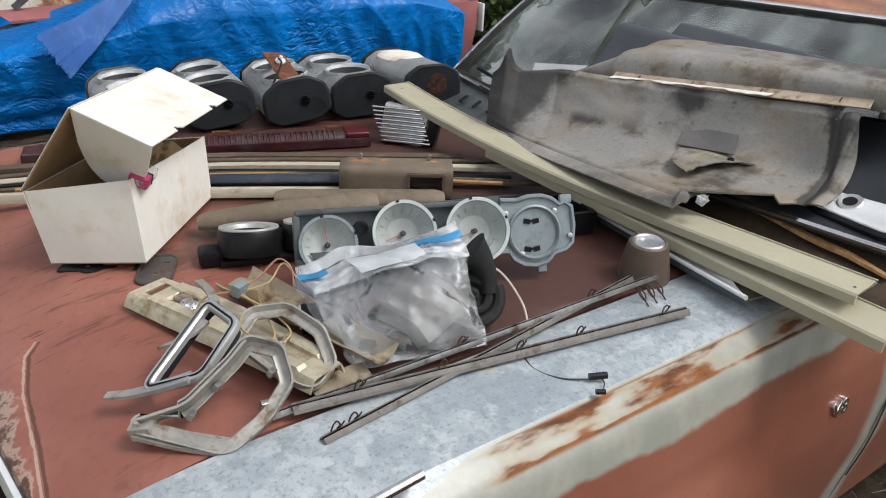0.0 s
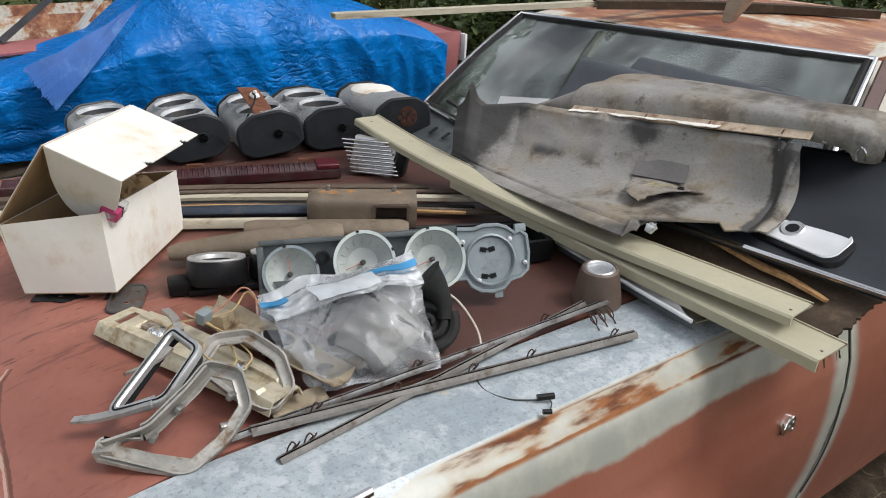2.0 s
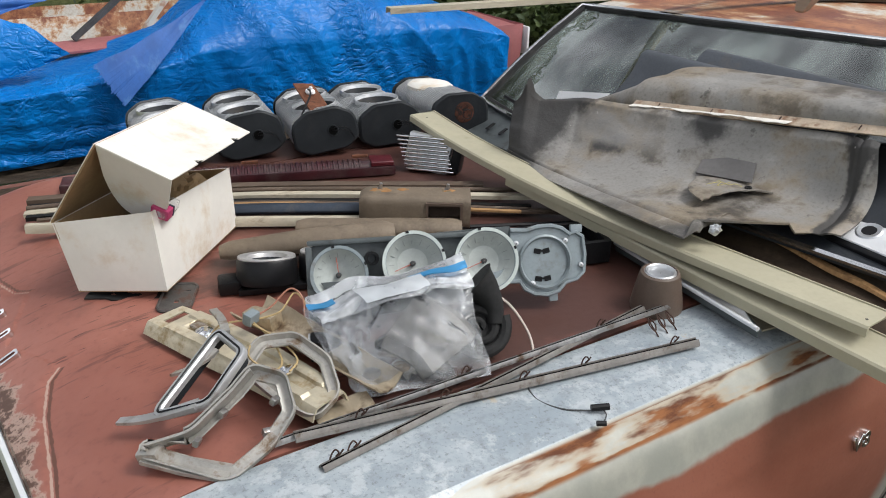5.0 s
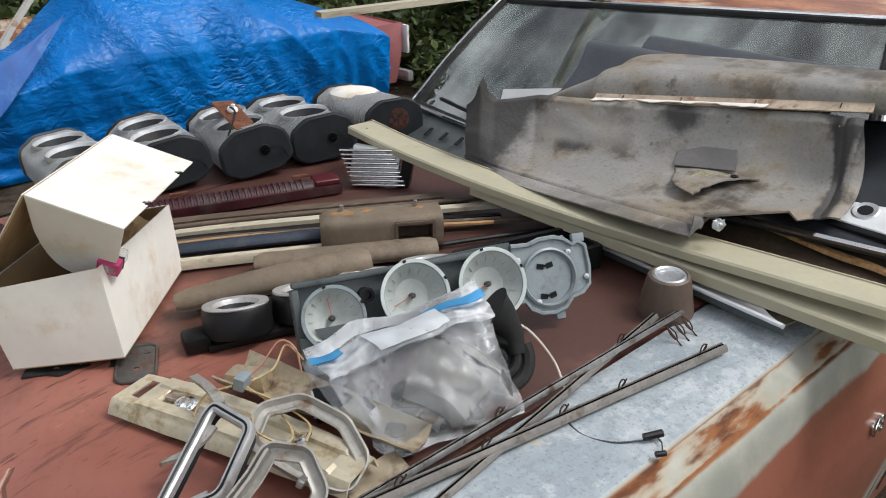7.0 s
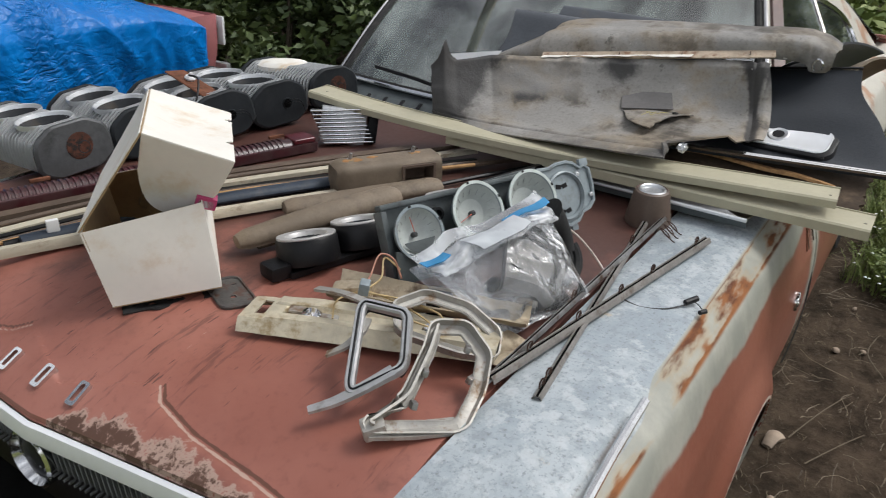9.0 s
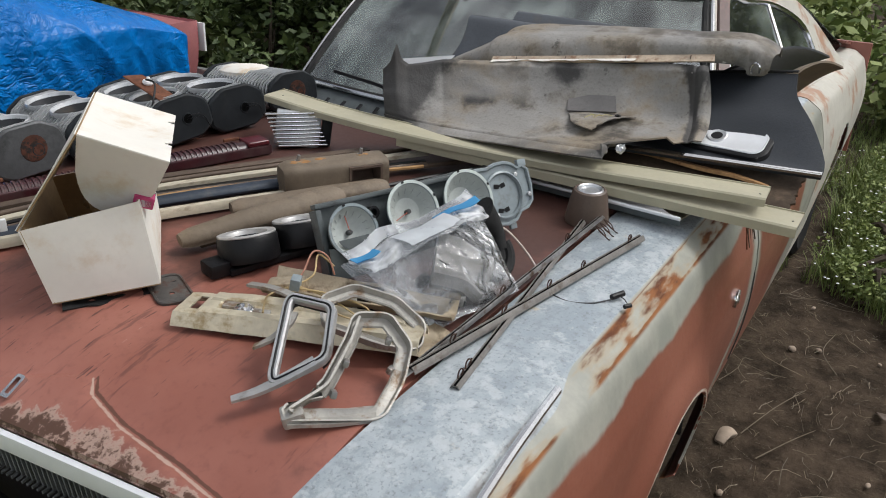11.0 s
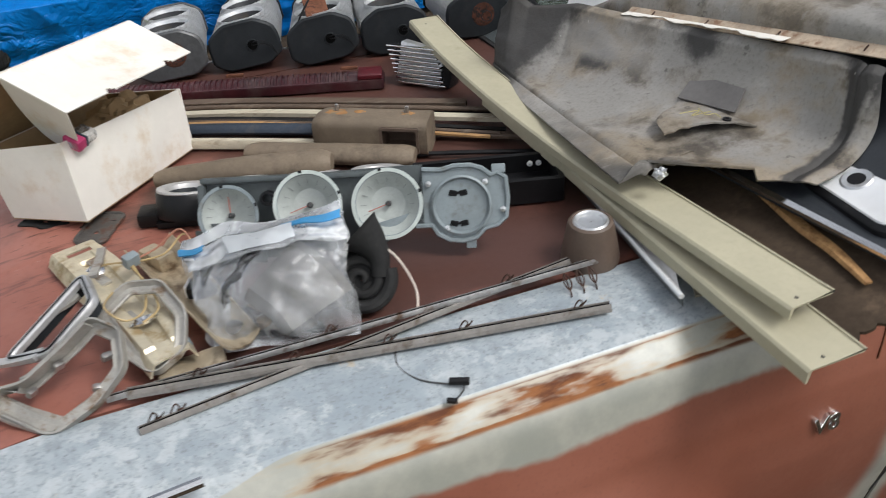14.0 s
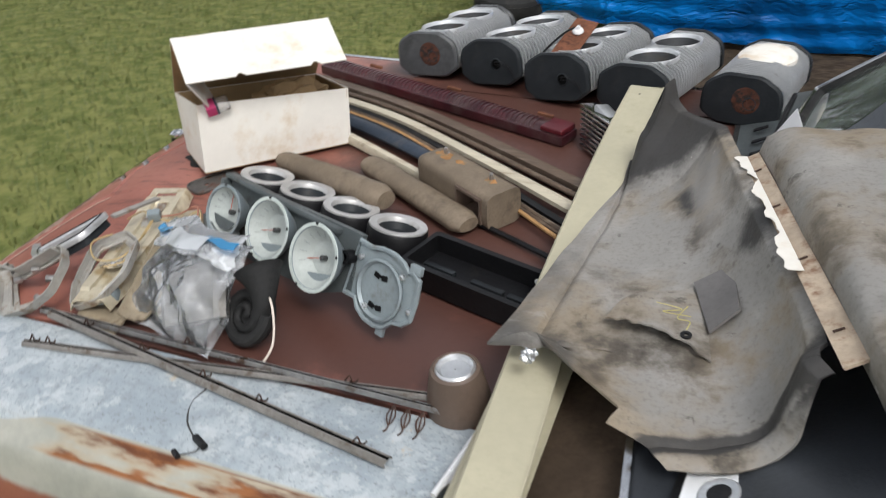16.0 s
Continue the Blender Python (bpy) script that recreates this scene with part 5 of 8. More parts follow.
# five ribbed lamp housings in a row
def housing_outline(w, h, n=40):
    pts = []
    for i in range(n):
        a = 2 * math.pi * i / n
        c, s = math.cos(a), math.sin(a)
        k = min((abs(c) ** 7 + abs(s) ** 7) ** (-1 / 7), 1.60 / (abs(c) + abs(s)))
        x, z = k * c * w / 2, k * s * h / 2 + h / 2
        x *= 1.0 - 0.22 * max(0.0, (z - h * 0.55) / (h * 0.45)) ** 1.5
        pts.append((x, z))
    return pts


def build_lamp_housing(label, at, length, rusty=False, lid=False, dusty=False):
    root = thing("lamp_housing", label, "lamp housing", at, "row of lamp housings on the hood")
    w, h = 0.196, 0.128
    for y in (0.0, length):
        o = housing_outline(w, h)
        bm = B()
        rings = []
        for dy, k in ((0.0, 0.0), (0.0, 0.93), (0.005, 1.0), (0.014, 1.0), (0.018, 0.96), (0.018, 0.0)):
            kk = max(k, 0.10)
            rings.append([V(x * kk, y - 0.006 + (dy if y == 0 else 0.012 - dy), h / 2 + (z - h / 2) * kk) for x, z in o])
        add_loft(bm, rings, True, True)
        end = part("end_plate", bm, DUSTY if dusty else CHARCOAL, root, "grey dusty end plate" if dusty else "dark dusty end plate", False)
        cx = 0.022 if y == 0 else 0
        face = y - 0.0065 if y == 0 else y + 0.0065
        # flat black disc painted as the hole's dark depth
        bm = B()
        add_lathe(bm, [(0.0135, -0.0004), (0.0135, 0.0006), (0.001, 0.0006)], pose(cx, face, 0.060, 90 if y == 0 else -90, 0, 0), 20)
        part("cable_hole", bm, VOID, end, "", False)
        bm = B()
        add_lathe(bm, [(0.0135, 0.0), (0.0140, 0.0022), (0.0160, 0.0020), (0.0172, -0.0004)], pose(cx, face, 0.060, 90 if y == 0 else -90, 0, 0), 20)
        part("hole_rim", bm, CHARCOAL, end, "", False)
        if y == 0 and rusty:
            bm = B()
            add_lathe(bm, [(0.034, 0.0), (0.031, 0.0012), (0.022, 0.0018), (0.012, 0.0010), (0.001, 0.0014)], pose(cx - 0.010, -0.0065, 0.066, 90, 0, 0), 24)
            part("rust_stain", bm, BLOOM, end, "round rust patch", False)
        elif y == 0:
            for q in (0.0, 0.008):
                bm = B()
                add_tube(bm, curve_points([V(cx - 0.004, 0.004, 0.058), V(cx + 0.004, -0.020, 0.062 + q), V(cx + 0.030, -0.022, 0.060 + q), V(cx + 0.050, -0.014, 0.042 + q), V(cx + 0.058, -0.011, 0.022)], 14), 0.0013, 5)
                part("lead", bm, BLACK, end, "thin dark lead", False)
    # ribbed body with two openings on top
    body = B()
    n = 48
    o = housing_outline(w * 0.895, h * 0.905, 64)
    holes = [] if lid else [(length * 0.29, length * 0.185), (length * 0.71, length * 0.185)]
    rows = []
    for i in range(n + 1):
        y = 0.012 + (length - 0.024) * i / n
        k = 1.0
        rows.append([V(x * k, y, z + 0.005) for x, z in o])
    vv = [[body.verts.new(p) for p in r] for r in rows]
    for i in range(n):
        for j in range(64):
            q = [vv[i][j], vv[i][(j + 1) % 64], vv[i + 1][(j + 1) % 64], vv[i + 1][j]]
            c = (q[0].co + q[2].co) / 2
            if c.z > h * 0.7 and any((c.x / 0.068) ** 2 + ((c.y - hy) / hr) ** 2 < 1 for hy, hr in holes):
                continue
            body.faces.new(q)
    shell = part("body", body, RIBBED, root, "ribbed bare metal body", False)
    big = housing_outline(w * 0.955, h * 0.955, 64)
    for q in range(22):
        y = 0.024 + (length - 0.048) * q / 21
        keep = []
        for j in range(64):
            a, b = big[j], big[(j + 1) % 64]
            cut = (a[1] + b[1]) / 2 > h * 0.72 and any(((a[0] + b[0]) / 2 / 0.068) ** 2 + ((y - hy) / hr) ** 2 < 1 for hy, hr in holes)
            keep.append(not cut and not (a[1] < 0.012 and b[1] < 0.012))
        runs, run = [], []
        start = keep.index(False)
        for j in [(start + e) % 64 for e in range(65)]:
            if keep[j]:
                run.append(j)
            elif run:
                runs.append(run)
                run = []
        for run in runs:
            if len(run) < 3:
                continue
            ring = [(big[j], o[j]) for j in run] + [(big[(run[-1] + 1) % 64], o[(run[-1] + 1) % 64])]
            bm = B()
            add_loft(bm, [[V(a[0], y - 0.0016, a[1] + 0.003), V(a[0], y + 0.0016, a[1] + 0.003), V(b[0], y + 0.0016, b[1] + 0.005), V(b[0], y - 0.0016, b[1] + 0.005)] for a, b in ring])
            part("rib", bm, RIBMETAL, shell, "", False, 60)
    for hy, hr in holes:
        bm = B()
        add_lathe(bm, [(0.0690, -0.014), (0.0715, -0.004), (0.0700, 0.001), (0.0665, -0.001), (0.0640, -0.010)], pose(0, hy, h * 0.962), 40, False, 0.96, hr / 0.068)
        part("reflector_rim", bm, RIBMETAL, shell, "smooth bright rim", False)
        bm = B()
        add_lathe(bm, [(0.0645, -0.008), (0.060, -0.030), (0.050, -0.062), (0.001, -0.070)], pose(0, hy, h * 0.955), 32, False, 0.96, hr / 0.068)
        part("reflector_cup", bm, RIBBED, shell, "dull dark lamp cup", False)
    if lid:
        bm = B()
        add_lathe(bm, [(0.075, -0.03), (0.073, -0.004), (0.06, 0.006), (0.03, 0.010), (0.001, 0.011)], pose(0, length * 0.66, h * 0.94), 36, False, 1.0, 1.55)
        part("lens", bm, CARD, root, "milky white lens", False)
    return root


HOUSINGS = [
    (0.740, 2.172, -7, -5, 0.40, "ribbed lamp housing with dusty grey end plates", False),
    (0.944, 2.147, -12, -8, 0.42, "ribbed lamp housing with two oval openings", False),
    (1.150, 2.082, -14, -9, 0.42, "ribbed lamp housing crossed by a rusty bracket", False),
    (1.352, 2.064, -12, -4, 0.44, "ribbed lamp housing with bright reflector cups", False),
    (1.612, 2.074, -10, 0, 0.38, "lamp housing with a milky white lens", True),
]
for hx, hy, turn, roll, length, label, lid in HOUSINGS:
    build_lamp_housing(label, pose(hx, hy, 0.938 - 0.0011 * roll, -5, roll, turn), length, lid or hx < 0.8, lid, hx < 0.8)

strap = thing("rusty_strap", "rusty steel strap with a white knob across a lamp housing", "bracket", pose(1.160, 2.215, 1.078, -6, 12, -98))
bm = B()
add_box(bm, (0.190, 0.066, 0.005), Matrix(), 0.002, 1)
part("strap", bm, RUSTY, strap, "", False)
bm = B()
add_lathe(bm, [(0.012, 0.0), (0.016, 0.006), (0.013, 0.012), (0.006, 0.014), (0.005, 0.022), (0.001, 0.024)], pose(-0.02, 0, 0.003), 18)
part("knob", bm, PAPER, strap, "white insulator knob", False)
bm = B()
add_tube(bm, curve_points([V(-0.015, -0.01, 0.02), V(0.04, -0.02, 0.03), V(0.085, -0.05, 0.0), V(0.105, -0.07, -0.04)], 14), 0.003, 6)
part("cable", bm, BLACK, strap, "", False)


# small finned bezel
def build_finned():
    m = pose(1.322, 1.812, 0.939, -10, 0, -47)
    root = thing("finned_bezel", "bright finned trim bezel with black back", "trim", m)
    fin = B()
    add_box(fin, (0.138, 0.046, 0.0055), Matrix(), 0.002, 2)
    fin_mesh = mesh_of("fin", fin, CHROME)
    for k in range(9):
        ob = new("fin", fin_mesh)
        ob.parent = root
        ob.location = (0.012 - 0.004 * k, 0, 0.006 + 0.0112 * k)
    bm = B()
    add_box(bm, (0.126, 0.036, 0.098), pose(0.0, 0.014, 0.05, 0, 9, 0), 0.004)
    part("core", bm, SATIN, root, "", False)
    bm = B()
    add_box(bm, (0.028, 0.056, 0.085), pose(0.082, 0.018, 0.043, 0, 9, 0), 0.006)
    part("end_cap", bm, BLACK, root, "black end cap", False)


build_finned()


# ribbed red lamp lens
def build_red_lens():
    a, b = V(.425, 2.150, .938), V(1.234, 1.860, .940)
    along = (b - a)
    m = Matrix.Translation(a) @ along.to_track_quat('X', 'Z').to_matrix().to_4x4()
    size = along.length
    root = thing("tail_lamp_lens", "long dark red ribbed tail lamp lens", "lamp lens", m)
    bm = B()
    add_sheet(bm, lambda u, v: V(size * u, -0.030 + 0.060 * v, 0.036 + (0.0036 if int(u * 120) % 2 and 0.04 < u < 0.90 else 0.0) - 0.016 * abs(2 * v - 1) ** 3), 480, 10, 0.004)
    part("lens", bm, LENS, root, "", False)
    bm = B()
    add_box(bm, (size + 0.012, 0.066, 0.026), pose(size / 2, 0, 0.013), 0.004)
    part("tray", bm, LENS, root, "dull red plastic tray", False)
    bm = B()
    add_box(bm, (0.064, 0.062, 0.014), pose(size * 0.965, 0, 0.033), 0.005, 3)
    part("clear_end", bm, REDPLASTIC, root, "smooth bright red end of the lens", False)
    for k in (0.2, 0.55, 0.9):
        bm = B()
        add_box(bm, (0.045, 0.010, 0.008), pose(size * k, 0.028, 0.040), 0.002)
        part("tab", bm, RUSTY, root, "", False)


build_red_lens()


# long trim strips piled side by side
def build_strip(name, label, points, w, h, material, kind="flat", category="trim strip"):
    path = curve_points([V(*p) for p in points], 20)
    if kind == "flat":
        prof = [(-w / 2, 0), (w / 2, 0), (w / 2, h * 0.6), (w / 2 - 0.004, h), (-w / 2 + 0.004, h), (-w / 2, h * 0.6)]
    elif kind == "channel":
        t = 0.0022
        prof = [(-w / 2, 0), (-w / 2 + t, 0), (-w / 2 + t, h - t), (w / 2 - t, h - t), (w / 2 - t, 0), (w / 2, 0), (w / 2, h), (-w / 2, h)]
    else:
        prof = [(w / 2 * math.cos(a), h / 2 + h / 2 * math.sin(a)) for a in [2 * math.pi * i / 14 for i in range(14)]]
    bm = B()
    add_sweep(bm, prof, path)
    return solo(name, bm, material, label, category, None, "long trim strips laid across the hood")


# some thin black and umber strips are added to stand for shaded gaps
STRIPS = [
    ("long dark brown trim strip lying on the hood", (.33, 2.085, .942), (.80, 1.905, .950), (1.36, 1.595, .950), .030, .016, UMBER, "channel"),
    ("thin black strip added for the dark gap beside a brown one", (.33, 2.060, .941), (.80, 1.880, .947), (1.40, 1.545, .948), .012, .010, BLACK, "flat"),
    ("long brown wood-grain strip lying on the hood", (.32, 2.040, .944), (.80, 1.864, .958), (1.43, 1.50, .960), .014, .012, UMBER, "round"),
    ("thin pale strip with a grey edge", (.32, 2.026, .942), (.80, 1.848, .952), (1.42, 1.478, .957), .010, .008, CREAM, "flat"),
    ("long cream painted strip with worn edges", (.31, 2.005, .943), (.80, 1.828, .957), (1.42, 1.440, .964), .024, .010, CREAM, "channel"),
    ("thin dark strip added for the gap beside cream mouldings", (.31, 1.982, .942), (.80, 1.806, .949), (1.38, 1.418, .952), .016, .010, BLACK, "channel"),
    ("narrow brown strip with a pale edge", (.33, 1.962, .942), (.80, 1.790, .953), (1.36, 1.402, .958), .010, .008, UMBER, "flat"),
    ("thin orange-brown wooden strip", (.36, 1.945, .943), (.82, 1.768, .954), (1.33, 1.392, .961), .008, .008, WOOD, "flat"),
    ("black strip added for a dark gap along the pile", (.38, 1.925, .941), (.78, 1.778, .946), (1.20, 1.520, .946), .016, .012, BLACK, "flat"),
    ("wide navy blue vinyl strip", (.40, 1.895, .942), (.75, 1.756, .948), (1.10, 1.570, .946), .042, .024, NAVY, "round"),
    ("beige painted strip along the pile's near side", (.30, 1.910, .941), (.70, 1.715, .944), (1.02, 1.540, .943), .022, .020, CREAM, "flat"),
    ("short brown strip under the angle strips", (1.02, 1.615, .948), (1.22, 1.50, .950), (1.47, 1.33, .952), .022, .010, UMBER, "flat"),
    ("thin dark strip under the angle strips", (1.05, 1.47, .944), (1.25, 1.38, .946), (1.47, 1.27, .948), .012, .008, BLACK, "flat"),
]
for label, p0, p1, p2, w, h, mat, kind in STRIPS:
    build_strip("trim_strip", label, [p0, p1, p2], w, h, mat, kind)
bm = B()
add_box(bm, (0.024, 0.012, 0.030), pose(.455, 1.868, .975, 0, 0, -25), 0.003)
solo("plastic_clip", bm, PAPER, "small pale plastic clip on the beige strip", "clip")


# tan armrest with a pocket
def build_armrest():
    m = pose(1.098, 1.508, .941, 0, 0, -33)
    root = thing("armrest", "tan armrest block with an open ashtray pocket and rusty bolts", "armrest", m)
    w, d, h = 0.262, 0.088, 0.082

    def at(u, v):
        a = 2 * math.pi * v
        c, s = math.cos(a), math.sin(a)
        k = (abs(c) ** 5 + abs(s) ** 5) ** (-0.2)
        e = 1 - 0.22 * max(0.0, (0.10 - u) / 0.10) ** 2
        return V(-w / 2 + w * u, k * c * d / 2 * e, h / 2 + k * s * h / 2 * e)
    hole_u = (0.60, 0.93)
    bm = B()
    rings = [[at(i / 40, j / 48) for j in range(48)] for i in range(41)]
    vv = [[bm.verts.new(p) for p in r] for r in rings]
    for i in range(40):
        for j in range(48):
            q = [vv[i][j], vv[i][(j + 1) % 48], vv[i + 1][(j + 1) % 48], vv[i + 1][j]]
            c = (q[0].co + q[2].co) / 2
            if hole_u[0] < (i + .5) / 40 < hole_u[1] and c.y < -d * 0.40 and abs(c.z - h / 2) < 0.027:
                continue
            bm.faces.new(q)
    bm.faces.new(list(reversed(vv[0])))
    bm.faces.new(vv[-1])
    part("pad", bm, TAN, root, "", False)
    x0, x1 = -w / 2 + w * hole_u[0], -w / 2 + w * hole_u[1]
    bm = B()
    o = [(x0, h / 2 - .029), (x1, h / 2 - .029), (x1, h / 2 + .029), (x0, h / 2 + .029)]
    i = [(x0 + .006, h / 2 - .023), (x1 - .006, h / 2 - .023), (x1 - .006, h / 2 + .023), (x0 + .006, h / 2 + .023)]
    y = -d / 2
    add_loft(bm, [[V(a, y + .004, b) for a, b in o], [V(a, y - .004, b) for a, b in o], [V(a, y - .004, b) for a, b in i], [V(a, y + .05, b) for a, b in i]], True, False)
    bm.faces.new([bm.verts.new(V(a, y + .05, b)) for a, b in i])
    part("pocket", bm, BROWN, root, "empty brown pocket", False)
    for px, r in ((-0.085, 0.009), (0.075, 0.009)):
        bm = B()
        add_lathe(bm, [(r, 0), (r, 0.006), (r * 0.6, 0.007), (r * 0.45, 0.022), (0.001, 0.023)], pose(px, 0.012, h - 0.006, 6, 8, 0), 10)
        part("bolt", bm, OLD_TRIM, root, "tarnished bolt", False)
    stain = plain("orange_rust_stain", (0.34, 0.17, 0.06), 0.85, 0.0, (0.18, 0.14, 0.09), (0.45, 0.6), 40, 160, 0.3, 0.3)
    for px, py, r in ((-0.080, 0.004, 0.026), (-0.030, 0.010, 0.016), (0.078, 0.008, 0.018)):
        bm = B()
        ring = [(r * (1 + 0.5 * noise.noise(V(math.cos(a) * 2, math.sin(a) * 2, px * 40))), a) for a in [2 * math.pi * i / 22 for i in range(22)]]
        add_loft(bm, [[V(px + k * q * math.cos(a), py + 0.55 * k * q * math.sin(a), h + z) for q, a in ring] for k, z in ((1.0, -0.0005), (0.8, 0.0010), (0.3, 0.0014))])
        part("rust_stain", bm, stain, root, "orange rust scale", False)


build_armrest()


def build_roll(label, a, b, r, flat, end_taper, bend=0.0):
    """A soft arm pad: rounded above, flat below, with a seam lip along one side."""
    a, b = V(*a), V(*b)
    pts = [a.lerp(b, i / 32) + V(0, 0, bend * math.sin(math.pi * i / 32)) for i in range(33)]
    bm = B()
    rings, seam, under = [], [], []
    for i, (p, t, s, u) in enumerate(frames_along(pts, (0, 0, 1))):
        k = i / 32
        e = min(1.0, 0.72 + 2.2 * min(k, 1 - k) ** 0.75) * (1 - end_taper * (1 - k) ** 1.6)
        ring = []
        for j in range(28):
            q = 2 * math.pi * j / 28
            c, h = math.cos(q), math.sin(q)
            lump = 1 + 0.05 * noise.noise(p * 11 + V(c, h, 0)) + 0.02 * noise.noise(p * 40 + V(c * 2, h * 2, 3))
            lip = 1.16 if abs(h + 0.62) < 0.16 and c > 0 else 1.0
            ring.append(p + s * r * e * lump * c * lip + u * (r * flat * e * lump * (h if h > 0 else 0.72 * h)))
        rings.append(ring)
        seam.append(p - s * r * e * 1.0 - u * (r * flat * e * 0.20))
        under.append(p - u * (r * flat * e * 0.66))
    add_loft(bm, rings)
    pad = solo("arm_pad", bm, TAN, label, "arm pad", None, "", "", 50)
    bm = B()
    add_tube(bm, seam[2:-2], 0.0022, 6)
    part("piping", bm, BROWN, pad, "worn brown piping along the seam")
    bm = B()
    add_sweep(bm, [(-r * .55, -.003), (r * .55, -.003), (r * .55, .003), (-r * .55, .003)], under[3:-3])
    part("base_board", bm, BOARD, pad, "dark fibre base")


build_roll("long tan padded arm roll, scuffed and dusty", (.625, 1.530, .966), (.968, 1.382, .990), .036, .85, 0.30, 0.004)
build_roll("flat tan arm pad beneath the armrest", (.825, 1.585, .960), (1.150, 1.385, .962), .034, .65, 0.1)


# black dash housing with four ringed gauge openings
def build_dash():
    m = pose(.672, 1.386, .939, 0, 0, -16.5)
    root = thing("gauge_housing", "black dash gauge housing with four silver rings", "dash part", m)
    for k in range(4):
        x = 0.126 * k
        bm = B()
        add_lathe(bm, [(0.040, 0.0), (0.060, 0.002), (0.062, 0.010), (0.0605, 0.048), (0.056, 0.054), (0.050, 0.050), (0.046, 0.024), (0.001, 0.022)], pose(x, -0.006, 0.010, -16, 3, 0), 40)
        pod = part("pod", bm, BLACK, root, "", False)
        bm = B()
        add_lathe(bm, [(0.0565, 0.050), (0.0585, 0.054), (0.0575, 0.057), (0.042, 0.0555), (0.040, 0.052), (0.037, 0.040)], pose(x, -0.006, 0.010, -16, 3, 0), 40)
        part("ring", bm, RINGMETAL, pod, "silver bezel ring", False)
        bm = B()
        add_lathe(bm, [(0.0395, 0.048), (0.030, 0.034), (0.001, 0.032)], pose(x, -0.006, 0.010, -16, 3, 0), 24)
        part("bowl", bm, CHARCOAL, pod, "", False)
    bm = B()
    add_box(bm, (0.52, 0.075, 0.014), pose(0.20, 0.0, 0.008), 0.004)
    add_box(bm, (0.045, 0.05, 0.03), pose(-0.075, -0.005, 0.016), 0.008)
    part("base", bm, BLACK, root, "", False)
    # open tray of the heater panel at the end
    bm = B()
    o = round_outline(0.290, 0.120, 0.006, 2)
    i = [(a * 0.93, b * 0.80) for a, b in o]
    add_frame(bm, o, i, 0.050, pose(0.592, -0.012, 0.002))
    add_plate(bm, i, 0.010, pose(0.592, -0.012, 0.004))
    tray = part("tray", bm, BLACK, root, "open black heater tray", False)
    for dx in (-0.09, 0.02, 0.10):
        bm = B()
        add_box(bm, (0.070, 0.012, 0.010), pose(0.592 + dx, -0.018, 0.020), 0.002)
        part("slider", bm, CHARCOAL, tray, "", False)
    for dx in (0.095, 0.113):
        bm = B()
        add_lathe(bm, [(0.006, 0.0), (0.006, 0.003), (0.001, 0.004)], pose(0.592 + dx, 0.034, 0.034, 90, 0, 0), 12)
        part("lamp_dot", bm, PAPER, tray, "", False)


build_dash()


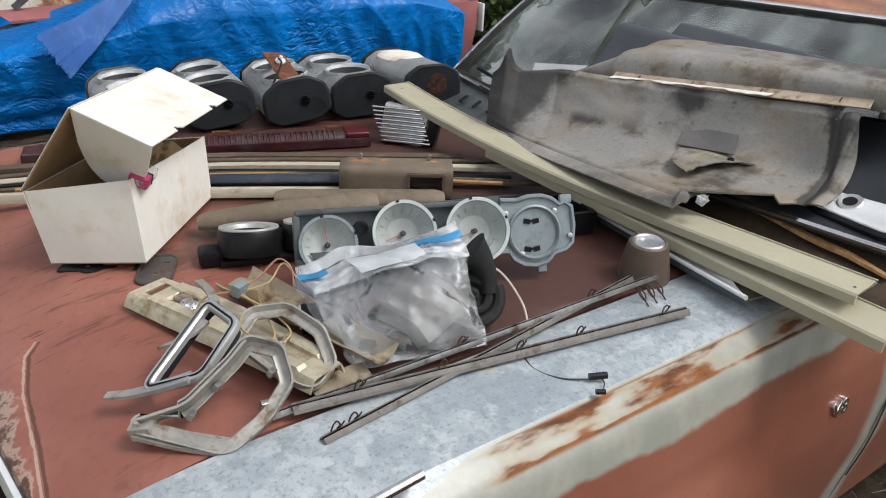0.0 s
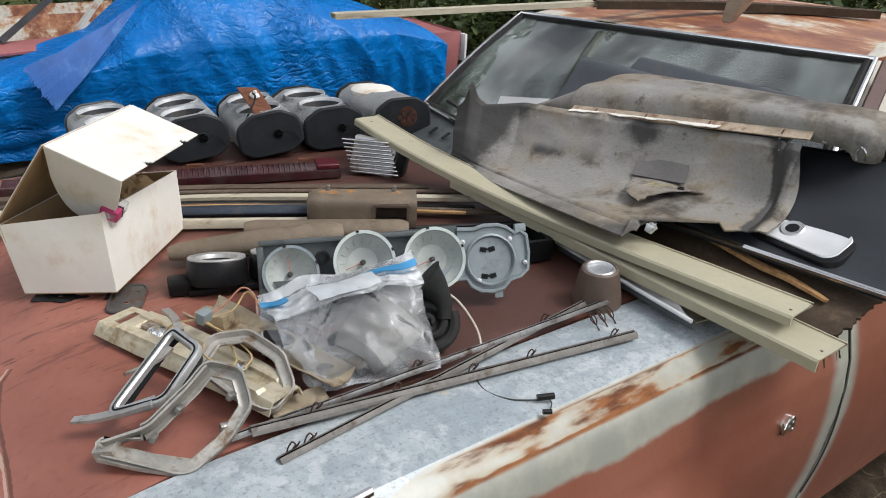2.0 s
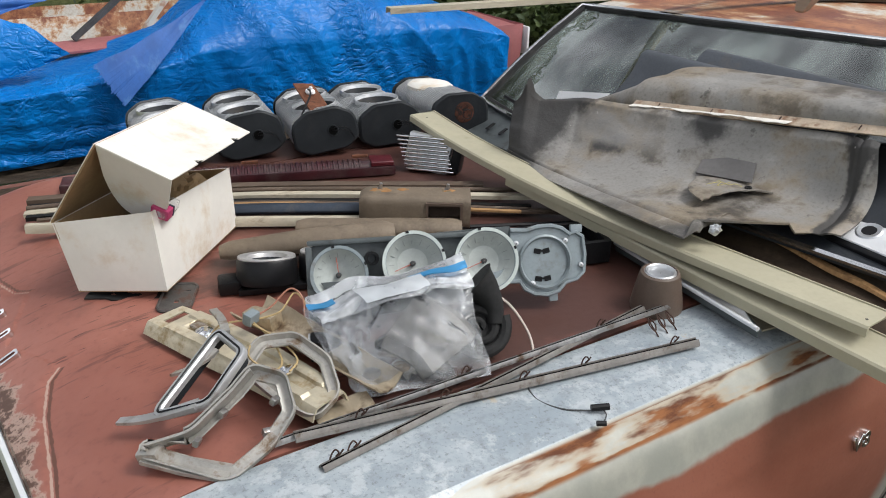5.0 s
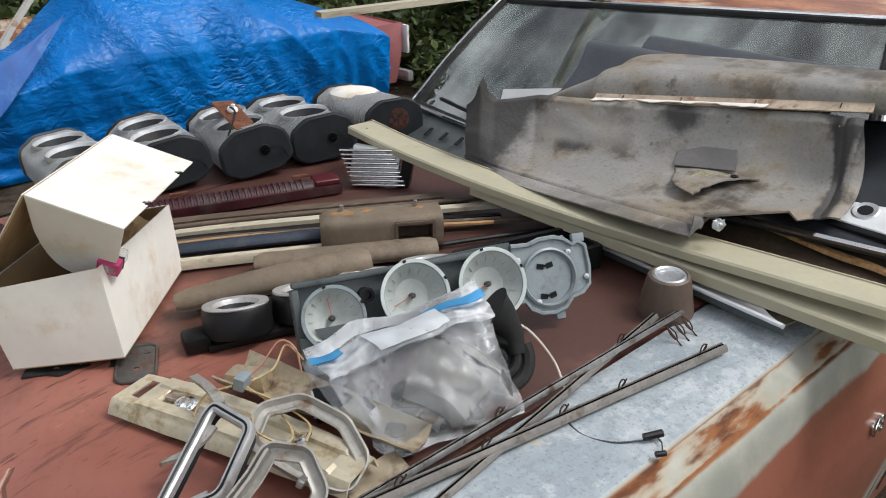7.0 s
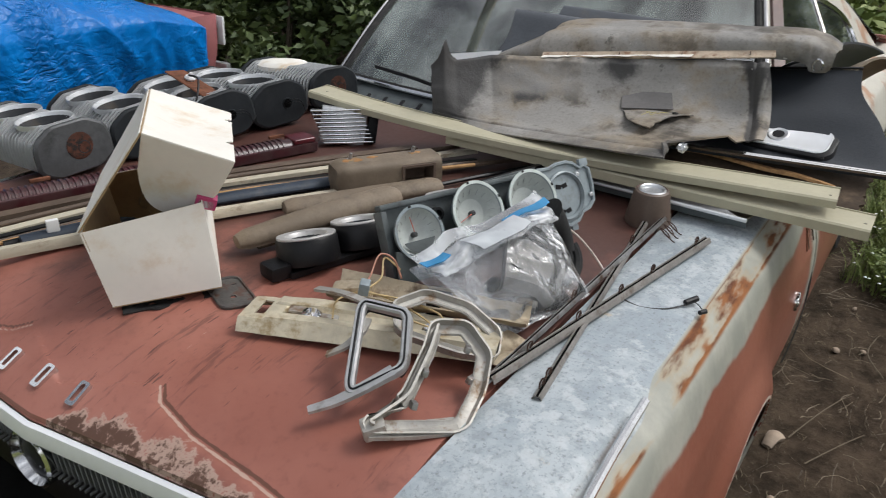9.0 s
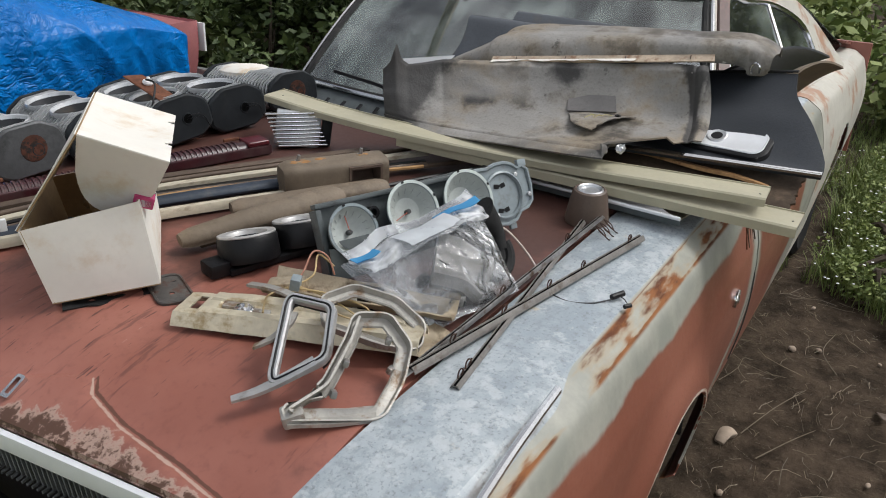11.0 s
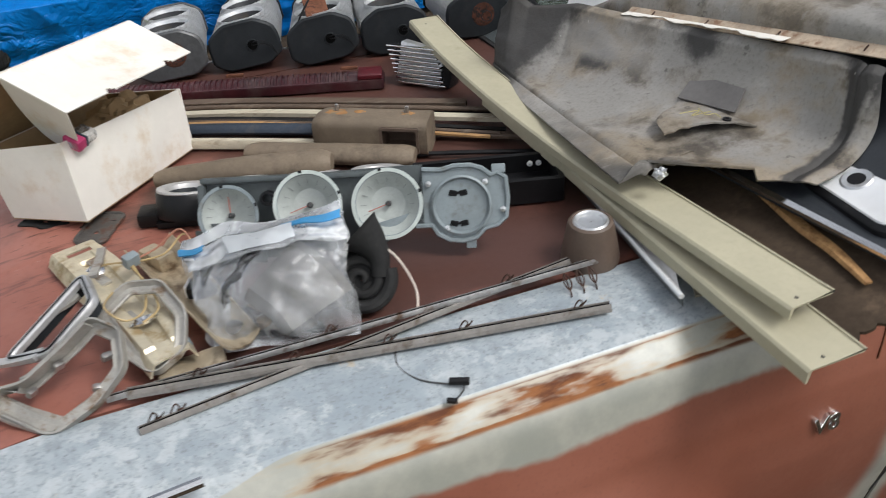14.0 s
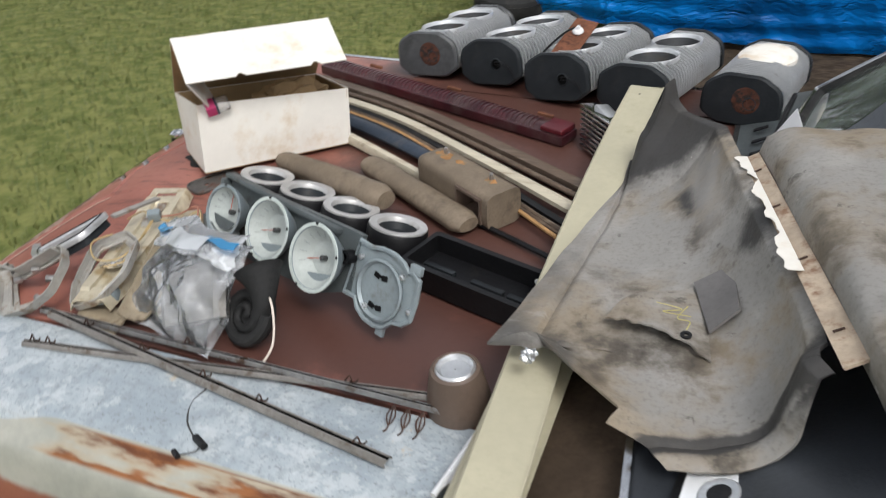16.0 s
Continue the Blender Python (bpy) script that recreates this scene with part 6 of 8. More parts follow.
# pale instrument cluster with three cone dials
def build_cluster():
    a = V(.93, -.372, 0).normalized()
    n = V(-.344, -.865, .40).normalized()
    b = n.cross(a).normalized()
    n = a.cross(b)
    m = Matrix(((a.x, b.x, n.x, .996), (a.y, b.y, n.y, 1.092), (a.z, b.z, n.z, 1.038), (0, 0, 0, 1)))
    root = thing("instrument_cluster", "stripped instrument cluster with three pale cone dials", "instrument cluster", m)
    # black backing frame on the left, pale pressed plate on the right
    bm = B()
    o = [(-.335, -.088), (-.325, .048), (-.19, .056), (.02, .064), (.06, .064), (.06, -.040), (-.02, -.075), (-.21, -.088)]
    add_plate(bm, o, 0.012, pose(0, 0, -0.020))
    add_box(bm, (0.012, 0.135, 0.03), pose(-.328, -.02, -.004), 0.003)
    add_box(bm, (0.34, 0.010, 0.022), pose(-.16, .054, -.006), 0.003)
    frame_part = part("backing", bm, FRAMEGREY, root, "dark grey backing frame", False)
    bm = B()
    o = [(.045, -.044), (.074, -.044), (.084, -.060), (.104, -.071), (.128, -.074), (.152, -.068), (.168, -.052), (.190, -.047), (.205, -.034),
         (.209, .000), (.206, .036), (.192, .046), (.18, .042), (.164, .054), (.145, .060), (.116, .060), (.093, .054), (.060, .056)]
    add_plate(bm, o, 0.006, pose(0, 0, -0.014))
    rim = [m.inverted() @ (m @ V(x, y, -0.006)) for x, y in o]
    add_tube(bm, rim, 0.0045, 6, None, True)
    plate = part("back_plate", bm, GREYPOD, root, "pale grey pressed back plate", False)
    bm = B()
    add_lathe(bm, [(0.052, -0.007), (0.054, -0.002), (0.050, 0.000), (0.046, -0.006)], pose(.127, -.010, 0), 36)
    part("boss", bm, GREYPOD, plate, "", False)
    for x, y in ((.122, .012), (.122, -.042)):
        bm = B()
        for dx in (-0.009, 0.009):
            add_box(bm, (0.014, 0.010, 0.002), pose(x + dx, y, -0.0066, 0, 0, 12 if dx > 0 else -12), 0.001, 1)
        add_box(bm, (0.026, 0.004, 0.002), pose(x, y, -0.0066))
        part("slot", bm, BLACK, plate, "", False)
    for x, y in ((.07, .03), (.20, -.02), (.17, .03), (.10, -.05)):
        bm = B()
        add_lathe(bm, [(0.005, 0.0), (0.005, 0.006), (0.001, 0.007)], pose(x, y, -0.008), 10)
        part("stud", bm, SATIN, plate, "", False)
    for size, at in (((0.024, 0.016, 0.010), pose(.194, .052, -.008)), ((0.018, 0.020, 0.008), pose(.142, -.078, -.012))):
        bm = B()
        add_box(bm, size, at, 0.002)
        part("lug", bm, GREYPOD, plate, "", False)
    for x, y, r, depth in ((-.276, -.008, .053, .034), (-.137, .004, .060, .036), (0.0, 0.0, .0615, .038)):
        tilt = pose(x, y, 0, -6, 0, 0)
        bm = B()
        add_lathe(bm, [(0.018, -0.012), (r * 0.52, -0.008), (r * 0.66, 0.004), (r * 0.90, depth - 0.012), (r * 0.985, depth), (r, depth + 0.001), (r, depth + 0.0028),
                       (r * 0.885, depth + 0.002), (r * 0.875, depth + 0.0005)], tilt, 48)
        cone = part("cone", bm, GREYPOD, root, "grey pressed cup", False)
        bm = B()
        add_lathe(bm, [(r * 1.004, depth + 0.0016), (r * 0.998, depth + 0.0034), (r * 0.90, depth + 0.003), (r * 0.89, depth)], tilt, 48)
        part("rim", bm, POD_IN if r > 0.055 else GREYPOD, cone, "pale flat rim", False)
        bm = B()
        add_lathe(bm, [(r * 0.878, depth + 0.0006), (r * 0.80, depth - 0.006), (r * 0.48, 0.012), (0.001, 0.008)], tilt, 40)
        part("dial", bm, DIAL, cone, "faded grey dial cone", False)
        for k in range(11):
            ang = radians(205 - 230 * k / 10)
            bm = B()
            rise = math.degrees(math.atan2(depth - 0.018, r * 0.32))
            add_box(bm, (r * 0.20, 0.0011, 0.0008), tilt @ pose(0, 0, 0, 0, 0, math.degrees(ang)) @ pose(r * 0.68, 0, 0.0135 + (depth - 0.018) * 0.62, 0, -rise, 0))
            part("tick", bm, FAINT, cone, "", False)
        bm = B()
        add_lathe(bm, [(0.005, 0.007), (0.005, 0.020), (0.003, 0.0215), (0.001, 0.0215)], tilt, 12)
        part("hub", bm, INK, cone, "", False)
        bm = B()
        add_box(bm, (r * 0.62, 0.0014, 0.001), tilt @ pose(0, 0, 0.019, 0, 0, 95 if r < 0.055 else 200) @ pose(r * 0.31, 0, 0))
        part("needle", bm, NEEDLE, cone, "thin red needle", False)
        bm = B()
        add_loft(bm, [[tilt @ V(r * 0.68 * math.cos(q), r * 0.68 * math.sin(q), z + 0.006 * (r < 0.055)) for q in [radians((200 if r < 0.055 else 235) + (140 if r < 0.055 else 100) * j / 14) for j in range(15)]] for z in (0.0225, 0.0230)])
        part("lower_mask", bm, FRAMEGREY if r < 0.055 else GREYPOD, cone, "", False)
        for q in (100, 20, 250):
            bm = B()
            add_box(bm, (0.004, 0.006, 0.0016), tilt @ V_pose(r * 0.97, q, depth + 0.0042), 0.0005, 1)
            part("lug", bm, BLACK, cone, "", False)
    bm = B()
    add_sheet(bm, lambda u, v: V(-.335 + .118 * u, -.090 + (.052 + .010 * math.cos(2 * math.pi * u)) * v, .038 - .012 * (1 - v)), 12, 6, 0.004)
    part("front_lip", bm, FRAMEGREY, frame_part, "", False)
    for x in (-.212, .045):
        bm = B()
        add_lathe(bm, [(0.013, -0.01), (0.013, 0.012), (0.008, 0.012), (0.008, 0.0)], pose(x, .02, 0), 16)
        part("socket", bm, BLACK, frame_part, "", False)


def V_pose(r, q, z):
    return pose(r * math.cos(radians(q)), r * math.sin(radians(q)), z, 0, 0, q)


build_cluster()


# zip bag with small parts
def build_bag():
    root = thing("zip_bag", "clear zip bag with a blue seal full of small dark parts", "plastic bag", Matrix.Translation((.75, .985, .94)))
    zl, zr = V(.640, 1.125, 1.020), V(.893, 1.018, 1.090)
    bl, br = V(.648, .930, .945), V(.862, .876, .946)

    def film(u, v, up=1.0, k=0.0):
        top, low = zl.lerp(zr, u), bl.lerp(br, u)
        p = top.lerp(low, v)
        belly = math.sin(math.pi * min(1, v * 1.05)) ** 0.8 * math.sin(math.pi * (0.06 + 0.88 * u)) ** 0.6
        wr = 0.012 * noise.noise(V(u * 2.2 + k, v * 1.8, 1.3 + k))
        for f, s, e, a in ((2.2, 1.5, 0.8, 0.0085), (5.0, -3.2, 1.4, 0.0080), (9.0, 5.0, 2.6, 0.0032), (16.0, -7.0, 6.0, 0.0011)):
            wr += a * (0.30 - abs(noise.noise(V(u * f + v * s, v * e - u * 0.4, 3.0 + k + f))) * 1.4)
        p += V(-0.25, -0.45, 0.75) * (0.058 * belly * up) + V(-.3, -.4, .8) * wr * (0.4 + belly) * 0.95
        p += V(0.02 * noise.noise(V(v * 4, 7.7, k)), 0.012 * noise.noise(V(u * 5, v * 5, 9.1)), 0)
        if up < 0:
            p.z = max(p.z, hood_z(p.x, p.y) + 0.004)
        else:
            p.z = max(p.z, hood_z(p.x, p.y) + 0.010)
        return p
    bm = B()
    add_sheet(bm, lambda u, v: film(u, v), 110, 90, 0.0004)
    part("front_film", bm, BAGFILM, root, "crinkled clear film", True, 60)
    bm = B()
    add_sheet(bm, lambda u, v: film(u, v, -0.25, 4.0), 40, 40, 0.0004)
    part("back_film", bm, BAGFILM, root, "", True, 60)
    # folded top flap with a printed panel
    bm = B()
    add_sheet(bm, lambda u, v: film(u, 0.02 + 0.26 * v) + V(-0.006, -0.012, 0.012) * (1 + 0.6 * noise.noise(V(u * 6, v * 4, 2.2))), 50, 16, 0.0004)
    part("top_flap", bm, BAGMILK, root, "folded clear top flap", True, 60)
    bm = B()
    add_sheet(bm, lambda u, v: film(0.30 + 0.42 * u, 0.055 + 0.19 * v) + V(-0.010, -0.018, 0.018), 24, 6, 0.0005)
    part("write_on_panel", bm, BAGPANEL, root, "white write-on panel")
    bm = B()
    add_sheet(bm, lambda u, v: film(u, 0.02) + V(-0.008, -0.016, 0.016) + V(0.008, 0.022 + 0.008 * noise.noise(V(u * 4, 2, 2)), 0.008 * math.sin(7 * u) + 0.004) * v, 50, 8, 0.0004)
    part("mouth_film", bm, BAGMILK, root, "loose film above the seal", True, 60)
    blue = clear_material("blue_seal", (0.55, 0.80, 0.98), 1.35, 0.15, 0.45, (0.10, 0.46, 0.86))
    for u0, u1 in ((0.0, 0.16), (0.64, 1.0)):
        bm = B()
        add_sheet(bm, lambda u, v: film(u0 + (u1 - u0) * u, 0.005 + 0.075 * v) + V(-0.010, -0.022, 0.018) + V(0, 0, 0.012 * noise.noise(V((u0 + (u1 - u0) * u) * 5, 1, 6))), 24, 3, 0.002)
        part("zip_seal", bm, blue, root, "bright blue zip seal")
    grey = plain("dusty_part", (0.15, 0.142, 0.130), 0.5, 0.3, (0.06, 0.05, 0.045), (0.5, 0.75), 16, 100, 0.25, 0.2)
    # one large moulded piece fills most of the bag
    lump = curve_points([film(.50, .42) + V(.02, .03, -.034), film(.66, .58) + V(.015, .02, -.034), film(.80, .80) + V(.0, .02, -.02)], 8)
    bm = B()
    add_sweep(bm, [(-.062, -.012), (.062, -.012), (.066, .004), (.050, .018), (-.050, .018), (-.066, .004)], lump, (-.2, -.4, .9))
    part("large_part", bm, grey, root, "taupe moulded part")
    for k in range(22):
        u, v = rnd.uniform(0.14, 0.86), rnd.uniform(0.30, 0.90)
        q = film(u, v)
        floor = hood_z(q.x, q.y) + 0.008
        z = floor + max(0.0, q.z - floor - 0.022) * rnd.uniform(0.1, 0.75)
        m = pose(q.x + 0.012, q.y + 0.014, z, rnd.uniform(-30, 30), rnd.uniform(-30, 30), rnd.uniform(0, 180))
        bm = B()
        if k % 3 == 0:
            add_lathe(bm, [(0.006, 0), (0.016, 0.0), (0.018, 0.004), (0.014, 0.012), (0.005, 0.014)], m, 16, True)
        elif k % 3 == 1:
            add_box(bm, (rnd.uniform(.03, .07), rnd.uniform(.014, .03), rnd.uniform(.008, .016)), m, 0.003)
        else:
            add_tube(bm, [m @ V(-0.03, 0, 0), m @ V(-0.01, 0.006, 0.003), m @ V(0.03, -0.004, 0)], rnd.uniform(.004, .008), 8)
        part("small_part", bm, rnd.choice((grey, grey, grey, POT_METAL, TAN, CHARCOAL)), root)


build_bag()


def build_horn():
    m = Matrix.Translation((.898, .962, .986)) @ V(-.30, -.72, .62).to_track_quat('Z', 'Y').to_matrix().to_4x4()
    root = thing("car_horn", "black snail-shaped car horn with dusty coil", "horn", Matrix.Translation((.898, .962, .94)))
    pts = []
    for i in range(60):
        k = i / 59
        ang = radians(20 - 760 * k)
        r = 0.046 * (1 - k) ** 0.9 + 0.004
        pts.append(m @ V(r * math.cos(ang), r * math.sin(ang), 0.006 * k))
    bm = B()
    add_tube(bm, pts, 0.0125, 10, lambda k: 1.0 - 0.55 * k)
    part("coil", bm, RUBBER, root, "coiled horn tube")
    bm = B()
    bell = curve_points([m @ V(0.030, 0.005, 0.0), m @ V(0.030, 0.035, 0.004), m @ V(0.016, 0.062, 0.010), m @ V(-0.002, 0.080, 0.014)], 16)
    add_tube(bm, bell, 0.015, 20, lambda k: 1.0 + 1.9 * k ** 1.8)
    part("bell", bm, RUBBER, root, "flared bell")
    bm = B()
    add_lathe(bm, [(0.050, -0.020), (0.052, -0.008), (0.046, -0.002), (0.02, 0.0), (0.001, 0.0)], m, 28)
    part("case", bm, RUBBER, root)
    bm = B()
    add_tube(bm, curve_points([V(.925, .985, 1.045), V(.958, .955, 1.02), V(.975, .915, .975), V(.962, .880, .946)], 16), 0.0022, 6)
    part("lead", bm, WIRE_P, root, "pale lead wire")


build_horn()


def build_cap():
    root = thing("tapered_cap", "brown tapered plastic cap with a pale disc on top", "cap", pose(1.303, .918, .935, 2, -3, 0))
    bm = B()
    add_lathe(bm, [(0.040, 0.0), (0.051, 0.0), (0.052, 0.006), (0.050, 0.020), (0.0405, 0.072), (0.038, 0.079), (0.033, 0.082), (0.031, 0.079)], Matrix(), 40)
    part("shell", bm, BROWN, root, "", False)
    bm = B()
    add_lathe(bm, [(0.032, 0.079), (0.028, 0.083), (0.024, 0.081), (0.022, 0.077), (0.012, 0.076), (0.001, 0.077)], Matrix(), 32)
    part("disc", bm, SATIN, root, "pale metal disc", False)


build_cap()


# die-cast surrounds and lamp housings piled at the near edge
def closed_bar(path, w, wall, turned=False):
    """A cast frame along a closed loop: a narrow face with a thin wall behind its inner edge,
    or, turned over, with its outer wall standing up."""
    bm = B()
    pts = [Vector(p) for p in path]
    centre = sum(pts, Vector()) / len(pts)
    c = len(pts)
    nrm = (pts[c // 3] - pts[0]).cross(pts[2 * c // 3] - pts[0]).normalized()
    if nrm.z < 0:
        nrm = -nrm
    if turned:
        prof = [(0.5 * w, -0.001), (0.5 * w + 0.002, wall), (0.5 * w - 0.001, wall), (0.5 * w - 0.004, 0.004), (-0.2 * w, 0.003), (-0.5 * w, 0.006), (-0.5 * w - 0.002, 0.004), (-0.5 * w, -0.001)]
    else:
        prof = [(0.5 * w, -0.006), (0.5 * w, 0.003), (0.38 * w, 0.006), (-0.30 * w, 0.006), (-0.46 * w, 0.003), (-0.5 * w, -wall), (-0.5 * w + 0.0022, -wall), (-0.30 * w, 0.0), (0.5 * w - 0.0022, -0.001)]
    rings = []
    for i, p in enumerate(pts):
        t = (pts[(i + 1) % c] - pts[i - 1]).normalized()
        s = t.cross(nrm).normalized()
        if s.dot(p - centre) < 0:
            s = -s
        rough = 0.0012 * noise.noise(p * 60)
        rings.append([p + s * (a + rough) + nrm * (b + rough) for a, b in prof])
    add_loft(bm, rings, True, False, True)
    return bm, nrm


def loop_of(corners, count=60, sharp=0.35):
    """A closed loop through corners, its corners rounded."""
    pts = [Vector(c) for c in corners]
    n = len(pts)
    out = []
    for i in range(n):
        a, b, c = pts[i - 1], pts[i], pts[(i + 1) % n]
        p, q = b.lerp(a, sharp), b.lerp(c, sharp)
        for k in range(8):
            t = k / 7
            out.append((p * (1 - t) + b * t) * (1 - t) + (b * (1 - t) + q * t) * t)
    return out


def build_surrounds():
    one = thing("lamp_surround", "silver die-cast lamp surround with a black inlay line", "lamp surround", Matrix.Translation((.42, 1.05, .935)), "die-cast surrounds piled at the hood's near edge")
    corners = [(.350, 1.036, .960), (.482, 1.110, 1.030), (.494, 1.030, 1.030), (.418, .984, .990)]
    loop = loop_of(corners, sharp=0.16)
    bm, nrm = closed_bar(loop, 0.016, 0.005)
    part("ring", bm, DIECAST, one)
    bm = B()
    add_tube(bm, [p + nrm * 0.0058 for p in loop], 0.0020, 5, None, True)
    part("inlay", bm, BLACK, one, "black inlay line")
    bm = B()
    add_sweep(bm, [(-.010, 0), (.010, 0), (.010, .006), (-.010, .006)], curve_points([V(.303, 1.072, .943), V(.330, 1.048, .950), V(.362, 1.022, .964), V(.405, .992, .984)], 14), (0, 0, 1), True, lambda k: 0.75 + 0.5 * k)
    part("foot", bm, DIECAST, one, "flared foot")
    for pts in ([(.510, 1.226, 1.004), (.505, 1.165, 1.016), (.494, 1.112, 1.022)], [(.404, 1.118, .968), (.420, 1.092, .985), (.450, 1.085, 1.000), (.470, 1.09, 1.01)]):
        bm = B()
        add_sweep(bm, [(-.007, 0), (.007, 0), (.007, .005), (-.007, .005)], curve_points([V(*p) for p in pts], 10))
        part("arm", bm, POT_METAL, one)
    bm = B()
    add_sweep(bm, [(-.001, -.012), (.001, -.012), (.001, .006), (-.001, .006)], [p - nrm * 0.010 for p in loop[4:31]], tuple(nrm))
    part("inner_wall", bm, CHARCOAL, one)

    two = thing("lamp_surround", "tarnished die-cast lamp surround, back side up", "lamp surround", Matrix.Translation((.42, .93, .935)), "die-cast surrounds piled at the hood's near edge")
    corners = [(.316, .984, .942), (.388, .962, .957), (.456, .970, .997), (.492, .980, 1.020), (.522, .948, 1.015), (.517, .908, .985), (.474, .891, .952), (.412, .884, .926)]
    loop = loop_of(corners, sharp=0.18)
    bm, nrm = closed_bar(loop, 0.019, 0.017, True)
    part("ring", bm, POT_METAL, two)
    bm = B()
    add_sweep(bm, [(-.002, 0), (.002, 0), (.002, .022), (-.002, .022)], [p + nrm * 0.006 for p in loop[2:28]], tuple(nrm))
    part("flange", bm, POT_METAL, two, "upright flange")
    bm = B()
    add_box(bm, (0.034, 0.030, 0.024), pose(.325, .972, .944, 8, -12, -42), 0.005)
    part("end_block", bm, POT_METAL, two)
    bm = B()
    add_sweep(bm, [(-.018, 0), (.018, 0), (.018, .006), (-.018, .006)], [V(.318, .978, .936), V(.362, .932, .930), V(.412, .887, .926)])
    part("foot_rail", bm, POT_METAL, two)
    for x, y, z in ((.43, .955, .985), (.50, .925, 1.0), (.478, .905, .965), (.385, .945, .958)):
        bm = B()
        add_box(bm, (0.016, 0.010, 0.012), pose(x, y, z, 20, 10, rnd.uniform(0, 90)), 0.003)
        part("lug", bm, OLD_TRIM, two)

    three = thing("lamp_surround", "tarnished die-cast surround under the others", "lamp surround", Matrix.Translation((.56, 1.0, .935)), "die-cast surrounds piled at the hood's near edge")
    corners = [(.500, 1.050, .985), (.545, 1.085, .998), (.590, 1.060, 1.005), (.615, .990, .990), (.600, .930, .968), (.560, .915, .955), (.528, .960, .965)]
    bm, nrm = closed_bar(loop_of(corners, sharp=0.2), 0.017, 0.014, True)
    part("ring", bm, POT_METAL, three)
    bm = B()
    add_lathe(bm, [(0.020, 0.0), (0.024, 0.004), (0.018, 0.008), (0.010, 0.002), (0.001, 0.002)], pose(.555, 1.02, .975, -25, -10, 0), 20)
    part("socket", bm, CHROME, three, "bright bulb socket")

    # long pale channel housing with a slot and a socket
    ivory = plain("yellowed_ivory_paint", (0.60, 0.535, 0.40), 0.36, 0.35, (0.36, 0.26, 0.13), (0.50, 0.70), 14, 90, 0.15, 0.2)
    a, b = V(.452, 1.332, .940), V(.585, .915, .940)
    along = b - a
    m = Matrix.Translation(a) @ along.to_track_quat('X', 'Z').to_matrix().to_4x4()
    long = thing("lamp_tray", "long yellowed ivory lamp tray with a slot and bulb socket", "lamp tray", m)
    size = along.length

    def tray(u, v):
        taper = 0.78 + 0.30 * math.sin(math.pi * min(1.0, 0.25 + 0.75 * u))
        q = 2 * v - 1
        wob = 0.004 * noise.noise(V(u * 9, v * 4, 5))
        edge = max(0.0, (abs(q) - 0.72) / 0.28)
        step = 0.005 * (1 if 0.30 < abs(q) < 0.74 else 0) * (1 if 0.10 < u < 0.92 else 0)
        return V(size * u, q * 0.050 * taper + 0.01 * math.sin(3 * u), 0.026 - 0.022 * edge ** 1.4 - 0.007 * math.exp(-(q / 0.30) ** 4) * (1 if 0.16 < u < 0.90 else 0) + step + 0.4 * wob + 0.010 * u)
    bm = B()
    add_sheet(bm, tray, 80, 44, 0.003, lambda u, v: 0.045 < u < 0.085 and 0.30 < v < 0.72)
    part("tray", bm, ivory, long, "", False)
    bm = B()
    add_lathe(bm, [(0.016, -0.006), (0.018, 0.004), (0.012, 0.008), (0.009, 0.0), (0.001, -0.002)], pose(size * 0.27, 0.0, 0.026, 10, 12, 0), 20)
    part("socket", bm, CHROME, long, "bright bulb socket", False)
    for k in (0.2, 0.34, 0.5, 0.66):
        bm = B()
        add_box(bm, (0.030, 0.020, 0.006), pose(size * k, 0.012 * math.sin(9 * k), 0.026, 0, 6, 12), 0.002)
        part("pad", bm, POT_METAL, long, "", False)
    tan_tray = plain("stained_tan_casting", (0.46, 0.38, 0.27), 0.42, 0.4, (0.15, 0.10, 0.06), (0.5, 0.72), 14, 90, 0.2, 0.25)
    a, b = V(.585, 1.250, .940), V(.690, .915, .940)
    along = b - a
    m2 = Matrix.Translation(a) @ along.to_track_quat('X', 'Z').to_matrix().to_4x4()
    back = thing("lamp_tray", "stained tan die-cast tray under the surrounds", "lamp tray", m2)
    size2 = along.length
    bm = B()
    add_sheet(bm, lambda u, v: V(size2 * u, (2 * v - 1) * (0.042 - 0.012 * u), 0.008 + 0.030 * abs(2 * v - 1) ** 2.5 * (1 - 0.4 * u) + 0.004 * noise.noise(V(u * 8, v * 5, 2)) + 0.010), 40, 20, 0.003)
    part("tray", bm, tan_tray, back, "", False)
    bm = B()
    add_box(bm, (0.07, 0.035, 0.03), pose(size2 * 0.10, 0.0, 0.028, 0, -6, 10), 0.006)
    part("bulkhead", bm, tan_tray, back, "", False)
    bm = B()
    add_sheet(bm, lambda u, v: V(.560 + .10 * u, .905 + .055 * v - 0.02 * u, .946 + .006 * math.sin(5 * u + 3 * v)), 8, 6, 0.003)
    solo("metal_plate", bm, tan_tray, "small stained cast plate among the surrounds", "metal plate")
    bm = B()
    add_box(bm, (0.042, 0.026, 0.020), pose(.595, .955, .962, 8, -14, 20), 0.004)
    solo("lamp_bracket", bm, GREYPOD, "small pale bracket leaning on the pile", "bracket")
    # loose harness: connector and wires
    harness = thing("wiring_harness", "yellowed wiring with a pale plug connector", "wiring", Matrix.Translation((.555, 1.16, .975)))
    bm = B()
    add_box(bm, (0.026, 0.018, 0.022), pose(.555, 1.160, 1.010, 10, 0, 30), 0.003)
    part("plug", bm, GREYPOD, harness, "pale plug")
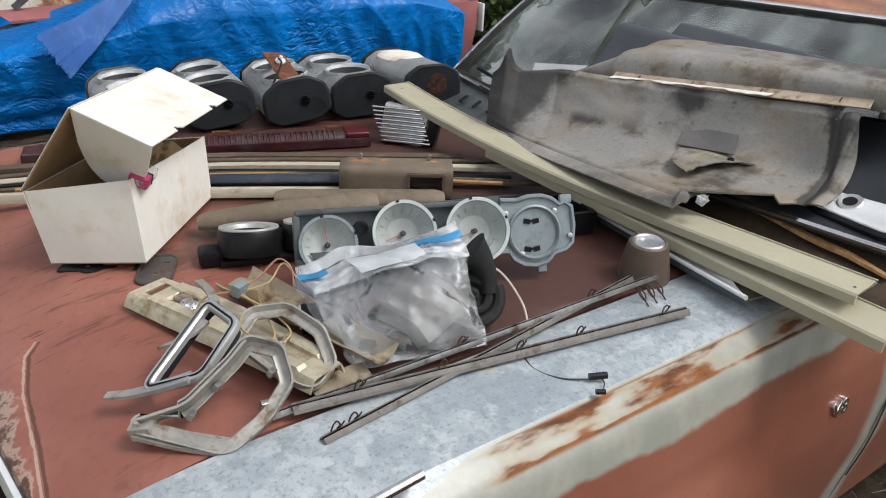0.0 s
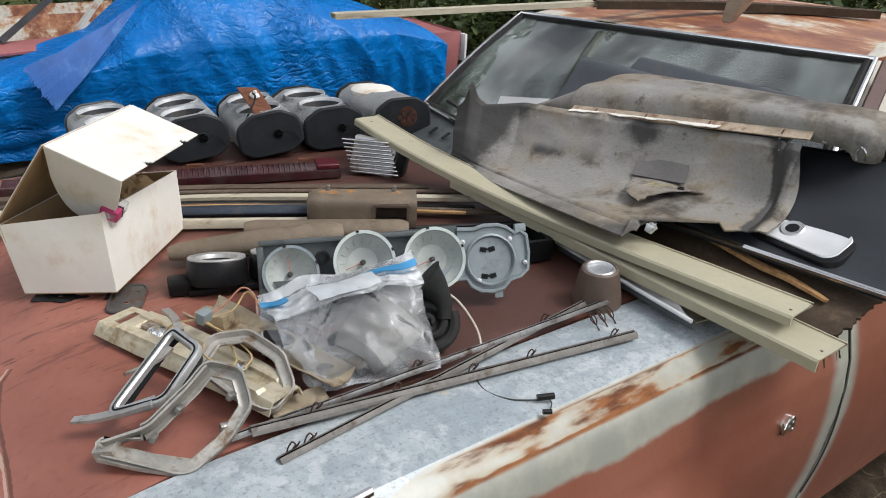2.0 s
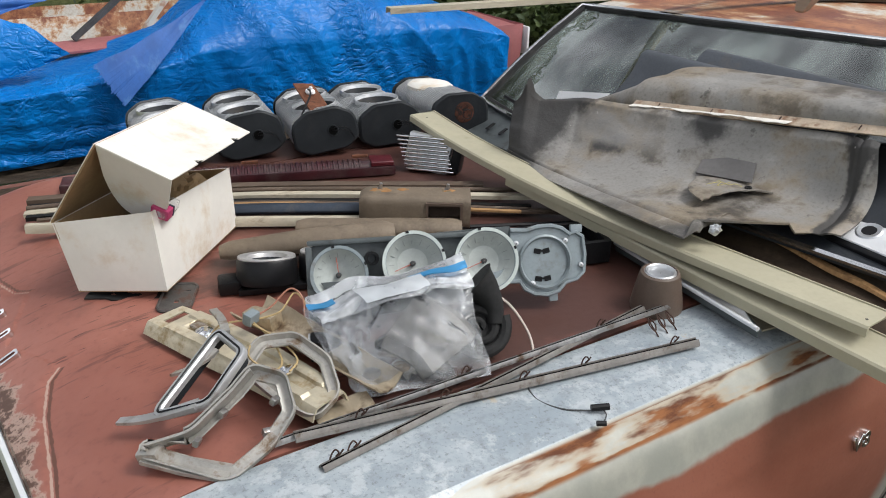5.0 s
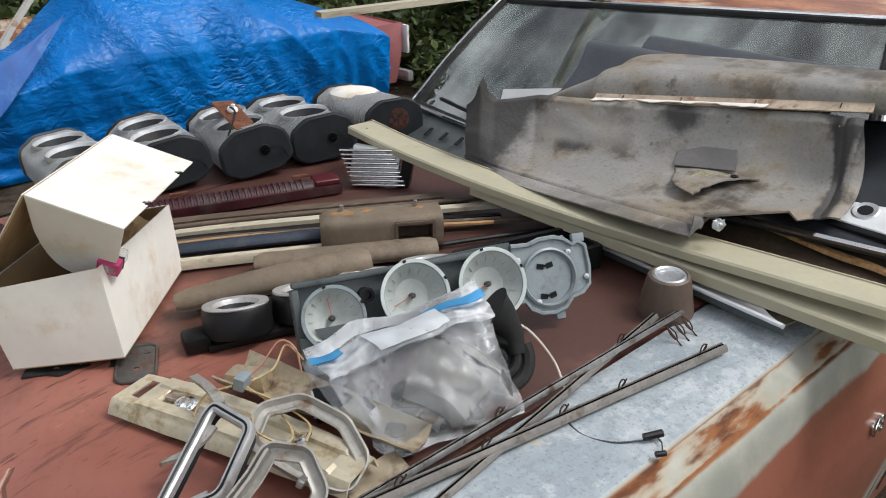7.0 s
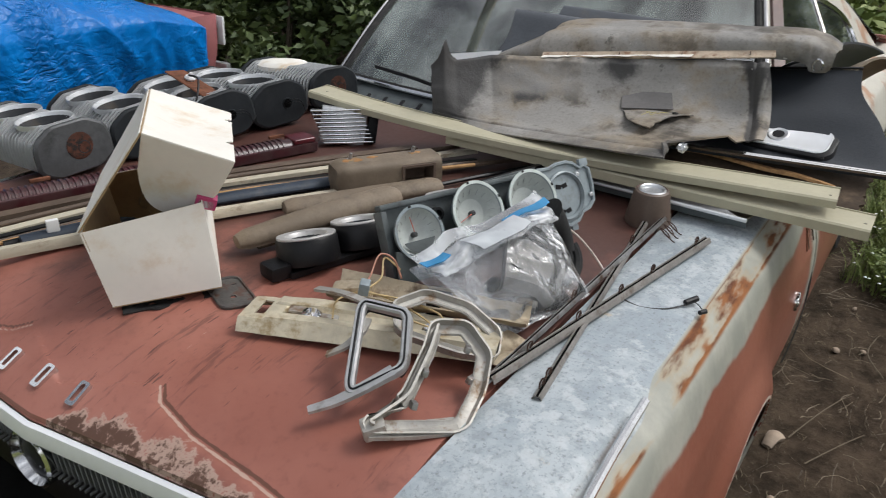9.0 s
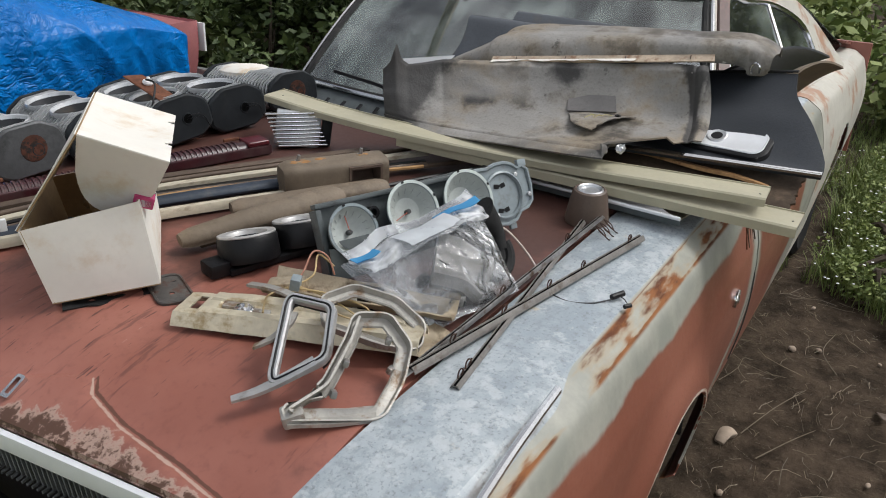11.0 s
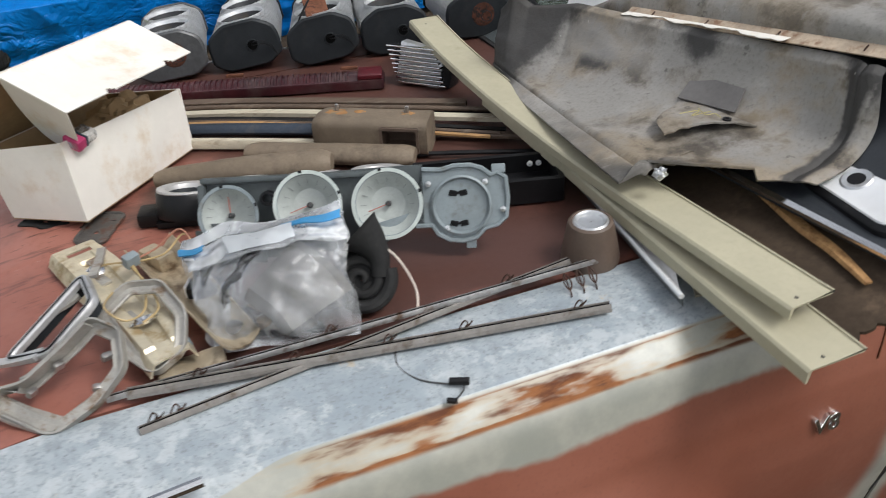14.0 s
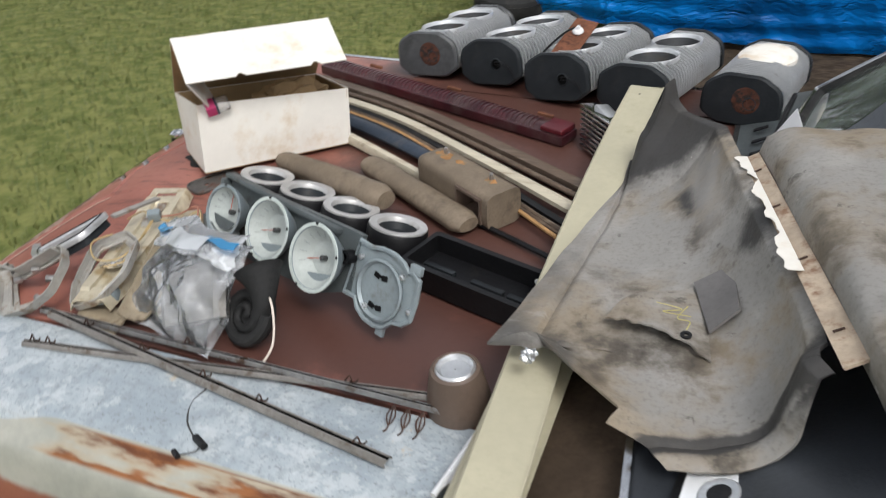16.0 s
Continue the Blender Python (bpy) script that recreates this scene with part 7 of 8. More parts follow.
    for k, (pts, mat) in enumerate((
            ([(.556, 1.152, 1.004), (.566, 1.10, .995), (.560, 1.04, .985), (.530, 1.01, .995), (.505, 1.035, 1.012), (.520, 1.075, 1.01)], WIRE_Y),
            ([(.552, 1.152, 1.003), (.572, 1.09, 1.000), (.582, 1.03, .990), (.556, 1.00, .990)], WIRE_Y),
            ([(.560, 1.165, 1.006), (.600, 1.18, 1.010), (.640, 1.19, 1.030), (.655, 1.17, 1.02), (.650, 1.15, .99)], WIRE_R),
            ([(.562, 1.160, 1.004), (.61, 1.165, 1.004), (.648, 1.185, 1.022), (.662, 1.16, 1.0)], WIRE_Y),
            ([(.540, 1.165, 1.006), (.505, 1.18, 1.00), (.475, 1.165, .985)], WIRE_Y))):
        bm = B()
        add_tube(bm, curve_points([V(*p) for p in pts], 24), 0.0018, 5)
        part("wire", bm, mat, harness)
    plugbox = thing("plug_block", "black plug block with a white face beside the bag", "plug", pose(.660, 1.085, .938, 0, 0, -25))
    bm = B()
    add_box(bm, (0.055, 0.040, 0.040), pose(0, 0, 0.02), 0.004)
    part("body", bm, BLACK, plugbox, "", False)
    bm = B()
    add_box(bm, (0.004, 0.026, 0.034), pose(-0.029, -0.002, 0.025), 0.001)
    part("face", bm, PAPER, plugbox, "white face", False)


build_surrounds()


# thin trim rods with wire clips
def build_rod(label, a, b, w, h, material, clips, offset=0.0):
    a, b = V(*a), V(*b)
    root = thing("trim_rod", label, "trim rod", Matrix.Translation((a + b) / 2), "thin trim rods on the fender")
    pts = curve_points([a, a.lerp(b, 0.5) + V(0, offset, 0), b], 16)
    t = 0.0016
    bm = B()
    prof = [(-w / 2, 0), (-w / 2 + t, 0), (-w / 2 + t, h * 0.55), (w / 2 - t, h * 0.55), (w / 2 - t, 0), (w / 2, 0), (w / 2, h * 0.22), (w * 0.25, h), (w * 0.15, h), (w * 0.13, h * 0.72), (-w * 0.13, h * 0.72), (-w * 0.15, h), (-w * 0.25, h), (-w / 2, h * 0.22)]
    add_sweep(bm, prof, pts)
    rail = part("rail", bm, material, root)
    # black strip on the slot's floor, its shade put into the colour
    bm = B()
    add_sweep(bm, [(-w * .135, 0), (w * .135, 0), (w * .135, .0008), (-w * .135, .0008)], [p + V(0, 0, h * 0.72) for p in pts])
    part("slot", bm, VOID, rail, "black strip for the shade inside the slot")
    for k in clips:
        p = a.lerp(b, k) + V(0, offset * 4 * k * (1 - k), h)
        bm = B()
        loop = [V(-.009, 0, .002), V(-.004, .002, .010), V(.001, 0, .016), V(.005, -.002, .010), V(.001, 0, .004), V(.009, .003, .003), V(.014, .002, .010)]
        add_tube(bm, curve_points([p + q for q in loop], 16), 0.0014, 5)
        part("clip", bm, CLIP, root, "rusty wire clip")
    return root


build_rod("long tarnished trim rod with rusty wire clips", (.514, .893, .945), (1.250, .768, .944), .021, .011, RODMETAL, (.14, .33, .52, .68, .93))
build_rod("thin tarnished trim rod crossing under the others", (.522, .815, .939), (1.298, .914, .948), .016, .008, RODMETAL, (.03, .07, .78))
build_rod("thin bright trim rod with dangling clips", (.484, .899, .942), (1.290, .876, .957), .013, .008, OLD_TRIM, (.42,))
hang = thing("wire_clips", "three rusty wire clips hanging from a trim rod", "clip", Matrix.Translation((1.24, .865, .945)))
for k in range(3):
    x = 1.218 + 0.024 * k
    bm = B()
    add_tube(bm, curve_points([V(x, .862, .962), V(x - .006, .848, .953), V(x, .838, .944), V(x + .007, .848, .953), V(x, .862, .962), V(x, .836, .942), V(x - .004, .826, .940)], 20), 0.0014, 5)
    part("clip", bm, CLIP, hang)
tube_bits = thing("wire_lead", "thin dark wire with a black sleeve on the fender", "wire", Matrix.Translation((.93, .74, .936)))
bm = B()
add_tube(bm, curve_points([V(.906, .832, .940), V(.897, .790, .937), V(.915, .750, .937), V(.945, .725, .938), V(.958, .714, .940)], 20), 0.0015, 5)
part("wire", bm, INK, tube_bits)
for p, q, r in (((.952, .722, .942), (.978, .708, .944), .006), ((.935, .690, .939), (.948, .682, .939), .0045)):
    bm = B()
    add_tube(bm, [V(*p), V(*q)], r, 10)
    part("sleeve", bm, BLACK, tube_bits, "black sleeve")
bm = B()
add_tube(bm, curve_points([V(.968, .712, .941), V(.965, .70, .938), V(.944, .685, .938)], 8), 0.0012, 5)
part("wire", bm, INK, tube_bits)
build_strip("fender_moulding", "bright worn moulding at the fender's front", [(.26, .668, .897), (.44, .671, .934), (.592, .673, .950)], .013, .011, CHROME, "flat", "moulding")
for k in range(9):
    x, y = rnd.uniform(.55, 1.35), rnd.uniform(.70, .86)
    bm = B()
    add_box(bm, (rnd.uniform(.004, .012), .004, .003), pose(x, y, hood_z(x, y) - 0.002, 0, 0, rnd.uniform(0, 180)), 0.001, 1)
    solo("debris", bm, rnd.choice((INK, RUSTY, BOARD)), "tiny dark scrap lying on the fender", "scrap")


# olive angle irons across the hood
def build_angle(label, centre, w, lip, back):
    path = curve_points([V(*p) for p in centre], 40)
    t = 0.003
    prof = [(-w / 2, -lip), (-w / 2 + t, -lip), (-w / 2 + t + .004, -t), (w / 2 - t, -t), (w / 2 - t, back), (w / 2, back), (w / 2, 0), (-w / 2 + .004, 0), (-w / 2, -.004)]
    bm = B()
    add_sweep(bm, prof, path)
    root = solo("angle_strip", bm, OLIVE, label, "angle strip", None, "olive angle strips across the hood")
    for k in (1, 38):
        p = path[k]
        bm = B()
        add_lathe(bm, [(0.0028, 0.0), (0.0028, 0.0006), (0.001, 0.0007)], Matrix.Translation(p + V(rnd.uniform(-.02, .02), 0, 0.0)), 10)
        part("screw_hole", bm, INK, root)
    return root


# near ends point at the camera's side, so the path runs from near to far
build_angle("olive painted angle strip with a bent far end", [(1.438, .552, 1.044), (1.425, .75, 1.040), (1.405, 1.05, 1.034), (1.392, 1.40, 1.034), (1.390, 1.72, 1.044), (1.398, 1.965, 1.060)], .082, .020, .003)
build_angle("straight olive painted angle strip below its twin", [(1.417, .472, 1.004), (1.416, .80, 1.006), (1.414, 1.15, 1.011), (1.410, 1.50, 1.016)], .100, .024, .003)


# bright channel moulding, cut aslant at its end
def build_sill_moulding():
    root = thing("sill_moulding", "bright channel moulding with a slanted end under the angle strips", "moulding", Matrix.Translation((1.38, .90, .955)))
    front = (V(1.343, .712, .974), V(1.400, 1.140, .964))
    rear = (V(1.380, .784, .990), V(1.436, 1.140, .984))
    bm = B()
    add_sheet(bm, lambda u, v: front[0].lerp(front[1], u).lerp(rear[0].lerp(rear[1], u), v) + V(0, 0, -0.006 * math.sin(math.pi * v)), 24, 8, 0.002)
    part("face", bm, RINGMETAL, root, "dull grey channel face")
    bm = B()
    add_tube(bm, [front[0].lerp(front[1], k / 12) for k in range(13)], 0.0048, 10)
    part("lip", bm, BRIGHT, root, "polished rolled lip")
    bm = B()
    add_sheet(bm, lambda u, v: front[0].lerp(front[1], u) + V(0.004 * v, 0, -0.020 * v), 24, 2, 0.002)
    part("skirt", bm, FRAMEGREY, root, "dark lower edge")
    bm = B()
    add_tube(bm, [rear[0].lerp(rear[1], k / 12) for k in range(13)], 0.0022, 8)
    part("rear_edge", bm, SATIN, root)


build_sill_moulding()
bm = B()
add_sheet(bm, quad((1.384, .728, .952), (1.456, .716, .952), (1.476, .762, .953), (1.440, .840, .954)), 6, 6, 0.004)
solo("fibre_board", bm, BUFF, "buff fibre board offcut under the angle strips", "board")


# old vinyl mats, panels and scraps over the cowl
def build_mats():
    rows = (0.0, .15, .35, .60, .80, 1.0)
    sections = (
        (0.00, (1.428, 1.585, 1.030), (1.432, 1.590, 1.055), (1.440, 1.597, 1.085), (1.452, 1.608, 1.120), (1.462, 1.616, 1.148), (1.472, 1.624, 1.168)),
        (0.05, (1.422, 1.540, 1.034), (1.432, 1.546, 1.052), (1.448, 1.556, 1.080), (1.466, 1.572, 1.125), (1.478, 1.584, 1.165), (1.486, 1.594, 1.206)),
        (0.09, (1.418, 1.505, 1.036), (1.434, 1.512, 1.047), (1.460, 1.526, 1.068), (1.490, 1.550, 1.112), (1.508, 1.566, 1.150), (1.520, 1.578, 1.180)),
        (0.20, (1.405, 1.400, 1.044), (1.436, 1.410, 1.044), (1.490, 1.432, 1.056), (1.548, 1.470, 1.098), (1.580, 1.494, 1.146), (1.596, 1.510, 1.190)),
        (0.45, (1.380, 1.180, 1.062), (1.422, 1.190, 1.056), (1.505, 1.212, 1.060), (1.590, 1.248, 1.094), (1.632, 1.272, 1.150), (1.652, 1.288, 1.206)),
        (0.76, (1.350, .915, 1.086), (1.402, .925, 1.079), (1.530, .950, 1.082), (1.650, .985, 1.103), (1.704, 1.005, 1.158), (1.728, 1.014, 1.224)),
        (0.775, (1.412, .946, 1.090), (1.440, .944, 1.084), (1.540, .950, 1.083), (1.654, .976, 1.104), (1.708, .995, 1.159), (1.732, 1.003, 1.225)),
        (0.85, (1.488, .882, 1.091), (1.520, .884, 1.086), (1.600, .892, 1.088), (1.690, .912, 1.110), (1.735, .925, 1.164), (1.750, .932, 1.230)),
        (0.90, (1.558, .828, 1.092), (1.585, .830, 1.088), (1.640, .840, 1.090), (1.712, .858, 1.112), (1.742, .862, 1.166), (1.758, .874, 1.235)),
        (0.915, (1.545, .805, 1.084), (1.582, .812, 1.086), (1.645, .826, 1.090), (1.716, .842, 1.112), (1.741, .842, 1.166), (1.760, .858, 1.236)),
        (0.95, (1.600, .786, 1.080), (1.630, .792, 1.084), (1.676, .800, 1.095), (1.724, .812, 1.122), (1.739, .822, 1.178), (1.745, .832, 1.242)),
        (1.00, (1.628, .758, 1.078), (1.662, .760, 1.083), (1.710, .766, 1.098), (1.752, .778, 1.135), (1.762, .790, 1.185), (1.766, .806, 1.238)))
    lines = [[(sec[0], V(*sec[1 + k])) for sec in sections] for k in range(6)]

    def mat(u, v):
        if v < 0.15:
            p = lerp_list(lines[0], u).lerp(lerp_list(lines[1], u), v / 0.15)
            p += V(0, 0, -0.010) * (1 - v / 0.15) * (1 if u < 0.765 else 0.0)
        else:
            p = smooth_list([(rows[k], lerp_list(lines[k], u)) for k in range(1, 6)], v)
        p += V(-0.5, 0, 0.5) * (0.008 * noise.noise(V(u * 4, v * 3, 2.0)) + 0.004 * noise.noise(V(u * 11, v * 8, 5.0)))
        rib = 0.7 * math.exp(-((u - 0.978) / 0.013) ** 2) - math.exp(-((u - 0.948) / 0.007) ** 2)
        p += V(-0.6, -0.05, 0.6) * (0.008 * rib)
        if u < 0.80:
            p += V(0, 0, -0.009) * math.exp(-((v - 0.175) / 0.018) ** 2)
        p += V(0.014, 0, -0.006) * max(0.0, (v - 0.93) / 0.07)
        p += V(0, 0, 0.034) * math.exp(-((u - 0.047) / 0.012) ** 2) * max(0.0, (v - 0.75) / 0.25)
        return p
    bm = B()
    add_sheet(bm, mat, 190, 90, 0.004)
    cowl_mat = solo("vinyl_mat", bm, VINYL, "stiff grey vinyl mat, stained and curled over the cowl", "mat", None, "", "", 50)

    soil_and_shade = cowl_mat.data.attributes.new("soil_and_shade", 'FLOAT', 'POINT')
    tan = cowl_mat.data.attributes.new("tan", 'FLOAT', 'POINT')
    fade = cowl_mat.data.attributes.new("fade", 'FLOAT', 'POINT')
    soil_and_shade, tan = cowl_mat.data.attributes["soil_and_shade"], cowl_mat.data.attributes["tan"]

    def blot(a, h, a0, ra, h0, rh):
        return math.exp(-((a - a0) / ra) ** 2 - ((h - h0) / rh) ** 2)
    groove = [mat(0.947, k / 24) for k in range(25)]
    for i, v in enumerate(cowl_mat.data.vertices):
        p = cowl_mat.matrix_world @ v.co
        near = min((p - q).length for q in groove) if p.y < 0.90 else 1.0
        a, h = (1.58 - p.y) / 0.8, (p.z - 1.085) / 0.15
        # stains, plus painted shade along the groove and low beside the scrap
        soil_and_shade.data[i].value = 1.9 * blot(a, h, -0.03, 0.14, 0.6, 1.2) + 1.0 * blot(a, h, 0.53, 0.09, 0.68, 0.28) + 0.75 * blot(a, h, 0.4, 0.9, 1.0, 0.13) + 0.7 * blot(a, h, 0.95, 0.05, 0.8, 0.3) + 0.55 * blot(a, h, 0.30, 0.16, 0.05, 0.12) + 0.35 * blot(a, h, 0.62, 0.10, 0.15, 0.2) + 0.5 * blot(a, h, 0.74, 0.20, 0.0, 0.12) + 1.3 * math.exp(-(near / 0.013) ** 2) + (0.25 if p.y < 0.80 else 0.0)
        tan.data[i].value = 0.62 * blot(a, h, 0.80, 0.20, 0.45, 0.6)
        fold_x = lerp_list([(-1.59, V(1.432, 0, 0)), (-1.41, V(1.436, 0, 0)), (-1.19, V(1.422, 0, 0)), (-0.925, V(1.402, 0, 0))], -p.y).x
        fade.data[i].value = (0.42 if p.x < fold_x + 0.004 and p.y > 0.92 else 0.0) + 0.75 * blot(a, h, 0.24, 0.20, 0.35, 0.35)

    # torn corner piece with chalk marks lying in the mat
    SLATE = plain("slate_vinyl_face", (0.135, 0.127, 0.122), 0.55, 0.0, (0.06, 0.055, 0.05), (0.55, 0.8), 9, 130, 0.15, 0.2)
    scrap = thing("vinyl_scrap", "torn grey vinyl scrap with yellow chalk marks", "vinyl scrap", Matrix.Translation((1.58, 1.02, 1.095)))
    flap = quad((1.500, 1.000, 1.094), (1.655, .944, 1.102), (1.646, .995, 1.100), (1.612, 1.118, 1.094))

    def torn(u, v):
        p = flap(u, v)
        bite = (1 - v) ** 3 * (0.014 * math.sin(math.pi * u) + 0.010 * noise.noise(V(u * 11, 1.2, 0.4)))
        corner = V(-0.030, 0.014, 0.002) * math.exp(-((u - 0.10) / 0.22) ** 2) * math.sin(math.pi * min(1.0, v * 1.1)) ** 1.3
        return p + V(0.02, 0.9, 0) * bite + corner + V(0, 0, 0.010 * math.sin(math.pi * u) * (1 - 0.5 * v))
    bm = B()
    add_sheet(bm, torn, 30, 16, 0.003)
    part("flap", bm, VINYL, scrap)
    bm = B()
    add_sheet(bm, quad((1.610, 1.119, 1.101), (1.645, .994, 1.110), (1.678, 1.013, 1.143), (1.662, 1.140, 1.132)), 10, 8, 0.004)
    part("upright", bm, SLATE, scrap, "slate grey folded side")
    chalk = plain("yellow_chalk", (0.45, 0.40, 0.16), 0.9, 0.0, None, (0, 1), 20, 90, 0.2, 0.0)
    for pts in ([(.25, .55), (.40, .70), (.35, .45), (.55, .72)], [(.38, .80), (.48, .50), (.60, .62), (.66, .40)]):
        bm = B()
        add_tube(bm, curve_points([torn(a, b) + V(0, 0, .0004) for a, b in pts], 16), 0.0009, 4)
        part("chalk_mark", bm, chalk, scrap)
    bm = B()
    add_lathe(bm, [(0.008, 0.0), (0.008, 0.0025), (0.004, 0.0025), (0.003, 0.0)], Matrix.Translation(torn(.72, .20) + V(0, 0, .001)), 16)
    part("eyelet", bm, BLACK, scrap)

    # second, larger mat rolled against the windshield
    low = [(0, V(1.690, 1.620, 1.085)), (.18, V(1.672, 1.42, 1.172)), (.30, V(1.684, 1.33, 1.188)), (.80, V(1.812, .800, 1.238)), (.93, V(1.845, .715, 1.212)), (1, V(1.880, .675, 1.21))]
    crest = [(0, V(1.740, 1.640, 1.110)), (.18, V(1.770, 1.440, 1.215)), (.30, V(1.800, 1.330, 1.262)), (.80, V(1.880, .820, 1.292)), (.93, V(1.905, .715, 1.288)), (1, V(1.925, .665, 1.262))]

    def mat2(u, v):
        f, c = smooth_list(low, u), smooth_list(crest, u)
        if v < 0.5:
            k = v / 0.5
            p = f.lerp(c, k) + V(-0.030, 0, 0.022) * math.sin(math.pi * k)
        else:
            k = (v - 0.5) / 0.5
            p = c + V(0.17 * k, 0.02 * k, 0.012 * math.sin(math.pi * k) - 0.035 * k * k)
        return p + V(-.4, 0, .5) * (0.010 * noise.noise(V(u * 5, v * 3, 7)) + 0.004 * noise.noise(V(u * 13, v * 7, 3)))
    bm = B()
    add_sheet(bm, mat2, 80, 40, 0.005)
    solo("vinyl_mat", bm, VINYL, "large brown-grey vinyl mat rolled against the windshield", "mat", None, "", "", 50)

    # stapled fibre strip with torn paper along the mat
    tacked = plain("worn_tack_board", (0.42, 0.335, 0.25), 0.8, 0.0, (0.22, 0.12, 0.07), (0.5, 0.7), 22, 120, 0.2, 0.3)
    strip = thing("tack_strip", "rusty tack strip with torn white paper edge", "tack strip", Matrix.Translation((1.74, 1.09, 1.21)))
    bm = B()
    a, b = V(1.668, 1.380, 1.186), V(1.806, .800, 1.247)
    pts = [a.lerp(b, i / 30) + V(-.008, 0, .004) for i in range(31)]
    add_sweep(bm, [(-.015, 0), (.013, 0), (.014, .004), (-.014, .004)], pts, (-.45, 0, .8))
    part("strip", bm, tacked, strip)
    bm = B()

    def torn_paper(u, v):
        p = (a.lerp(b, 0.01 + 0.66 * u)) + V(-.016, 0, .007)
        w = 0.014 + 0.013 * noise.noise(V(u * 6, 0.3, 0)) + 0.009 * noise.noise(V(u * 21, 1.3, 0)) + 0.004 * noise.noise(V(u * 60, 2.3, 0))
        return p + V(-0.95, 0, -0.12) * w * v
    add_sheet(bm, torn_paper, 60, 3, 0.0012)
    part("torn_paper", bm, CARD, strip, "torn white paper edge")
    for k in (.12, .35, .62, .9):
        bm = B()
        add_box(bm, (.013, .0022, .002), Matrix.Translation(a.lerp(b, k) + V(-.012, 0, .010)) @ pose(0, 0, 0, 0, -30, 12))
        part("staple", bm, CLIP, strip)

    # slate vinyl panels behind, leaning on the glass
    def on_glass(y, t, lift):
        return V(1.72 + 0.5 * t, y, 1.0 + 0.31 * t) + V(-.29, 0, .5).normalized() * lift

    def leaning(low_a, low_b, top_a, top_b, curl, cut):
        base = quad(low_a, low_b, top_b, top_a)

        def at(u, v):
            k = cut * max(0.0, 0.35 - u) ** 1.5 * math.sin(math.pi * v * 0.9)
            p = base(u + k, v) + V(-.6, 0, .6) * (0.012 * math.sin(math.pi * v) + 0.006 * noise.noise(V(u * 3, v * 3, 4.0)))
            return p + V(0.018, 0, -0.012) * (max(0.0, v - 0.88) / 0.12) ** 2 * curl
        return at
    bm = B()
    add_sheet(bm, leaning((1.735, 1.660, 1.060), (1.800, 1.16, 1.075), (1.900, 1.612, 1.276), (1.985, 1.16, 1.258), 1.0, 0.5), 40, 30, 0.004)
    solo("vinyl_sheet", bm, DARKVINYL, "dark slate vinyl sheet leaning on the windshield", "vinyl sheet", None, "", "", 50)
    bm = B()
    add_sheet(bm, leaning((1.930, 1.50, 1.150), (1.960, .98, 1.150), (2.066, 1.502, 1.280), (2.150, .98, 1.255), 1.6, 0.0), 40, 30, 0.004)
    solo("vinyl_sheet", bm, DARKVINYL, "dark slate vinyl sheet with a rolled edge", "vinyl sheet", None, "", "", 50)
    bm = B()
    add_sheet(bm, lambda u, v: V(1.700 + 0.012 * u, 1.735 - 0.15 * u, 1.085 + 0.035 * u) + V(0.030, 0.045 * (0.2 - u), 0.050) * v, 4, 4, 0.001)
    solo("paper_sheet", bm, PAPER, "white paper corner sticking out beside the mat", "paper")


build_mats()


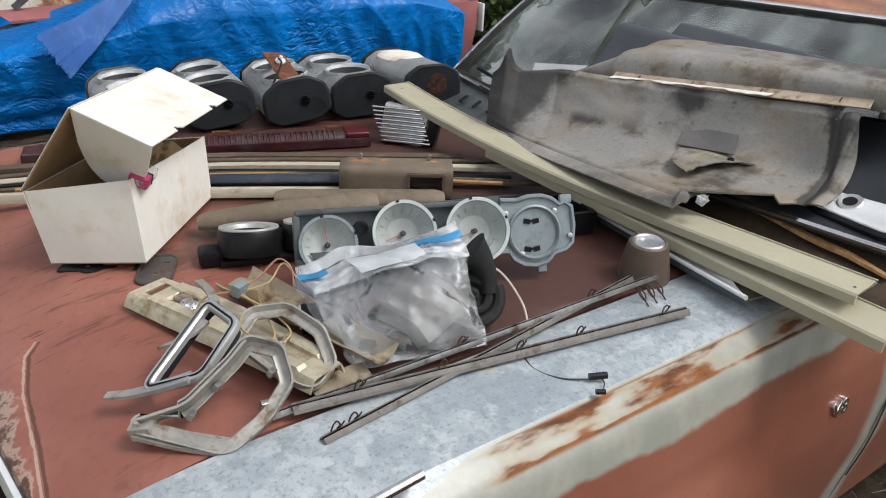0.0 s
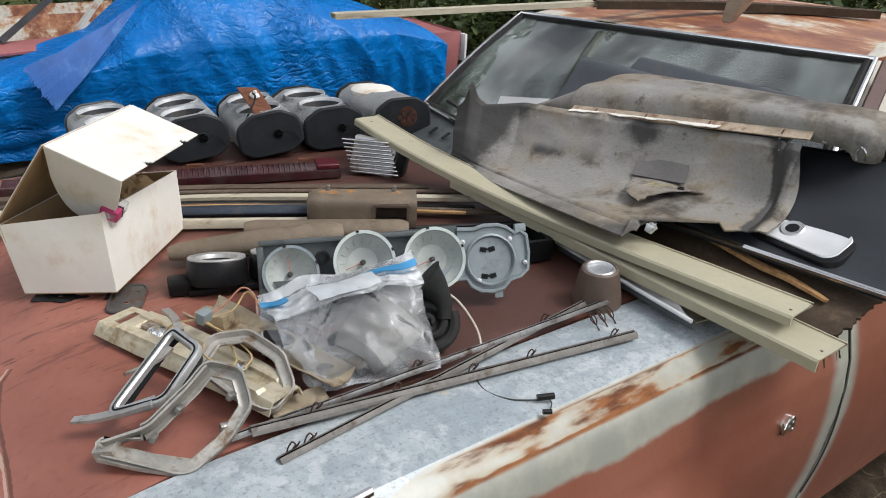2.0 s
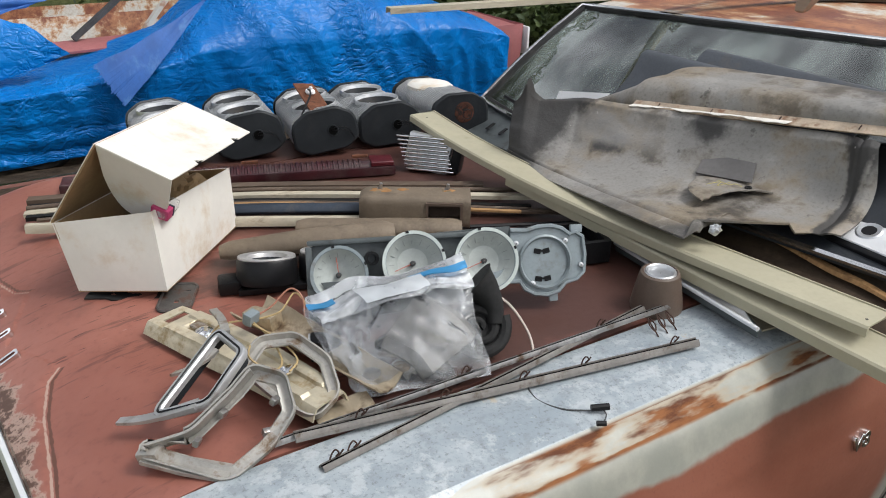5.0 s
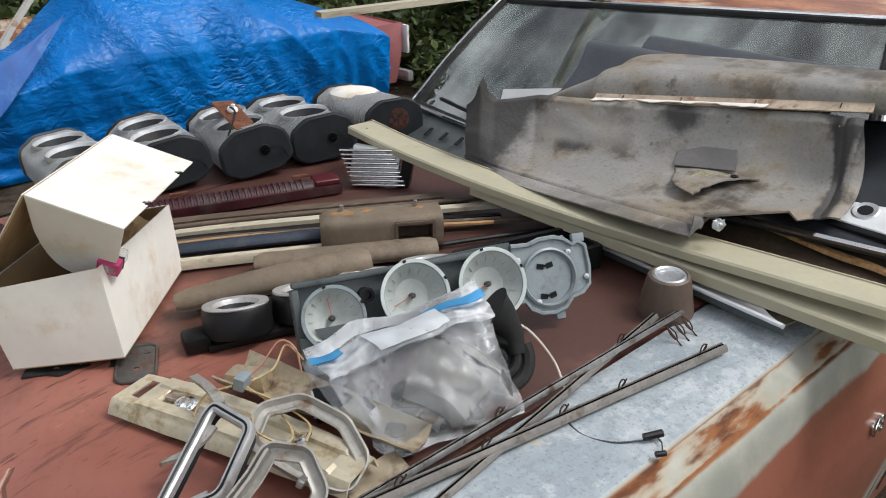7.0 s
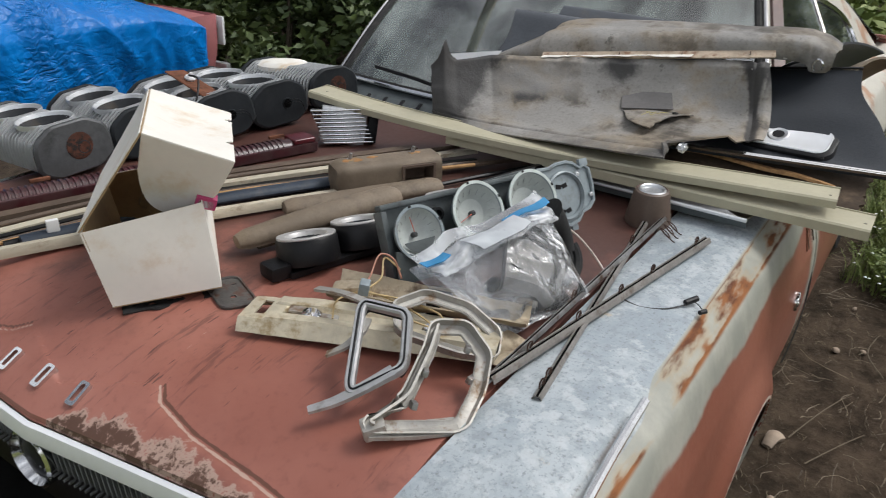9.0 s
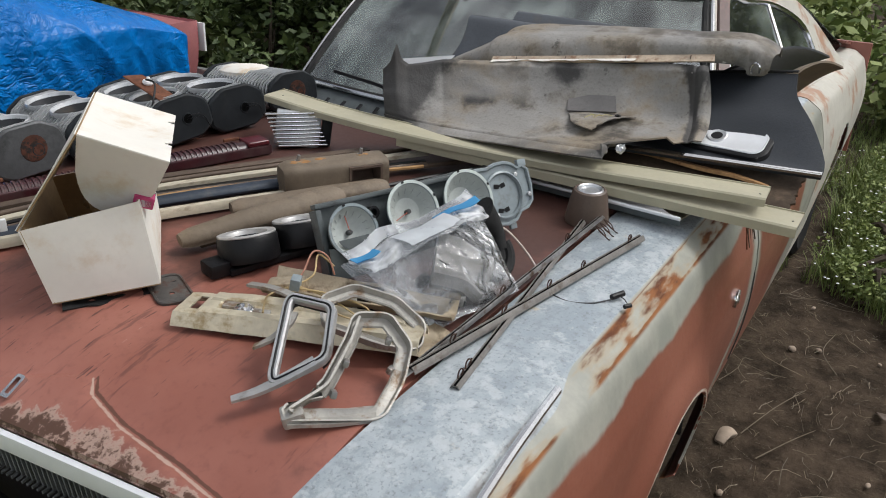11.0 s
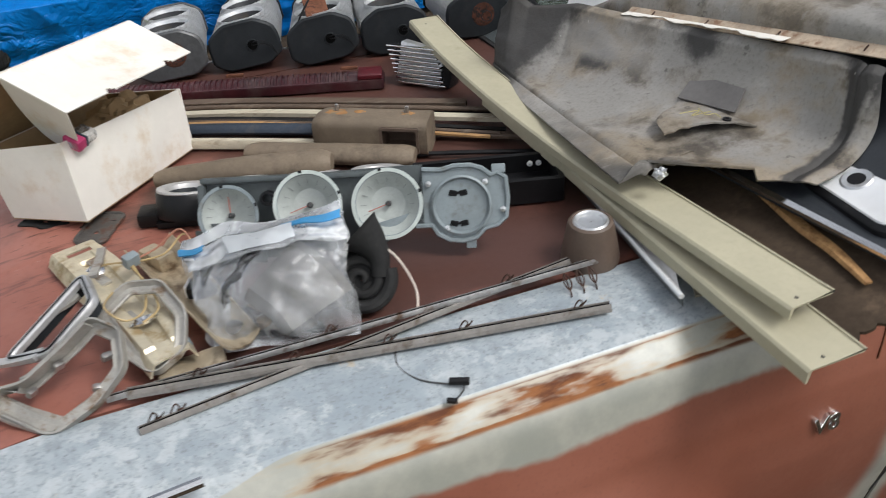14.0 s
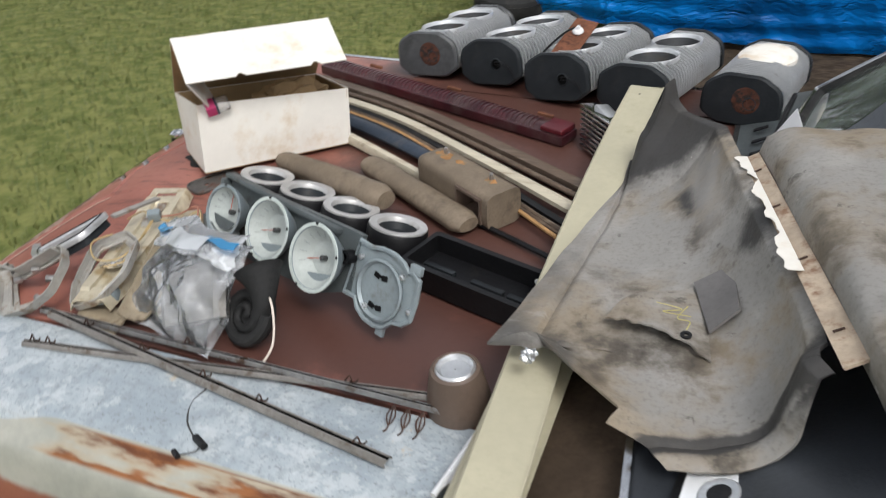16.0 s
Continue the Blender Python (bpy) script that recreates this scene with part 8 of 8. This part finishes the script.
def build_door_panel():
    root = thing("door_panel", "black vinyl door trim panel with a bright handle plate", "door panel", Matrix.Translation((1.64, .65, 1.04)))
    # outline in (s, t): s along the panel from its front corner, t up its face
    near = [(0, V(1.612, .470, 1.050)), (.25, V(1.652, .474, 1.080)), (.55, V(1.735, .524, 1.138)), (.78, V(1.806, .582, 1.188)), (1, V(1.862, .600, 1.234))]
    far = [(0, V(1.540, 1.120, 1.040)), (.25, V(1.605, 1.120, 1.050)), (.55, V(1.700, 1.115, 1.070)), (1, V(1.960, 1.080, 1.150))]

    def at(s, t, lift=0.0):
        a, b = smooth_list(near, t), smooth_list(far, t)
        return a.lerp(b, s) + V(-0.38, 0, 0.92) * lift
    bm = B()

    def body(u, v):
        dip = 0.016 * math.exp(-((v - 0.34) / 0.22) ** 4) * (1 - math.exp(-(u / 0.14) ** 2))
        return at(u, v, -0.010 - dip)
    add_sheet(bm, body, 60, 50, 0.008)
    part("panel", bm, DARKVINYL2, root, "black vinyl skin")
    for t, w, h, mat in ((0.015, .0042, .006, CHROME), (0.048, .004, .006, CHROME), (0.030, .005, .004, BLACK), (1.0, .004, .004, BLACK)):
        bm = B()
        add_sweep(bm, [(-w, 0), (w, 0), (w * .7, h), (-w * .7, h)], [at(i / 20, t, 0.0) for i in range(21)], (-.38, 0, .92))
        part("edge_trim", bm, mat, root, "bright edge strip" if mat is CHROME else "")
    # handle plate in its own plane
    right = V(.0190, .200, -.0040)
    upward = V(.081, .001, .0345)
    nrm = right.cross(upward).normalized()
    if nrm.z < 0:
        nrm = -nrm
    mid = V(1.675, .6135, 1.088) + right * 0.5 - nrm * 0.0065
    ol = round_outline(0.200, 0.090, 0.028, 7)
    ex, ey = right.normalized(), (upward - right.normalized() * upward.dot(right.normalized())).normalized()

    def spot(x, y, lift):
        return mid + ex * x + ey * y + nrm * lift
    bm = B()
    add_loft(bm, [[spot(x * k, y * k, z) for x, y in round_outline(0.226, 0.114, 0.036, 7)] for k, z in ((1.05, -0.012), (1.0, 0.0), (0.95, 0.002))])
    part("handle_bezel", bm, BLACK, root, "black moulded surround")
    bm = B()
    add_loft(bm, [[spot(x * kx, y * ky, z) for x, y in ol] for kx, ky, z in ((1.0, 1.0, -0.006), (1.0, 1.0, 0.003), (0.985, 0.96, 0.0050), (0.965, 0.90, 0.0040), (0.94, 0.84, 0.0028))])
    plate = part("handle_plate", bm, BRIGHT, root, "bright handle plate with a dark hole")
    hole = V(1.687, .738, 1.086) - mid
    hx, hy = hole.dot(ex), hole.dot(ey)
    ring = [2 * math.pi * i / 28 for i in range(28)]
    bm = B()
    add_loft(bm, [[spot(hx + r * math.cos(a), hy + r * math.sin(a), z) for a in ring] for r, z in ((0.026, 0.0030), (0.023, 0.0055), (0.016, 0.0050), (0.014, 0.0042))], True, False)
    part("escutcheon", bm, SATIN, plate)
    bm = B()
    add_loft(bm, [[spot(hx + 0.0145 * math.cos(a), hy + 0.0145 * math.sin(a), z) for a in ring] for z in (0.0036, 0.0046)])
    part("hole", bm, BLACK, plate)
    bm = B()
    add_tube(bm, curve_points([V(1.836, .710, 1.218), V(1.832, .713, 1.236), V(1.830, .702, 1.248), V(1.829, .690, 1.238), V(1.832, .692, 1.224)], 14), 0.003, 6)
    part("pull_ring", bm, CHROME, root, "bright pull ring")


DARKVINYL2 = plain("black_grained_vinyl", (0.030, 0.034, 0.040), 0.42, 0.0, (0.05, 0.05, 0.05), (0.56, 0.85), 4, 170, 0.2, 0.3)
build_door_panel()


def ragged_board():
    bm = B()

    def at(u, v):
        rag = 0.012 * noise.noise(V(u * 11, 3, 0)) + 0.008 * noise.noise(V(u * 31, 5, 0))
        return V(1.435 + 0.225 * u, .510 + rag * (1 - v) + 0.56 * v, .974 + 0.054 * u + 0.003 * noise.noise(V(u * 5, v * 6, 1)))
    add_sheet(bm, at, 40, 40, 0.006)
    return solo("fibre_board", bm, BOARD, "dark brown fibreboard with a ragged edge under the panels", "board", None, "", "", 50)


ragged_board()
bm = B()
add_sweep(bm, [(-.010, 0), (.010, 0), (.009, .005), (-.007, .006)], curve_points([V(1.570, .575, 1.014), V(1.582, .66, 1.019), V(1.588, .74, 1.019), V(1.604, .87, 1.024), V(1.60, .98, 1.023)], 20), (0, 0, 1), True, lambda k: 0.35 + 0.9 * math.sin(math.pi * min(1, k * 0.8 + 0.12)))
solo("wood_splinter", bm, plain("torn_wood", (0.40, 0.225, 0.095), 0.65, 0.0, (0.20, 0.10, 0.04), (0.45, 0.7), 30, 160, 0.3, 0.4, gloss=0.3), "long orange-brown wood splinter on the fibreboard", "wood")
# crumpled foil nut hanging at the mat's edge
bm = B()
bmesh.ops.create_icosphere(bm, subdivisions=3, radius=0.0105)
for v in bm.verts:
    v.co *= 1 + 0.55 * noise.noise(v.co * 190) + 0.35 * noise.noise(v.co * 420)
bmesh.ops.transform(bm, verts=bm.verts[:], matrix=Matrix.Translation((1.418, .896, 1.086)))
solo("foil_scrap", bm, SATIN, "small crumpled bright foil scrap at the mat's edge", "foil", None, "", "", 15)

# curved dark trims standing in the door opening
for p0, p1, bend, mat, lab in (
        ((1.950, .760, 1.205), (2.520, .610, 1.165), .050, DARKVINYL2, "curved black quarter trim standing behind the door panel"),
        ((2.020, .650, 1.165), (2.450, .556, 1.150), .045, TAN, "curved dark tan trim leaning in the door opening")):
    p0, p1 = V(*p0), V(*p1)
    bm = B()
    add_sheet(bm, lambda u, v: p0.lerp(p1, u) + V(0, 0, bend * math.sin(math.pi * (0.1 + 0.85 * u))) + V(0.02 * v, 0.10 * math.sin(1.4 * v) + 0.10 * v, -0.030 * math.sin(math.pi * v) - 0.24 * v * v), 30, 16, 0.007)
    solo("quarter_trim", bm, mat, lab, "trim panel")

# mouldings and wood shard on the roof
build_strip("roof_moulding", "long pale moulding lying across the roof edge", [(1.29, 1.972, 1.352), (2.0, 1.885, 1.356), (2.95, 1.77, 1.362)], .034, .016, CREAM, "channel", "moulding")
build_strip("roof_moulding", "long dark moulding lying beside a pale one", [(2.20, 1.84, 1.352), (2.6, 1.62, 1.358), (3.0, 1.30, 1.355)], .046, .026, BOARD, "channel", "moulding")
bm = B()
shard = [(-.5, -.5), (.1, -.62), (.55, -.4), (.6, .35), (.1, .6), (-.3, .3), (-.55, .45)]
add_loft(bm, [[V(2.405, 1.470, 1.350) + V(.30, -.28, 1.0) * z + V(a * w, b * w, 0) for a, b in shard] for z, w in ((0.0, .016), (.006, .030), (.030, .042), (.060, .054), (.098, .060), (.104, .054))])
solo("wood_shard", bm, PALE_WOOD, "splintered pale wood shard standing on the roof", "wood", None, "", "", 20)

# twigs caught at the fender's rear edge
twigs = thing("dry_twigs", "dry brown twigs caught at the fender's rear edge", "twigs", Matrix.Translation((1.72, .63, .8)))
for k in range(7):
    x = 1.70 + 0.012 * k + rnd.uniform(-.01, .01)
    bm = B()
    add_tube(bm, curve_points([V(x, .655, .90), V(x + rnd.uniform(-.01, .02), .632, .86), V(x + rnd.uniform(-.02, .03), .612, .80 - rnd.uniform(0, .06))], 8), .0016, 4)
    part("twig", bm, rnd.choice((RUSTY, BOARD, BARK)), twigs)
bm = B()
add_tube(bm, curve_points([V(1.80, .652, .90), V(1.826, .622, .80), V(1.832, .600, .66), V(1.822, .603, .52), V(1.80, .62, .40)], 16), .0022, 5)
solo("dangling_wire", bm, INK, "thin dark wire hanging down the door gap", "wire")

# ---- the neighbouring car under its tarp ----
def build_tarp_car():
    car = thing("covered_car", "faded pink car half covered by a blue tarp", "car", Matrix.Translation((3.0, 7.9, -0.62)))
    bm = B()
    add_sheet(bm, lambda u, v: V(5.56 + 0.36 * u, 7.20 + 1.6 * v, 0.16 - 0.02 * u - 0.02 * abs(2 * v - 1)), 6, 10, 0.02)
    part("trunk_lid", bm, PINKCAR, car, "faded pink trunk lid")
    bm = B()
    add_sheet(bm, lambda u, v: V(5.50 + 0.42 * u - 0.10 * v * u, 7.19 - 0.04 * math.sin(math.pi * v), 0.15 - 0.63 * v), 12, 12, 0.01)
    part("quarter_panel", bm, PINKCAR, car, "faded pink rear quarter")
    bm = B()
    add_sheet(bm, lambda u, v: V(5.92 - 0.10 * v, 7.19 + 1.6 * u, 0.15 - 0.63 * v), 10, 10, 0.01)
    tail = part("tail_panel", bm, PINKCAR, car)
    bm = B()
    add_box(bm, (0.03, 0.12, 0.30), pose(5.94, 7.16, -0.02), 0.01)
    part("tail_lamp", bm, PAPER, tail, "pale tail lamp")
    bm = B()
    add_box(bm, (0.08, 1.75, 0.12), pose(5.95, 7.95, -0.42), 0.03)
    part("bumper", bm, SATIN, car)
    bm = B()
    add_sheet(bm, lambda u, v: V(0.2 + 5.2 * u, 7.22, -0.05 - 0.45 * v), 8, 4, 0.01)
    part("body_side", bm, PINKCAR, car)
    # uncovered front: cowl, pillars, hood
    bm = B()
    add_sheet(bm, lambda u, v: V(0.3 + 1.75 * u, 7.65 + 0.35 * v, 0.16 + 0.05 * u + 0.03 * v), 10, 6, 0.02)
    part("hood", bm, PINKCAR, car, "faded pink hood")
    bm = B()
    add_sheet(bm, lambda u, v: V(1.0 + 1.6 * u, 8.25 + 0.10 * v, 0.08 + 0.30 * v), 10, 6, 0.02)
    part("cowl", bm, ROOF, car, "rusted red and white cowl")
    bm = B()
    add_sweep(bm, [(-.035, -.02), (.035, -.02), (.03, .02), (-.03, .02)], [V(1.46, 7.95, 0.24), V(1.80, 8.0, 0.48), V(2.12, 8.05, 0.72)])
    part("pillar", bm, INTERIOR, car, "dark bare window pillar")
    bm = B()
    add_sweep(bm, [(-.03, -.02), (.03, -.02), (.025, .02), (-.025, .02)], [V(2.00, 7.85, 0.22), V(2.24, 7.9, 0.48), V(2.50, 7.95, 0.74)])
    part("pillar", bm, CREAMPAINT, car, "pale window pillar")
    bm = B()
    add_sheet(bm, lambda u, v: V(0.2 + 2.6 * u, 9.1 + 0.1 * v, -0.2 + 0.55 * v), 8, 4, 0.02)
    part("far_side", bm, ROOF, car)
    for x in (0.95, 4.85):
        m = pose(x, 7.22, -0.36, 90, 0, 0)
        bm = B()
        add_lathe(bm, [(0.18, -0.08), (0.27, -0.09), (0.31, -0.05), (0.31, 0.05), (0.27, 0.09), (0.18, 0.08)], m, 36)
        wheel = part("wheel", bm, TYRE, car)
        bm = B()
        add_lathe(bm, [(0.19, 0.06), (0.14, 0.03), (0.05, 0.05), (0.001, 0.05)], m, 28)
        part("rim", bm, RUSTY, wheel)

    ridge = [(0.0, (-0.30, 0.05)), (.20, (0.9, 0.08)), (.30, (1.50, 0.16)), (.385, (2.15, 0.33)), (.43, (2.42, 0.55)), (.50, (2.75, 0.80)), (.66, (3.75, 0.82)), (.75, (4.30, 0.58)), (.84, (4.92, 0.44)), (.95, (5.52, 0.22)), (1.0, (5.60, 0.17))]
    ridge = [(u, V(x, z, 0)) for u, (x, z) in ridge]

    def tarp(u, v):
        r = lerp_list(ridge, u)
        x, top = r.x, r.y
        low = -0.585 + 0.05 * noise.noise(V(x * 1.3, 2.0, 0)) + (0.10 if x < 0.3 else 0)
        if v < 0.55:
            k = v / 0.55
            p = V(x, 7.10 - 0.11 * math.sin(k * math.pi / 2), low + (min(top, 0.42) * 0.62 - 0.05 - low) * k)
        else:
            k = (v - 0.55) / 0.45
            z0 = min(top, 0.42) * 0.62 - 0.05
            p = V(x, 6.99 + 0.85 * k ** 1.35, z0 + (top - z0) * math.sin(k * math.pi / 2) ** 0.9)
        fold = 0.05 * noise.noise(V(x * 1.6, p.z * 0.9, 1.0)) + 0.07 * (0.2 - abs(noise.noise(V(x * 2.6 + p.z * 1.2, p.z * 1.3, 2.0)))) + 0.022 * (0.2 - abs(noise.noise(V(x * 5 + p.z * 2, p.z * 2.0, 3.0)))) + 0.012 * (0.2 - abs(noise.noise(V(x * 11 - p.z * 3, p.z * 6.0, 5.0))))
        sag = 0.018 * math.sin(p.z * 34 + 2.0 * math.sin(x * 1.3)) * max(0.0, 1 - v * 2.2) * max(0.0, min(1.0, (3.2 - x) / 1.5))
        pleat = 0.012 * math.sin(x * 30 + 5 * p.z) * max(0.0, min(1.0, (x - 3.9) / 0.8)) * max(0.0, 1 - v)
        return p + V(0, -1, 0.25) * (fold + sag + pleat)
    bm = B()
    add_sheet(bm, tarp, 420, 130, 0.004)
    cover = solo("tarp", bm, TARP, "wrinkled bright blue poly tarp draped over a car", "tarp", None, "", "", 60)
    bm = B()
    # frayed corner that hangs over the cover

    def rag(u, v):
        apex, left, tip = V(2.45, 7.16, 0.655), V(1.40, 6.93, 0.215), V(1.58, 6.84, -0.115)
        fray = 0.020 * noise.noise(V(v * 9, 4, 0)) + 0.030 * noise.noise(V(v * 38, 9, 0))
        p = apex.lerp(left.lerp(tip, v), 0.02 + 0.98 * u * (1 + fray * u))
        return p + V(0, -0.02 - 0.05 * math.sin(math.pi * u) * v, 0.012 * noise.noise(V(u * 5, v * 4, 6)) - 0.03 * math.sin(math.pi * u) * (1 - v))
    add_sheet(bm, rag, 40, 120, 0.003)
    part("frayed_corner", bm, THIN_TARP, cover, "faded frayed hanging corner", True, 60)
    bm = B()
    add_sheet(bm, lambda u, v: V(-1.2 + 1.9 * u, 7.7 + 0.5 * v, 0.22 + 0.10 * u + 0.03 * noise.noise(V(u * 6, v * 4, 1))), 20, 8, 0.003)
    part("far_fold", bm, TARP, cover)
    bm = B()
    stand = quad((0.40, 7.20, 0.02), (1.30, 7.22, 0.26), (1.02, 7.34, 0.50), (0.40, 7.40, 0.66))
    add_sheet(bm, lambda u, v: stand(u, v) + V(0, -0.05 * math.sin(math.pi * v), 0.03 * noise.noise(V(u * 4, v * 3, 3.3))), 30, 20, 0.003)
    part("side_fold", bm, TARP, cover, "", True, 60)
    bm = B()
    high = quad((-0.50, 8.10, 0.26), (1.18, 8.38, 0.455), (1.66, 8.46, 0.60), (-0.50, 8.46, 0.86))
    add_sheet(bm, lambda u, v: high(u, v) + V(0, 0.04 * noise.noise(V(u * 5, v * 4, 2.3)), 0.03 * noise.noise(V(u * 7, v * 3, 5.3))), 40, 20, 0.003)
    part("roof_fold", bm, THIN_TARP, cover, "faded thin fold", True, 60)


build_tarp_car()


def tyre_at(label, m):
    root = thing("loose_tyre", label, "tyre", m, "old tyres stacked on the lawn")
    bm = B()
    add_lathe(bm, [(0.19, 0.02), (0.26, 0.0), (0.31, 0.03), (0.325, 0.07), (0.325, 0.13), (0.31, 0.17), (0.26, 0.20), (0.19, 0.18), (0.185, 0.10), (0.19, 0.02)], Matrix(), 40)
    tyre = part("carcass", bm, TYRE, root, "", False)
    bm = B()
    for k in range(40):
        add_box(bm, (0.008, 0.030, 0.08), pose(0.325 * math.cos(k * math.pi / 20), 0.325 * math.sin(k * math.pi / 20), 0.10, 0, 0, 9 * k), 0.0)
    part("tread", bm, TYRE, tyre, "", False)


for tx, ty, tz, rx in ((-0.55, 7.10, 0.0, 0), (-0.58, 7.14, 0.20, 3), (-1.02, 7.25, 0.36, 24)):
    tyre_at("old black tyre in a pile on the lawn", pose(tx, ty, ground_z(tx, ty) + tz - 0.01, rx, 0, 20 * rx))
bm = B()
add_box(bm, (0.09, 0.03, 0.42), pose(6.69, 7.8, -0.42, 6, 16, 0), 0.008)
solo("white_plank", bm, CREAMPAINT, "pale plank leaning beside the pink car", "plank")
# fallen leaves and stones on the dirt
for k in range(26):
    x, y = rnd.uniform(1.5, 4.2), rnd.uniform(-0.5, 0.60)
    m = Matrix.Translation((x, y, ground_z(x, y) + 0.012)) @ pose(0, 0, 0, rnd.uniform(-25, 25), rnd.uniform(-25, 25), rnd.uniform(0, 360))
    bm = B()
    if k % 2:
        add_sheet(bm, lambda u, v: m @ V((u - .5) * .065, (v - .5) * .035 * math.sin(math.pi * (0.08 + 0.84 * u)), .012 * math.sin(math.pi * u)), 8, 4, .001)
        solo("fallen_leaf", bm, rnd.choice((RUSTY, UMBER, TAN)), "dry brown leaf lying on the dirt", "leaf")
    else:
        bmesh.ops.create_icosphere(bm, subdivisions=2, radius=rnd.uniform(.008, .020))
        for v in bm.verts:
            v.co = V(v.co.x, v.co.y * 0.7, v.co.z * 0.55) * (1 + 0.3 * noise.noise(v.co * 40 + V(k, 0, 0)))
        bmesh.ops.transform(bm, verts=bm.verts[:], matrix=m)
        solo("stone", bm, PALE_WOOD, "pale stone lying on the dirt", "stone")
# broken wood stub and dead twigs near the wheel
bm = B()
add_sweep(bm, [(0.022 * math.cos(q) * (1 + 0.2 * math.sin(3 * q)), 0.017 * math.sin(q)) for q in [2 * math.pi * i / 14 for i in range(14)]],
          curve_points([V(1.97, .62, -.01), V(2.005, .612, .005), V(2.035, .604, -.004)], 10), (0, 0, 1), True, lambda k: 0.7 + 0.5 * k)
solo("wood_stub", bm, PALE_WOOD, "pale broken wood stub lying on the dirt", "wood")
for p0, p1, p2 in (((2.05, .57, 0), (2.22, .50, .02), (2.42, .43, 0)), ((1.95, .50, 0), (2.08, .42, .015), (2.2, .36, 0)), ((2.6, .35, 0), (2.72, .42, .02), (2.95, .40, 0)), ((1.75, .42, 0), (1.85, .30, .015), (1.92, .16, 0))):
    bm = B()
    add_tube(bm, curve_points([V(x, y, ground_z(x, y) + z + 0.008) for x, y, z in (p0, p1, p2)], 12), 0.0022, 6, lambda k: 1.1 - 0.7 * k)
    solo("dead_twig", bm, STRAW, "thin pale dead twig on the dirt", "twig")
